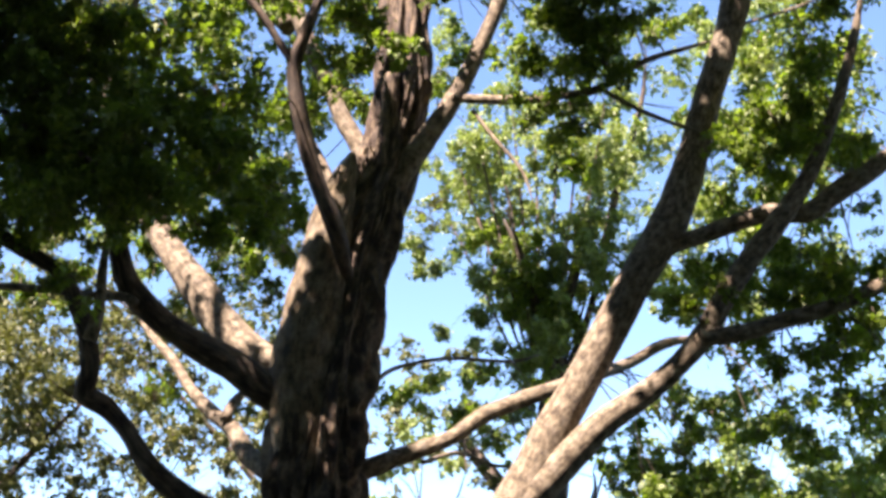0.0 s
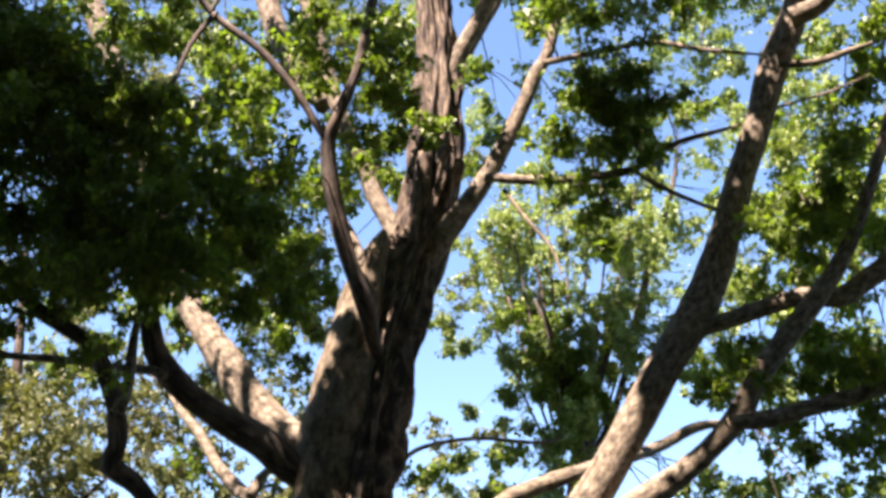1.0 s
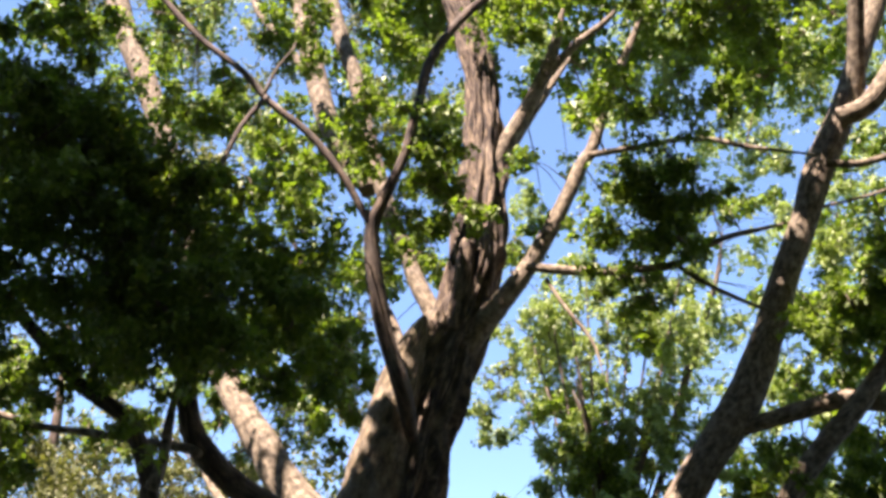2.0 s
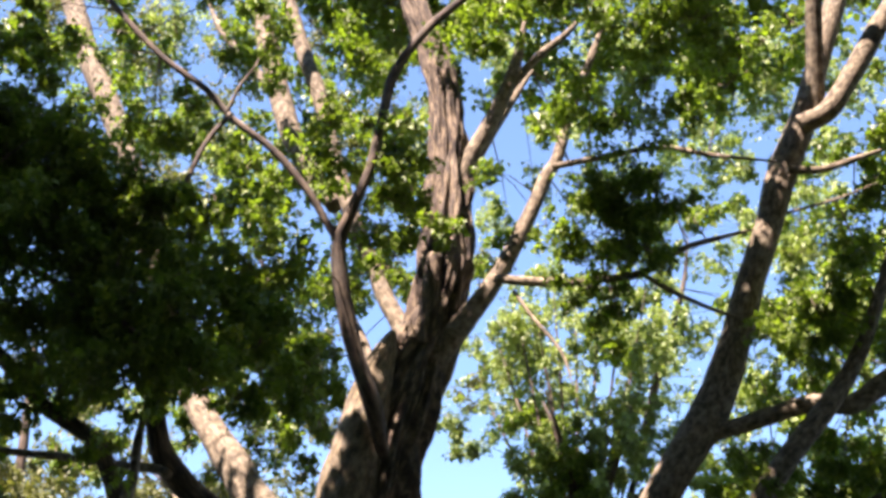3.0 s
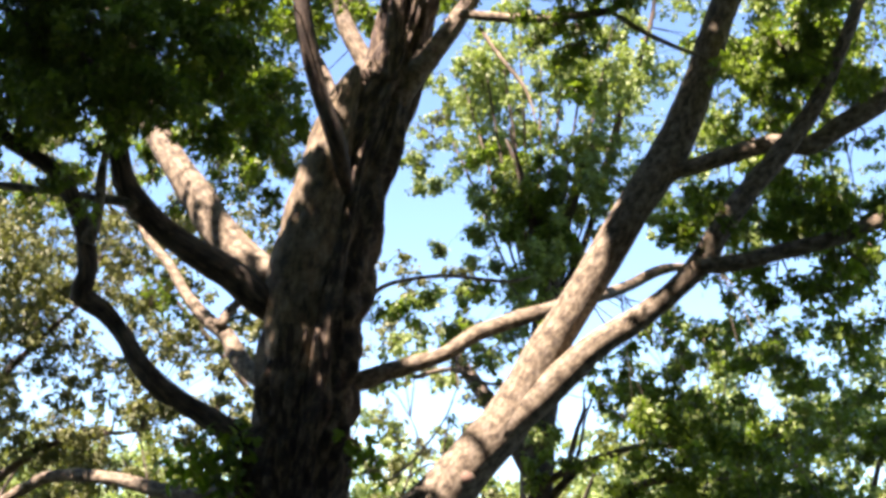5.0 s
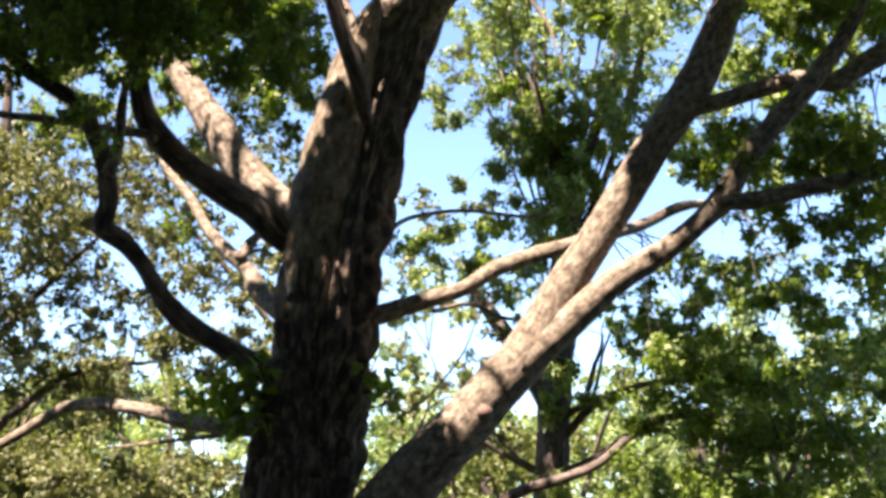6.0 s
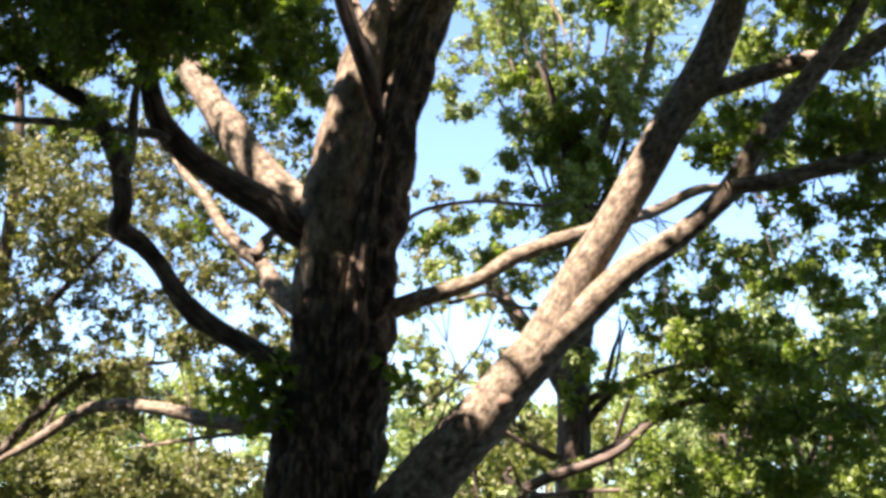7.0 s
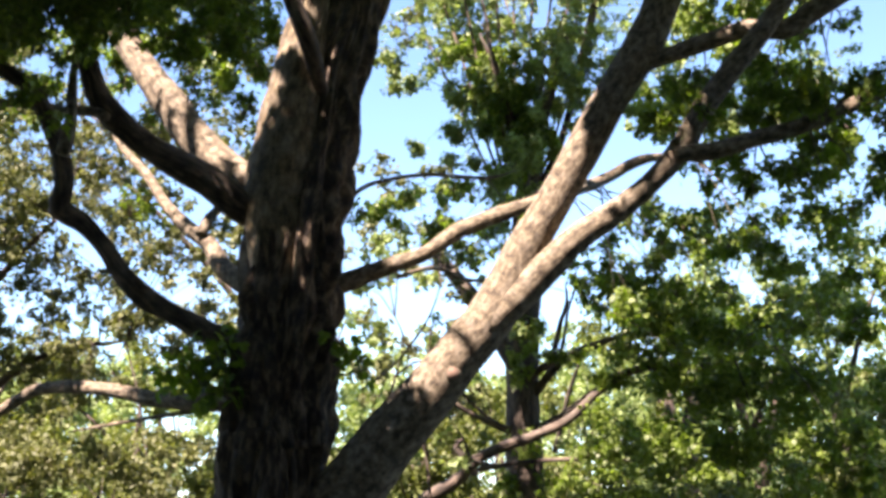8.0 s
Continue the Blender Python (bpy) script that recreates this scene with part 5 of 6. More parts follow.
bough(back, [(2.63, 13.5, 3.9, 0.91, 0.45, 1), (3.84, 14.49, 4.05, 1.06, 0.42, 1), (4.84, 14.79, 4.23, 0.59, 0.44, 0.8),
    (2.33, 13.76, 3.37, 0.65, 0.33, 0.9), (3.53, 14.83, 3.28, 1.28, 0.5, 1), (4.55, 14.8, 3.26, 1.08, 0.58, 0.9),
    (2.22, 13.43, 2.46, 0.95, 0.51, 0.7), (3.73, 14.53, 2.44, 1.26, 0.56, 0.9), (4.36, 13.4, 2.36, 0.66, 0.52, 0.9),
    (1.98, 14.21, 4.44, 0.48, 0.34, 0.6), (1.73, 14.1, 2.06, 0.66, 0.26, 0.6)], LEAF, BARK_FAR, 0.066, 1.7, far=True, seed=11)
bough(back, [(2.66, 13.03, 4.87, 0.57, 0.29, 0.6), (3.51, 13.22, 4.87, 0.52, 0.23, 0.5), (3.33, 13.99, 5.33, 0.41, 0.28, 0.4),
    (2.2, 13.21, 4.9, 0.38, 0.32, 0.6), (4.11, 12.94, 4.88, 0.52, 0.26, 0.4),
    (1.9, 13.82, 4.78, 0.4, 0.27, 0.6)], LEAF, BARK_FAR, 0.066, 1.0, far=True, seed=12)
bough(back, [(3.72, 16.4, 14.5, 0.89, 0.89, 0.45), (3.36, 17.1, 13.49, 0.88, 0.69, 0.4), (3.23, 15.97, 10.66, 0.52, 0.52, 0.4),
    (2.68, 16.14, 9.61, 0.59, 0.51, 0.5), (-0.06, 17.1, 12.13, 0.37, 0.37, 0.4), (4.62, 16.51, 14, 0.59, 0.79, 0.3),
    (5.27, 16.51, 11.29, 0.74, 0.55, 0.3), (1.52, 15.97, 9.52, 0.66, 0.5, 0.4), (0.44, 15.53, 8.93, 0.48, 0.48, 0.4),
    (2.39, 17.37, 9.25, 0.8, 0.62, 0.4), (0.74, 15.67, 7.98, 0.55, 0.55, 0.4), (4.76, 17.19, 12.43, 0.58, 0.58, 0.3),
    (3.51, 16.24, 8.77, 0.5, 0.5, 0.4)], LEAF_FAR, BARK_FAR, 0.066, 1.5, far=True, seed=20)
bough(back, [(4.14, 17.9, 5.59, 0.7, 0.35, 0.3), (5.73, 16.8, 5.48, 0.67, 0.42, 0.5), (5.22, 17.87, 5.39, 0.71, 0.35, 0.4),
    (6.24, 17.11, 6.39, 0.52, 0.52, 0.3), (3.26, 16.48, 5.28, 0.48, 0.32, 0.3), (4.5, 17.48, 6.09, 0.69, 0.35, 0.25),
    (3.41, 17.35, 8.1, 0.52, 0.52, 0.4), (4.41, 17.37, 7.64, 0.7, 0.35, 0.4), (5.6, 16.93, 8.17, 0.71, 0.44, 0.4),
    (0.32, 16.44, 7.38, 0.32, 0.49, 0.35), (-0.16, 17.28, 8.58, 0.43, 0.52, 0.35),
    (0.49, 16.21, 8.31, 0.49, 0.49, 0.4)], LEAF_FAR, BARK_FAR, 0.066, 1.5, far=True, seed=21)
bough(back, [(0.95, 14.79, 3.59, 0.25, 0.42, 0.8), (0.93, 14.78, 2.84, 0.28, 0.41, 0.8), (0.94, 14.73, 2.16, 0.31, 0.34, 0.8),
    (0.97, 14.81, 4.15, 0.25, 0.35, 0.8), (1.05, 14.69, 4.77, 0.28, 0.35, 0.8)], LEAF, BARK_FAR, 0.09, 1.2, seed=24)
bough(back, [(-0.61, 13.41, 3.62, 0.25, 0.32, 0.25), (-0.17, 13.74, 3.79, 0.26, 0.39, 0.25), (-0.92, 13.4, 2.69, 0.19, 0.25, 0.4),
    (-0.37, 13.67, 2.58, 0.38, 0.32, 0.4), (0.07, 13.59, 2.44, 0.32, 0.25, 0.4)], LEAF_FAR, BARK_FAR, 0.08, 1.0, far=True, seed=25)
bough(back, [(0.71, 15.34, 6.75, 0.38, 0.38, 0.9), (1.07, 15.39, 6.46, 0.38, 0.45, 1.1), (1.29, 15.12, 6.75, 0.3, 0.45, 0.8),
    (0.87, 15.21, 7.18, 0.38, 0.38, 0.6), (0.22, 14.55, 7.09, 0.29, 0.29, 0.4), (1.7, 15.11, 7.78, 0.3, 0.46, 0.6),
    (0.45, 15.25, 9.38, 0.48, 0.32, 0.5), (0.98, 14.8, 9.32, 0.47, 0.39, 0.5), (1.54, 14.95, 9.48, 0.47, 0.39, 0.5),
    (-0.41, 14.88, 8.85, 0.38, 0.38, 0.4), (-0.34, 15.36, 9.89, 0.41, 0.32, 0.35)], LEAF_FAR, BARK_FAR, 0.058, 1.4, far=True, seed=26)
bough(back, [(0.90, 14.70, 6.08, 0.30, 0.26, 0.9), (1.05, 14.70, 6.46, 0.32, 0.27, 0.9), (0.80, 14.60, 6.72, 0.34, 0.29, 0.9), (1.20, 14.70, 6.83, 0.34, 0.29, 0.9),
    (0.58, 14.60, 7.14, 0.32, 0.27, 0.9), (1.36, 14.80, 7.29, 0.32, 0.27, 0.9), (0.37, 14.60, 7.49, 0.28, 0.24, 0.9), (1.53, 14.80, 7.64, 0.28, 0.24, 0.9),
    (0.94, 14.60, 7.14, 0.34, 0.29, 0.9), (0.88, 14.60, 7.56, 0.26, 0.22, 0.9), (0.58, 14.60, 6.46, 0.22, 0.19, 0.9), (1.29, 14.70, 6.38, 0.22, 0.19, 0.9)], LEAF, BARK_FAR, 0.062, 1.3, far=True, seed=83)
limb(back, "limb", [(-0.21, 15.90, 5.40, 0.040), (-0.07, 15.80, 5.18, 0.070), (0.12, 15.60, 4.89, 0.095), (0.33, 15.50, 4.58, 0.110),
    (0.61, 15.30, 4.14, 0.120), (0.90, 15.05, 3.56, 0.130)], BARK_FAR, 12, 0.1, 0.05, 0.06)
bough(back, [(-0.03, 15.40, 5.05, 0.16, 0.14, 0.7), (0.11, 15.30, 4.77, 0.16, 0.14, 0.7), (0.22, 15.20, 4.53, 0.15, 0.13, 0.7), (-0.14, 15.40, 5.24, 0.16, 0.14, 0.7),
    (0.04, 15.20, 4.49, 0.12, 0.10, 0.7)], LEAF_OLIVE, BARK_FAR, 0.060, 1.0, far=True, seed=84)
bough(back, [(5.32, 15.06, 13.53, 0.59, 0.42, 0.52), (-0.01, 15.27, 13.94, 0.42, 0.54, 0.43), (2.7, 14.3, 6.5, 0.46, 0.27, 0.46),
    (1.67, 15.31, 14.23, 0.64, 0.53, 0.48), (3.47, 15.82, 9.75, 0.53, 0.5, 0.49), (0.58, 16.54, 9.39, 0.54, 0.48, 0.52),
    (1.94, 16.52, 15.02, 0.56, 0.5, 0.53), (3.51, 15.09, 9.36, 0.49, 0.31, 0.45), (2.61, 16.67, 15.12, 0.73, 0.34, 0.59),
    (4.41, 14.75, 12.01, 0.46, 0.34, 0.5), (4.4, 16.28, 11.1, 0.56, 0.4, 0.51)], LEAF_FAR, BARK_FAR, 0.066, 1.5, far=True, seed=36)
bough(back, [(4.39, 14.68, 8.61, 0.56, 0.44, 0.48), (2.08, 15.27, 8.74, 0.5, 0.32, 0.51), (1.73, 14.48, 6.59, 0.34, 0.31, 0.56),
    (2.8, 16.36, 12.82, 0.45, 0.48, 0.52), (1.76, 16.29, 12.35, 0.53, 0.51, 0.51), (0.06, 14.64, 8.95, 0.56, 0.33, 0.57),
    (5.3, 15.57, 12.57, 0.48, 0.35, 0.47), (3.42, 14.92, 8.08, 0.32, 0.45, 0.37), (5.14, 15.48, 10.47, 0.36, 0.28, 0.38),
    (3.38, 15.63, 12.49, 0.39, 0.43, 0.45), (4.3, 14.56, 13.42, 0.61, 0.52, 0.57)], LEAF_FAR, BARK_FAR, 0.066, 1.5, far=True, seed=37)
bough(back, [(0.44, 16.37, 8.5, 0.53, 0.28, 0.39), (1.98, 14.97, 10.51, 0.51, 0.4, 0.5), (1.03, 15.37, 6.89, 0.54, 0.29, 0.58),
    (4.26, 14.44, 10.99, 0.57, 0.41, 0.5), (1.82, 14.31, 13.36, 0.62, 0.49, 0.49), (3.12, 14.77, 7.89, 0.3, 0.29, 0.37),
    (5.32, 15.12, 10.31, 0.45, 0.46, 0.47), (2.84, 16.53, 7.43, 0.51, 0.35, 0.45), (3.69, 16.44, 11.57, 0.53, 0.45, 0.45),
    (3.61, 15.45, 6.86, 0.57, 0.27, 0.54), (2.04, 15.39, 9.94, 0.34, 0.48, 0.56)], LEAF_FAR, BARK_FAR, 0.066, 1.5, far=True, seed=38)
bough(back, [(5.7, 15.9, 13.72, 0.51, 0.43, 0.47), (4.8, 16.36, 9.83, 0.62, 0.29, 0.41), (0.55, 15.11, 7.37, 0.53, 0.38, 0.4),
    (4.14, 16.2, 9.77, 0.57, 0.38, 0.52), (4.86, 15.26, 6.84, 0.56, 0.26, 0.53), (2.73, 15.73, 7.93, 0.57, 0.34, 0.57),
    (2.95, 16.07, 15.02, 0.67, 0.44, 0.42), (0.56, 15.5, 10.03, 0.52, 0.49, 0.57), (3.87, 15.96, 9.77, 0.38, 0.44, 0.41),
    (2.44, 15.97, 7.47, 0.5, 0.31, 0.53), (1.62, 14.31, 7.59, 0.38, 0.37, 0.45)], LEAF_FAR, BARK_FAR, 0.066, 1.5, far=True, seed=39)
bough(back, [(0.17, 14.39, 13.58, 0.42, 0.5, 0.48), (4.17, 14.66, 10.01, 0.54, 0.46, 0.6), (3.55, 14.81, 10.65, 0.45, 0.32, 0.58),
    (4.24, 14.79, 8.08, 0.38, 0.26, 0.49), (0.87, 14.42, 8.52, 0.31, 0.32, 0.53), (2.08, 14.82, 9.08, 0.4, 0.34, 0.58),
    (4.75, 15.74, 8.35, 0.44, 0.44, 0.49), (0.74, 16.43, 7.43, 0.4, 0.38, 0.59), (3.33, 15.14, 7.06, 0.55, 0.34, 0.46),
    (3.1, 15.18, 7.95, 0.38, 0.37, 0.36), (0.89, 15.3, 13.77, 0.45, 0.35, 0.56)], LEAF_FAR, BARK_FAR, 0.066, 1.5, far=True, seed=40)
bough(back, [(1.91, 15.93, 13.94, 0.42, 0.54, 0.44), (4.87, 16.18, 12.37, 0.47, 0.51, 0.41), (5.34, 16.56, 10.01, 0.39, 0.46, 0.5),
    (1.88, 15.2, 8.91, 0.34, 0.39, 0.59), (-0.17, 16, 9, 0.47, 0.47, 0.41), (-0.11, 15.12, 14.17, 0.5, 0.34, 0.49),
    (2.27, 16.28, 12.29, 0.62, 0.32, 0.35), (1.17, 14.85, 12.22, 0.43, 0.35, 0.37), (1.5, 16.39, 9.17, 0.34, 0.32, 0.42),
    (4.19, 15.51, 11.8, 0.49, 0.34, 0.44), (4.87, 16.04, 7.28, 0.53, 0.35, 0.4)], LEAF_FAR, BARK_FAR, 0.066, 1.5, far=True, seed=41)
bough(back, [(-0.9, 14.56, 3.97, 0.28, 0.28, 0.35), (0.51, 14.21, 3.94, 0.38, 0.25, 0.44), (0.74, 14.49, 4.4, 0.37, 0.22, 0.42),
    (0.86, 13.78, 3.82, 0.25, 0.23, 0.44), (-0.74, 13.77, 4.94, 0.34, 0.27, 0.31), (0.38, 14.55, 5.82, 0.39, 0.28, 0.25),
    (0.27, 14.46, 4.96, 0.34, 0.26, 0.31), (-0.22, 15.03, 4.78, 0.28, 0.27, 0.44), (-0.85, 13.73, 4.36, 0.38, 0.23, 0.32),
    (0.07, 14.59, 5.48, 0.25, 0.31, 0.36), (0.75, 14.49, 5.1, 0.35, 0.21, 0.36)], LEAF_FAR, BARK_FAR, 0.066, 1.5, far=True, seed=48)
bough(back, [(-0.58, 14.66, 5.14, 0.31, 0.24, 0.45), (-0.13, 14.87, 5.85, 0.37, 0.24, 0.36),
    (-0.53, 14.54, 4.7, 0.41, 0.32, 0.42)], LEAF_FAR, BARK_FAR, 0.066, 1.5, far=True, seed=49)
bough(back, [(4.82, 13.3, 4.2, 0.23, 0.29, 0.74), (2.51, 13.19, 4.62, 0.31, 0.2, 0.65), (3.99, 13.38, 4.08, 0.26, 0.22, 0.64),
    (4.7, 12.8, 3.86, 0.21, 0.27, 0.46), (2.24, 13.28, 4.53, 0.34, 0.18, 0.77), (2.53, 13.48, 4.16, 0.37, 0.19, 0.47),
    (3.98, 12.71, 3.75, 0.2, 0.24, 0.54), (4.07, 13.98, 4.16, 0.27, 0.22, 0.5), (4.53, 13.59, 4.27, 0.38, 0.25, 0.76),
    (1.73, 13.93, 4.18, 0.27, 0.23, 0.73), (2.05, 12.87, 3.92, 0.2, 0.25, 0.52)], LEAF, BARK_FAR, 0.066, 1.0, far=True, seed=53)
bough(back, [(2.63, 13.11, 4.1, 0.34, 0.16, 0.76), (1.26, 12.82, 4.38, 0.29, 0.16, 0.79), (3.4, 12.47, 3.78, 0.31, 0.24, 0.45),
    (2.55, 12.43, 4.34, 0.19, 0.16, 0.66), (3.33, 12.79, 4.59, 0.35, 0.23, 0.68), (1.88, 13.78, 4.36, 0.39, 0.26, 0.58),
    (4.16, 12.66, 4.5, 0.26, 0.23, 0.49), (2.07, 13.5, 4.25, 0.28, 0.28, 0.79), (4.3, 12.8, 4.59, 0.34, 0.17, 0.5),
    (3.45, 12.5, 4.25, 0.2, 0.26, 0.78), (2.74, 12.71, 4.6, 0.29, 0.19, 0.57)], LEAF, BARK_FAR, 0.066, 1.0, far=True, seed=54)
bough(back, [(2.54, 13.48, 3.97, 0.39, 0.18, 0.78), (1.6, 13.2, 4.73, 0.23, 0.18, 0.63), (2.29, 13.28, 4.37, 0.23, 0.26, 0.74),
    (3.14, 13.13, 4.41, 0.34, 0.28, 0.51)], LEAF, BARK_FAR, 0.066, 1.0, far=True, seed=55)
bough(back, [(1.78, 14.53, 7.76, 0.37, 0.44, 0.6), (1.07, 14.79, 7.14, 0.44, 0.37, 0.9), (1.7, 15.31, 7.19, 0.38, 0.38, 0.9),
    (0.83, 14.44, 6.26, 0.35, 0.28, 1.2), (1.23, 15.08, 6.32, 0.37, 0.29, 1.2), (0.34, 14.5, 6.41, 0.35, 0.28, 0.9),
    (-0.46, 14.43, 7.12, 0.36, 0.29, 0.6), (-0.7, 14.59, 7.56, 0.29, 0.22, 0.5)], LEAF_FAR, BARK_FAR, 0.058, 1.4, far=True, seed=67)
bough(back, [(2.35, 13.51, 6.27, 0.4, 0.27, 0.8), (2.96, 14.52, 6.78, 0.44, 0.29, 0.8), (3.3, 13.84, 6.7, 0.56, 0.28, 0.8),
    (3.86, 13.61, 6.77, 0.56, 0.28, 0.8), (4.31, 13.4, 6.56, 0.42, 0.28, 0.8), (-0.45, 13.47, 5.24, 0.45, 0.26, 0.8),
    (0.13, 13.66, 5.44, 0.33, 0.2, 0.7), (3.18, 13.9, 5.73, 0.41, 0.28, 0.5),
    (2.73, 14.12, 5.23, 0.41, 0.28, 0.5)], LEAF, BARK_FAR, 0.066, 1.0, far=True, seed=68)

side = thing("side_tree", (-5.2, 12.5, 0), "slender tree with olive-green sparse foliage at the wood's edge", "tree")
limb(side, "trunk", [(-5.2, 12.5, -0.1, 0.16), (-5.15, 12.5, 1.5, 0.13), (-5.3, 12.4, 3.5, 0.1), (-5.2, 12.4, 5.5, 0.07), (-5.3, 12.3, 7.5, 0.03)], BARK_FAR, 10, 0.12)
limb(side, "limb", [(-5.25, 12.5, 2.4, 0.06), (-4.7, 12.4, 3.0, 0.05), (-4.0, 12.2, 3.4, 0.03), (-3.2, 12.1, 3.5, 0.015)], BARK_FAR, 7, 0.12)
limb(side, "limb", [(-5.25, 12.4, 3.4, 0.05), (-4.6, 12.3, 4.2, 0.04), (-4.0, 12.2, 4.8, 0.02)], BARK_FAR, 7, 0.12)
bough(side, [(-4.56, 12.49, 4.68, 0.57, 0.89, 0.6), (-4.25, 12.49, 3.48, 0.62, 0.37, 0.6), (-3.29, 12.02, 3.17, 0.52, 0.29, 0.4),
    (-3.69, 11.66, 2.38, 0.74, 0.46, 0.8), (-2.74, 11.29, 2.24, 0.7, 0.43, 0.8), (-4.39, 11.81, 2.4, 0.47, 0.47, 0.9),
    (-2.73, 11.85, 4.33, 0.41, 0.29, 0.25), (-3.28, 11.27, 5.04, 0.34, 0.28, 0.25), (-4.6, 11.28, 5.07, 0.59, 0.88, 0.7),
    (-5.22, 12.8, 3.9, 0.65, 0.65, 0.8)], LEAF_OLIVE, BARK_FAR, 0.05, 1.1, far=True, seed=13)
bough(side, [(-5.68, 12.24, 5.27, 0.52, 0.91, 0.7), (-4.69, 11.58, 4.07, 0.71, 0.53, 0.5), (-5.24, 11.9, 3.31, 0.73, 0.55, 0.8),
    (-4.08, 12.76, 3.12, 0.88, 0.44, 0.6), (-4.89, 12.64, 4.94, 0.45, 0.45, 0.4),
    (-6.15, 12.55, 6.72, 0.55, 0.62, 0.7)], LEAF_OLIVE, BARK_FAR, 0.05, 1.1, far=True, seed=14)
bough(side, [(-2.68, 12.33, 4.55, 0.29, 0.21, 0.32), (-2.71, 12.49, 5.52, 0.24, 0.18, 0.53), (-3.72, 12.78, 5.32, 0.26, 0.14, 0.51),
    (-3.55, 11.8, 3, 0.28, 0.21, 0.35), (-3.63, 12.59, 5.82, 0.19, 0.22, 0.49), (-2.14, 12.13, 4.82, 0.21, 0.18, 0.35),
    (-4.66, 13.11, 4.65, 0.21, 0.23, 0.41), (-2.39, 11.8, 3.71, 0.19, 0.22, 0.5), (-3.87, 12.79, 5.14, 0.28, 0.15, 0.35),
    (-4.93, 13.09, 3.71, 0.28, 0.23, 0.5), (-3.42, 12.06, 4.13, 0.18, 0.14, 0.47)], LEAF_OLIVE, BARK_FAR, 0.05, 1.1, far=True, seed=56)
bough(side, [(-3.69, 13.13, 4.37, 0.3, 0.22, 0.44), (-3.47, 13.1, 5.16, 0.18, 0.2, 0.35), (-3.42, 11.73, 3.3, 0.18, 0.13, 0.37),
    (-4.08, 12.83, 4.02, 0.25, 0.24, 0.47), (-3.42, 11.7, 3.4, 0.17, 0.12, 0.32), (-2.86, 12.51, 4.53, 0.18, 0.19, 0.34),
    (-2.9, 12.4, 4.55, 0.22, 0.16, 0.46), (-3.73, 12.03, 5.51, 0.18, 0.25, 0.53), (-2.87, 12.22, 5.03, 0.31, 0.22, 0.48),
    (-3.76, 12.99, 5.24, 0.19, 0.26, 0.41), (-4.18, 12.21, 4.93, 0.25, 0.15, 0.51)], LEAF_OLIVE, BARK_FAR, 0.05, 1.1, far=True, seed=57)
bough(side, [(-3.45, 11.94, 3.95, 0.24, 0.2, 0.32), (-3.84, 12.82, 5.91, 0.25, 0.18, 0.34), (-4.46, 12.42, 4.17, 0.19, 0.25, 0.45),
    (-3.99, 12.98, 4.26, 0.17, 0.26, 0.42), (-2.64, 12.08, 5.52, 0.23, 0.19, 0.53), (-3.18, 12.21, 4.43, 0.2, 0.17, 0.43),
    (-3.82, 12.98, 6.03, 0.31, 0.26, 0.34), (-3.36, 12.51, 5.6, 0.27, 0.17, 0.46), (-4.43, 12.51, 3.25, 0.2, 0.14, 0.44),
    (-3.62, 12.08, 3.42, 0.28, 0.16, 0.54), (-3.75, 11.72, 4.22, 0.19, 0.23, 0.34)], LEAF_OLIVE, BARK_FAR, 0.05, 1.1, far=True, seed=58)
bough(side, [(-4.94, 13.19, 4.8, 0.35, 0.26, 0.49)], LEAF_OLIVE, BARK_FAR, 0.05, 1.1, far=True, seed=59)
bough(side, [(-4.62, 11.34, 6.92, 0.17, 0.24, 0.53), (-5.78, 12.55, 5.06, 0.22, 0.2, 0.49), (-3.85, 11.79, 4.46, 0.19, 0.16, 0.48),
    (-6.61, 12.72, 6.61, 0.36, 0.27, 0.51), (-4.82, 11.84, 4.29, 0.25, 0.24, 0.65), (-6.63, 12.7, 7.28, 0.33, 0.16, 0.45),
    (-5.5, 12.09, 5.57, 0.17, 0.19, 0.52), (-5.75, 11.58, 6.06, 0.25, 0.17, 0.48), (-5.58, 12.39, 7.23, 0.28, 0.15, 0.52),
    (-6.08, 12.28, 5.66, 0.32, 0.18, 0.37), (-5.6, 12.29, 6.06, 0.28, 0.16, 0.35)], LEAF_OLIVE, BARK_FAR, 0.05, 1.1, far=True, seed=60)
bough(side, [(-4.29, 11.94, 5.84, 0.25, 0.23, 0.58), (-4.15, 11.56, 6.12, 0.19, 0.13, 0.47), (-4.87, 12.23, 5.58, 0.31, 0.24, 0.5),
    (-5.56, 11.37, 5.49, 0.31, 0.24, 0.55), (-4.68, 12.31, 4.76, 0.28, 0.21, 0.47), (-5.36, 12.22, 5.83, 0.32, 0.22, 0.6),
    (-4.93, 11.8, 5.53, 0.27, 0.22, 0.42), (-4.38, 12.48, 6.82, 0.28, 0.18, 0.43),
    (-3.74, 11.51, 5.01, 0.19, 0.21, 0.58)], LEAF_OLIVE, BARK_FAR, 0.05, 1.1, far=True, seed=61)
bough(side, [(-5.16, 10.89, 5.27, 0.47, 0.53, 0.9), (-4.92, 11.3, 5.71, 0.36, 0.3, 0.6), (-5.15, 10.88, 4.46, 0.46, 0.46, 0.8),
    (-4.76, 11.21, 4.33, 0.35, 0.29, 0.5), (-4.99, 11.11, 3.8, 0.46, 0.34, 0.7)], LEAF_OLIVE, BARK_FAR, 0.05, 1.1, far=True, seed=70)
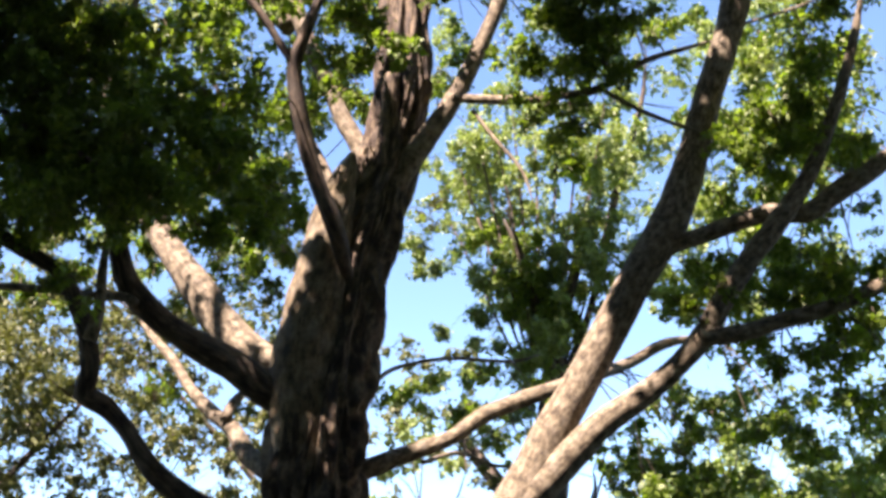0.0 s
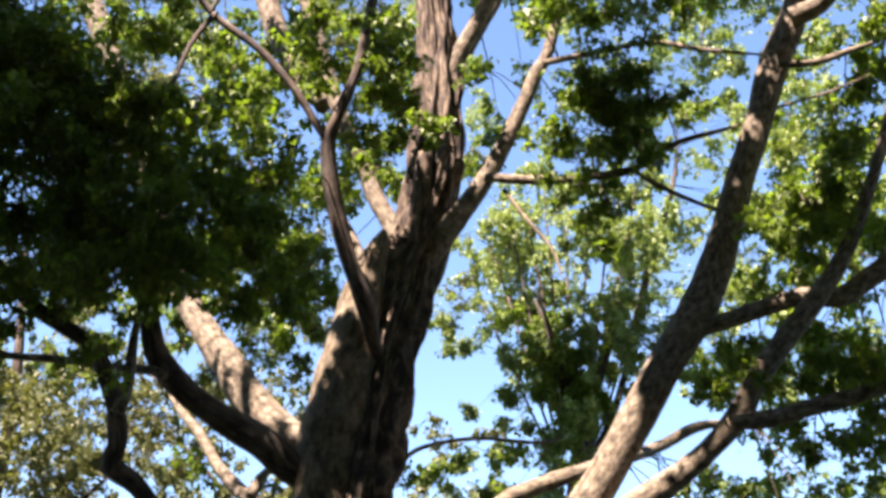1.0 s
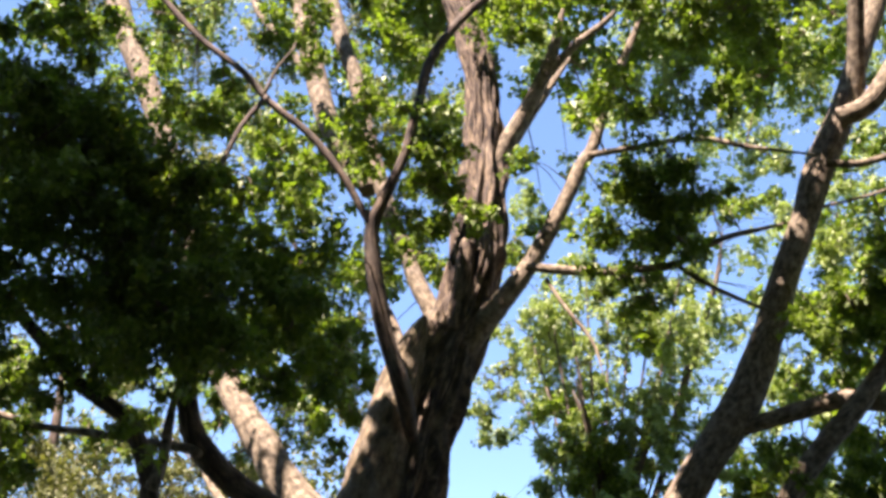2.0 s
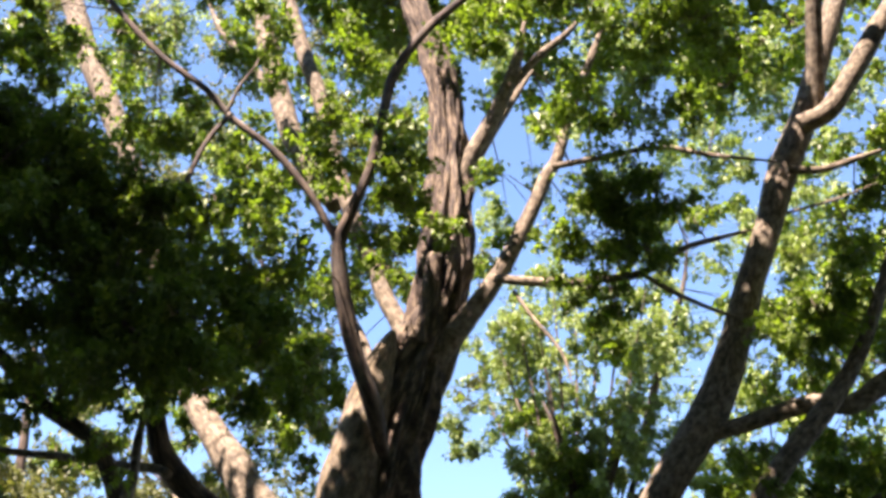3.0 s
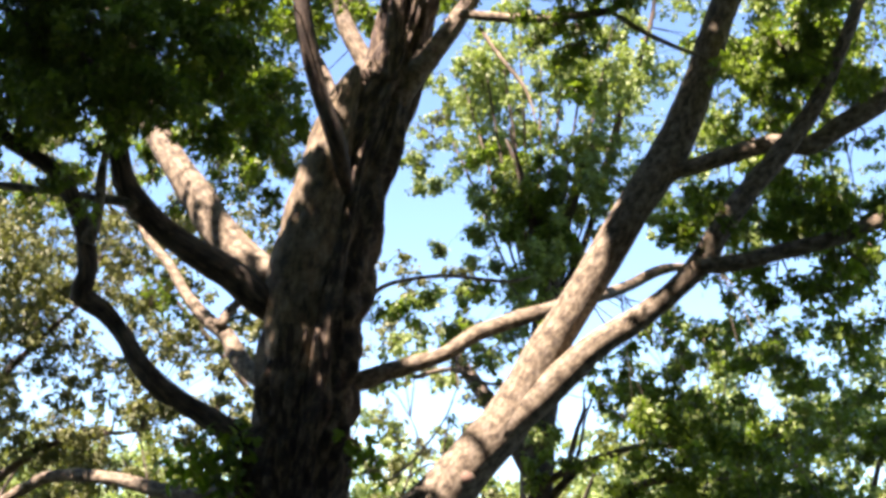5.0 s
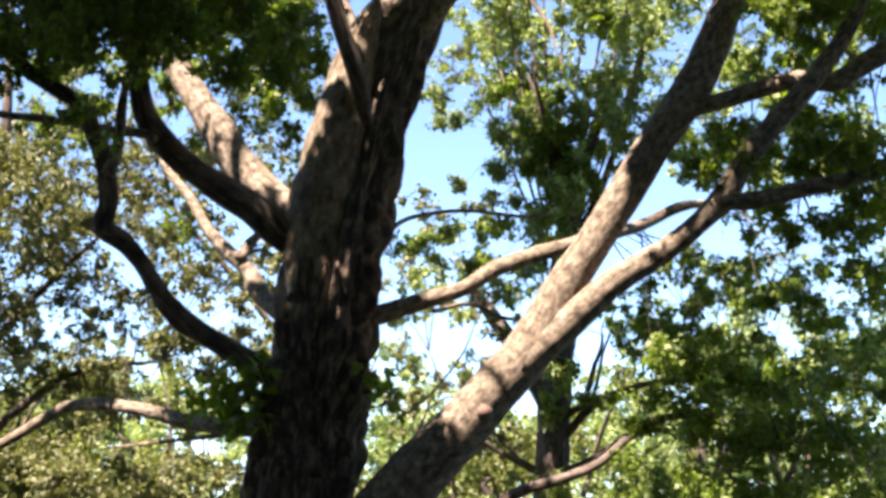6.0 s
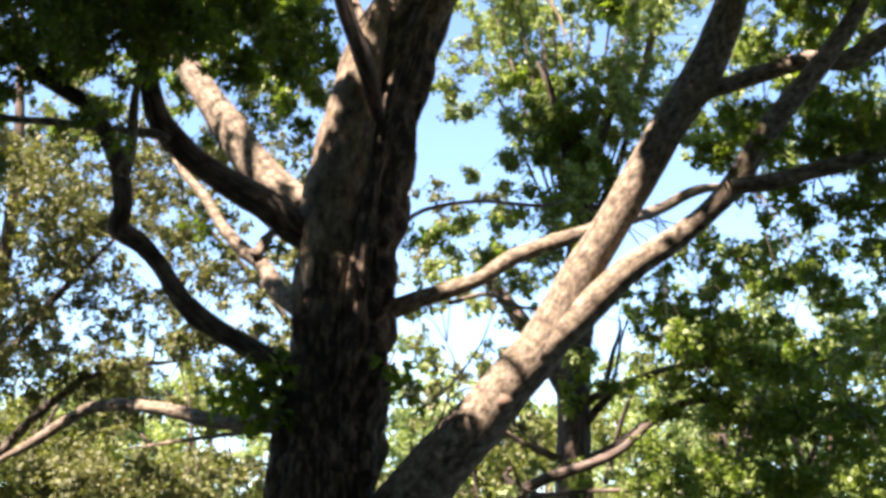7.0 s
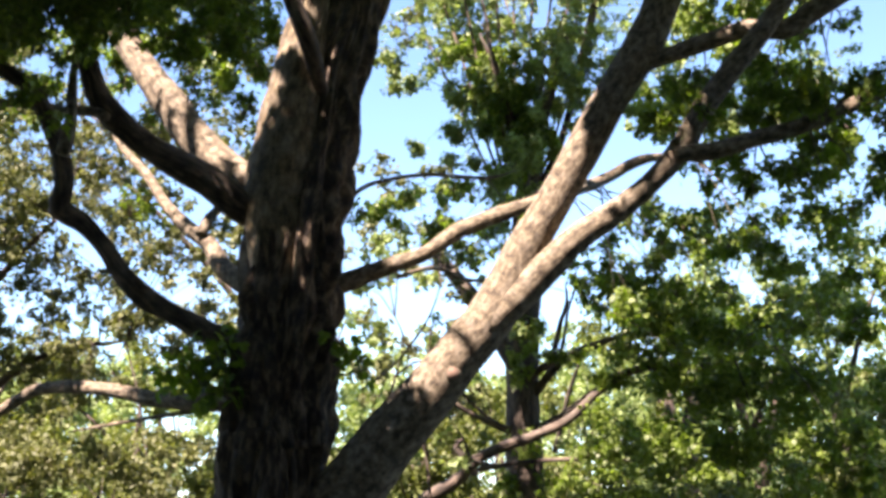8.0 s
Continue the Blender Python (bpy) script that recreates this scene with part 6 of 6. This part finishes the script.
bough(side, [(-3.03, 12.21, 4.45, 0.25, 0.14, 0.54), (-2.11, 12.29, 4.94, 0.17, 0.17, 0.68), (-2.22, 11.86, 4.62, 0.18, 0.14, 0.69),
    (-4.44, 11.99, 4.65, 0.24, 0.24, 0.38), (-2.97, 10.94, 3.46, 0.21, 0.21, 0.54), (-4.02, 11.84, 3.85, 0.21, 0.21, 0.45),
    (-2, 12.06, 5.1, 0.21, 0.19, 0.48), (-2.67, 11.34, 4.25, 0.22, 0.14, 0.4), (-3.71, 11.59, 3.32, 0.23, 0.18, 0.58),
    (-3.44, 11.47, 4.11, 0.31, 0.19, 0.47), (-3.3, 12.23, 4.65, 0.22, 0.16, 0.6)], LEAF_OLIVE, BARK_FAR, 0.05, 1.1, far=True, seed=71)
bough(side, [(-3.11, 11.21, 5.03, 0.28, 0.24, 0.55), (-4.21, 11.34, 4.33, 0.26, 0.23, 0.4), (-2.07, 10.7, 4.11, 0.21, 0.12, 0.41),
    (-3.62, 11.37, 3.37, 0.21, 0.19, 0.57), (-2.56, 11.71, 5.44, 0.18, 0.22, 0.41), (-2.16, 12.2, 4.96, 0.29, 0.16, 0.45),
    (-2.24, 12.18, 5.53, 0.24, 0.25, 0.43), (-2.8, 11.22, 5.27, 0.19, 0.16, 0.67), (-4.45, 12.28, 4.66, 0.21, 0.17, 0.37),
    (-3.69, 11, 5.55, 0.18, 0.17, 0.58), (-4.11, 12.02, 5.42, 0.31, 0.24, 0.57)], LEAF_OLIVE, BARK_FAR, 0.05, 1.1, far=True, seed=72)
bough(side, [(-3.38, 10.95, 4.95, 0.28, 0.2, 0.39), (-4.33, 11.35, 5.66, 0.21, 0.21, 0.46), (-1.88, 10.82, 4.52, 0.28, 0.21, 0.44),
    (-3.05, 12.07, 5.53, 0.28, 0.15, 0.6), (-2.43, 12.03, 4.14, 0.17, 0.16, 0.37), (-2.27, 10.92, 5.59, 0.22, 0.17, 0.42),
    (-2.61, 11.54, 3.37, 0.17, 0.17, 0.56), (-1.9, 11.11, 5.52, 0.25, 0.17, 0.58)], LEAF_OLIVE, BARK_FAR, 0.05, 1.1, far=True, seed=73)


tall = thing("tall_tree", (-2.6, 18.0, 0), "tall slim tree with pale sunlit leaves behind the maple", "tree")
limb(tall, "trunk", [(-2.6, 18, -0.1, 0.2), (-2.5, 18, 2, 0.17), (-2.2, 18, 5, 0.14), (-1.6, 18, 8, 0.11), (-0.9, 18, 12, 0.06), (-0.8, 18, 15, 0.03)], BARK_FAR, 10, 0.2)
limb(tall, "limb", [(-1.8, 18, 7, 0.07), (-3.2, 17.6, 9.5, 0.05), (-4.4, 17.2, 12.5, 0.025)], BARK_FAR, 8, 0.2)
limb(tall, "limb", [(-2.3, 18, 4, 0.06), (-3.6, 17.4, 5.6, 0.045), (-5.0, 17, 7.0, 0.02)], BARK_FAR, 8, 0.2)
bough(tall, [(-6.88, 17.61, 16.15, 1.22, 1.22, 0.5), (-5.34, 17.62, 14.2, 0.93, 0.93, 0.5), (-5.83, 17.03, 12.95, 0.79, 0.59, 0.5),
    (-2.89, 16.57, 15.79, 0.82, 0.82, 0.4), (-1.94, 16.11, 13.93, 0.57, 0.76, 0.4), (-2.57, 16.77, 13.83, 0.68, 0.68, 0.5),
    (-8.39, 16.82, 16.3, 1, 1, 0.5), (-4.39, 16.09, 14.64, 0.88, 0.88, 0.35), (-3.47, 16.1, 12.12, 0.54, 0.54, 0.4),
    (-7.39, 18, 14.73, 0.76, 0.76, 0.4), (-2.71, 17.3, 9.73, 0.45, 0.63, 0.3), (-0.76, 16.47, 11.11, 0.53, 0.44, 0.4),
    (-0.54, 16.87, 8.99, 0.34, 0.43, 0.4)], LEAF_OLIVE, BARK_FAR, 0.066, 1.6, far=True, seed=18)
bough(tall, [(-2.86, 17.95, 8.93, 0.55, 0.55, 0.4), (-3.49, 17.8, 7.47, 0.53, 0.53, 0.35), (-4.15, 17.69, 7.07, 0.62, 0.62, 0.3),
    (-4.7, 16.78, 5.77, 0.67, 0.5, 0.3), (-4.26, 16.99, 4.58, 0.58, 0.41, 0.4), (-3.75, 17.35, 4.31, 0.58, 0.33, 0.4),
    (-5, 16.12, 6.84, 0.49, 0.41, 0.3), (-6.56, 17.11, 6.89, 0.8, 0.8, 0.4), (-0.92, 16.54, 4.52, 0.31, 0.31, 0.2),
    (-0.42, 17.76, 5.94, 0.42, 0.34, 0.3)], LEAF_OLIVE, BARK_FAR, 0.066, 1.6, far=True, seed=19)
bough(tall, [(-4.96, 13.95, 5.28, 0.24, 0.18, 0.44), (-2.64, 15.43, 4.21, 0.29, 0.25, 0.39), (-5.12, 15.89, 5.92, 0.3, 0.28, 0.38),
    (-3.95, 14.35, 6.02, 0.21, 0.15, 0.35), (-3.98, 15.95, 4.5, 0.2, 0.22, 0.46), (-3.02, 15.89, 7.6, 0.22, 0.18, 0.37),
    (-5.09, 13.84, 4.02, 0.27, 0.2, 0.5), (-4.73, 15.5, 6.83, 0.32, 0.27, 0.44), (-2.94, 13.8, 6.97, 0.32, 0.18, 0.42),
    (-5.05, 15.01, 5.77, 0.34, 0.2, 0.5), (-4.04, 14.85, 4.2, 0.26, 0.2, 0.46)], LEAF_OLIVE, BARK_FAR, 0.066, 1.6, far=True, seed=42)
bough(tall, [(-4.8, 14.29, 6.12, 0.3, 0.2, 0.45), (-5.36, 14.58, 6.94, 0.21, 0.26, 0.46), (-3.29, 15.73, 4.47, 0.2, 0.26, 0.3),
    (-5.44, 14.56, 7.53, 0.22, 0.16, 0.48), (-4.82, 14.16, 5.45, 0.28, 0.19, 0.4), (-3.71, 15.48, 4.35, 0.26, 0.19, 0.47),
    (-3.98, 14.88, 5.59, 0.32, 0.26, 0.41), (-4.12, 15.72, 4.29, 0.33, 0.18, 0.46), (-4.73, 14.37, 6.37, 0.31, 0.24, 0.5),
    (-3.65, 14.57, 6.85, 0.2, 0.17, 0.32), (-3.85, 15.72, 7.12, 0.28, 0.25, 0.36)], LEAF_OLIVE, BARK_FAR, 0.066, 1.6, far=True, seed=43)
bough(tall, [(-5.66, 15.02, 7.44, 0.21, 0.19, 0.47), (-4.22, 15.02, 7.65, 0.26, 0.23, 0.38), (-5.75, 14.37, 6.79, 0.23, 0.2, 0.4),
    (-5.05, 13.83, 5.86, 0.24, 0.26, 0.33), (-3.67, 16.04, 5.77, 0.36, 0.28, 0.31), (-5.19, 14.01, 5.06, 0.22, 0.19, 0.38),
    (-4.07, 15.83, 6.33, 0.23, 0.26, 0.44), (-4.95, 14.68, 7.27, 0.25, 0.17, 0.37), (-5.4, 16.08, 4.25, 0.22, 0.17, 0.4),
    (-5.06, 14.76, 5.74, 0.21, 0.25, 0.46), (-4.68, 16.05, 6.21, 0.29, 0.28, 0.32)], LEAF_OLIVE, BARK_FAR, 0.066, 1.6, far=True, seed=44)
bough(tall, [(-4.23, 15.13, 5.64, 0.29, 0.23, 0.46), (-5.4, 14.38, 7.3, 0.26, 0.17, 0.4), (-2.84, 15.58, 6.86, 0.22, 0.28, 0.35),
    (-5.69, 15.42, 7.91, 0.23, 0.29, 0.42), (-4.65, 15.44, 7.37, 0.26, 0.17, 0.38), (-4.08, 14.91, 4.4, 0.19, 0.23, 0.43),
    (-5.01, 14.33, 6.61, 0.27, 0.17, 0.4), (-6.06, 15.34, 7.3, 0.28, 0.19, 0.43), (-5.07, 14.06, 4.97, 0.19, 0.26, 0.44),
    (-3.37, 15.46, 8.04, 0.24, 0.2, 0.33), (-4.7, 15.32, 6.37, 0.25, 0.19, 0.35)], LEAF_OLIVE, BARK_FAR, 0.066, 1.6, far=True, seed=45)
bough(tall, [(-0.9, 15.8, 5.65, 0.23, 0.25, 0.28), (0.23, 16.48, 6.17, 0.23, 0.22, 0.37), (0.34, 15.51, 5.01, 0.3, 0.24, 0.39),
    (-1.06, 15.82, 3.73, 0.3, 0.19, 0.29), (-0.85, 16.48, 3.64, 0.19, 0.2, 0.29), (-0.65, 15.81, 3.1, 0.21, 0.21, 0.4),
    (-0.66, 16.34, 6.21, 0.29, 0.2, 0.31), (-0.8, 16.18, 3.11, 0.26, 0.2, 0.27), (0.3, 16.71, 5.58, 0.3, 0.26, 0.29),
    (0.38, 16.79, 3.48, 0.26, 0.23, 0.31), (0, 16.36, 5.12, 0.23, 0.23, 0.33)], LEAF_OLIVE, BARK_FAR, 0.066, 1.6, far=True, seed=62)
bough(tall, [(-0.05, 16.49, 3.61, 0.21, 0.16, 0.31), (-0.45, 15.44, 3.9, 0.22, 0.21, 0.45), (-0.76, 16.34, 3.93, 0.25, 0.18, 0.37),
    (-0.95, 16.56, 5.62, 0.21, 0.21, 0.29), (-1.02, 15.84, 6.47, 0.29, 0.22, 0.42), (-0.05, 16.09, 6.48, 0.28, 0.2, 0.44),
    (-0.74, 15.97, 6.36, 0.3, 0.19, 0.34)], LEAF_OLIVE, BARK_FAR, 0.066, 1.6, far=True, seed=63)
bough(tall, [(-4.34, 15.73, 4.89, 0.24, 0.26, 0.32), (-2.83, 14.71, 4.4, 0.27, 0.25, 0.45), (-3.64, 14.84, 5.9, 0.27, 0.21, 0.34),
    (-2.52, 14.2, 4.1, 0.26, 0.14, 0.46), (-3.53, 14.87, 6.57, 0.18, 0.22, 0.48), (-2.71, 15.21, 5.42, 0.31, 0.26, 0.37),
    (-4.1, 15.7, 4.31, 0.26, 0.27, 0.45), (-4.23, 15.68, 4.56, 0.28, 0.21, 0.43), (-2.98, 14.72, 5.26, 0.24, 0.15, 0.31),
    (-2.62, 15.78, 5.49, 0.31, 0.24, 0.43), (-2.91, 14.5, 4.67, 0.22, 0.25, 0.4)], LEAF_OLIVE, BARK_FAR, 0.066, 1.6, far=True, seed=74)
bough(tall, [(-2.82, 15.52, 4.04, 0.22, 0.19, 0.39), (-3.72, 14.45, 4.93, 0.23, 0.23, 0.38), (-3.99, 14.85, 5.69, 0.22, 0.16, 0.43),
    (-3.37, 14.32, 4.63, 0.19, 0.23, 0.45), (-4.1, 15.57, 6.58, 0.33, 0.17, 0.32)], LEAF_OLIVE, BARK_FAR, 0.066, 1.6, far=True, seed=75)
bough(tall, [(-0.74, 16.53, 3.76, 0.25, 0.2, 0.39), (0.25, 15.42, 3.14, 0.27, 0.14, 0.44), (-0.26, 16.04, 4.08, 0.23, 0.19, 0.35),
    (-0.57, 15.61, 5.2, 0.26, 0.12, 0.3), (0.17, 15.99, 3.25, 0.26, 0.19, 0.33), (0.12, 16.09, 4.32, 0.25, 0.12, 0.32),
    (-0.2, 15.37, 3.23, 0.17, 0.14, 0.35), (-0.44, 16.58, 5.16, 0.17, 0.19, 0.43), (-0.49, 15.65, 3.38, 0.18, 0.17, 0.43),
    (0.02, 15.92, 3.23, 0.23, 0.2, 0.43), (-1.08, 15.29, 3.51, 0.16, 0.18, 0.37)], LEAF_OLIVE, BARK_FAR, 0.066, 1.6, far=True, seed=77)
bough(tall, [(0.09, 15.2, 3.13, 0.18, 0.21, 0.48), (-0.93, 15.51, 4.29, 0.25, 0.22, 0.36), (0.22, 15.75, 3.79, 0.2, 0.12, 0.35),
    (-1.37, 16.68, 5.36, 0.22, 0.22, 0.47), (-0.15, 16.62, 5.43, 0.26, 0.21, 0.42), (-0.86, 15.97, 3.32, 0.25, 0.15, 0.47),
    (-0.87, 15.93, 5.4, 0.21, 0.16, 0.36)], LEAF_OLIVE, BARK_FAR, 0.066, 1.6, far=True, seed=78)
bough(tall, [(-3.45, 16.77, 4.36, 0.27, 0.16, 0.44), (-3, 17.07, 4.87, 0.29, 0.23, 0.35), (-3.05, 16.24, 5.64, 0.19, 0.16, 0.32),
    (-3.79, 16.97, 4.61, 0.23, 0.23, 0.43), (-3, 16.34, 5.09, 0.24, 0.13, 0.32), (-3.51, 16.65, 4.57, 0.22, 0.15, 0.44),
    (-3.12, 16.88, 4.27, 0.28, 0.18, 0.33), (-2.91, 16.5, 4.41, 0.24, 0.13, 0.33), (-2.91, 16.81, 5.29, 0.27, 0.19, 0.48),
    (-4.38, 16.82, 4.96, 0.21, 0.24, 0.37)], LEAF_OLIVE, BARK_FAR, 0.066, 1.6, far=True, seed=79)


def wood_tree(at, height, spread, seed, leaf=0.0, fill=0.95, leaf_mat=LEAF_FAR):
    """A tree of the wood behind: a tapered trunk, some limbs and a crown of many clumps."""
    rng = np.random.default_rng(seed)
    x, y = at
    tree = thing("woodland_tree", (x, y, 0), "green leafy woodland tree in bright sun", "tree", "trees of the wood behind")
    lean = rng.normal(0, 0.3, 2)
    limb(tree, "trunk", [(x, y, -0.1, 0.2), (x + lean[0] * 0.3, y, height * 0.35, 0.15), (x + lean[0], y + lean[1], height * 0.6, 0.08), (x + lean[0] * 1.2, y + lean[1], height * 0.76, 0.015)], BARK_FAR, 8, 0.3)
    clumps = [(x + lean[0], y + lean[1], height * 0.8, spread * 0.34, spread * 0.25, 0.7)]
    for k in range(15):
        a, h = rng.uniform(0, 2 * math.pi), rng.uniform(0.12, 1.0)
        wide = spread * (1.0 - 0.55 * abs(h - 0.5)) * rng.uniform(0.3, 1.0)
        p = (x + wide * math.cos(a), y + wide * math.sin(a), h * height)
        if k % 3 == 0:
            limb(tree, "limb", [(x, y, p[2] * 0.6, 0.06), ((x + p[0]) / 2, (y + p[1]) / 2, p[2] * 0.85, 0.04), (p[0], p[1], p[2], 0.015)], BARK_FAR, 6, 0.3)
        r = rng.uniform(0.55, 1.1) * spread * 0.36
        clumps.append((round(p[0], 2), round(p[1], 2), round(p[2], 2), r, r * 0.7, rng.uniform(0.45, 0.8)))
    bough(tree, clumps, leaf_mat, BARK_FAR, leaf or max(0.1, 0.005 * abs(y)), fill, seed, 3.0, True)


def shrub(at, height, seed, leaf=0.08, leaf_mat=LEAF_FAR, fill=0.9):
    """A bush at the wood's edge: several stems and clumps of small leaves down to the ground."""
    rng = np.random.default_rng(seed)
    x, y = at
    bush = thing("shrub", (x, y, 0), "bushy yellow-green shrub at the wood's edge", "shrub", "shrubs at the wood's edge")
    clumps = []
    for k in range(6):
        a, h = rng.uniform(0, 2 * math.pi), rng.uniform(0.3, 0.95) * height
        p = (x + 0.9 * math.cos(a), y + 0.6 * math.sin(a), h)
        limb(bush, "stem", [(x + 0.1 * math.cos(a), y, -0.05, 0.03), ((x + p[0]) / 2, (y + p[1]) / 2, h * 0.6, 0.02), (*p, 0.008)], BARK_FAR, 6, 0.25)
        clumps.append((*p, 0.7, 0.55, 0.8))
    bough(bush, clumps, leaf_mat, BARK_FAR, leaf, fill, seed, 2.0, True)


rng = np.random.default_rng(11)
for k in range(15):
    shrub((-8.4 + 1.2 * k + rng.uniform(-0.3, 0.3), rng.uniform(16.5, 19.5)), rng.uniform(2.3, 3.6), 400 + k, 0.07, LEAF_EDGE)
for k in range(22):
    x = -15 + 30 * k / 21 + rng.uniform(-0.7, 0.7)
    wood_tree((x, rng.uniform(21, 27)), rng.uniform(3.6, 6.0) - (1.2 if -4 < x < 1 else 0) + (2.2 if x > 3.5 else 0), rng.uniform(2.0, 3.0), 100 + k, 0.1, 0.95, LEAF_FAR if x > 3.5 else LEAF_EDGE)
for k in range(20):
    x = -24 + 48 * k / 19 + rng.uniform(-1, 1)
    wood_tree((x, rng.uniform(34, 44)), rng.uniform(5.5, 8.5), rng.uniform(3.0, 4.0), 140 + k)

# the unseen wood round and behind the eye, thickened and darkened to block light
for k in range(36):
    a = radians(64 + 232 * k / 35)
    shrub((rng.uniform(8.5, 9.5) * math.sin(a), rng.uniform(7.5, 8.5) * math.cos(a)), rng.uniform(4.2, 6.4), 430 + k, 0.2, LEAF_DARKENED, 1.6)
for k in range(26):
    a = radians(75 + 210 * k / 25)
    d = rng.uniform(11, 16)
    wood_tree((d * math.sin(a) * 1.1, d * math.cos(a)), rng.uniform(11, 15), rng.uniform(3.2, 4.2), 170 + k, 0.3, 2.6, LEAF_DARKENED)


def added_shade_tree(at, height, seed):
    """A broad unseen tree added behind the eye; its crown spreads overhead, blocking light."""
    rng = np.random.default_rng(seed)
    x, y = at
    tree = thing("added_shade_tree", (x, y, 0), "unseen broad leafy tree added to block sky light", "tree", "shade trees behind the path")
    limb(tree, "trunk", [(x, y, -0.1, 0.5), (x, y, 0.6, 0.36), (x + 0.1, y, 4, 0.3), (x, y + 0.2, 8, 0.2), (x, y, height, 0.06)], BARK_FAR, 14, 0.2, 0.05)
    clumps = []
    for k in range(76):
        a, d = k * 2.399963, 4.8 * math.sqrt((k + 0.5) / 76)
        p = (x + d * math.cos(a), y + d * math.sin(a), height - 1.0 - 0.16 * d * d + rng.uniform(-0.8, 0.8))
        if k % 5 == 4:
            limb(tree, "limb", [(x, y, p[2] - 3.0, 0.12), ((x + p[0]) / 2, (y + p[1]) / 2, p[2] - 1.0, 0.07), (*p, 0.02)], BARK_FAR, 7, 0.3)
        clumps.append((*p, 0.95, 0.5, 1.3))
    bough(tree, clumps, LEAF_DARKENED, BARK_FAR, 0.32, 2.0, seed, 3.5, True)


# unseen trees, placed where open sky would brighten the maple's shaded parts
for k, at in enumerate(((-4.6, -2.6), (3.2, 0.9), (-0.6, -4.4), (8.6, 1.5), (-11.0, -1.5), (9.0, 7.0), (-13.0, 7.0), (6.6, 3.6), (4.2, -5.0), (-7.5, -6.0))):
    added_shade_tree(at, (16.5, 13.5, 15.0, 13.5, 16.0)[k % 5], 300 + k)
for k in range(16):
    x = -36 + 72 * k / 15 + rng.uniform(-2, 2)
    wood_tree((x, rng.uniform(54, 66)), rng.uniform(8, 11), rng.uniform(4.5, 6.0), 200 + k)
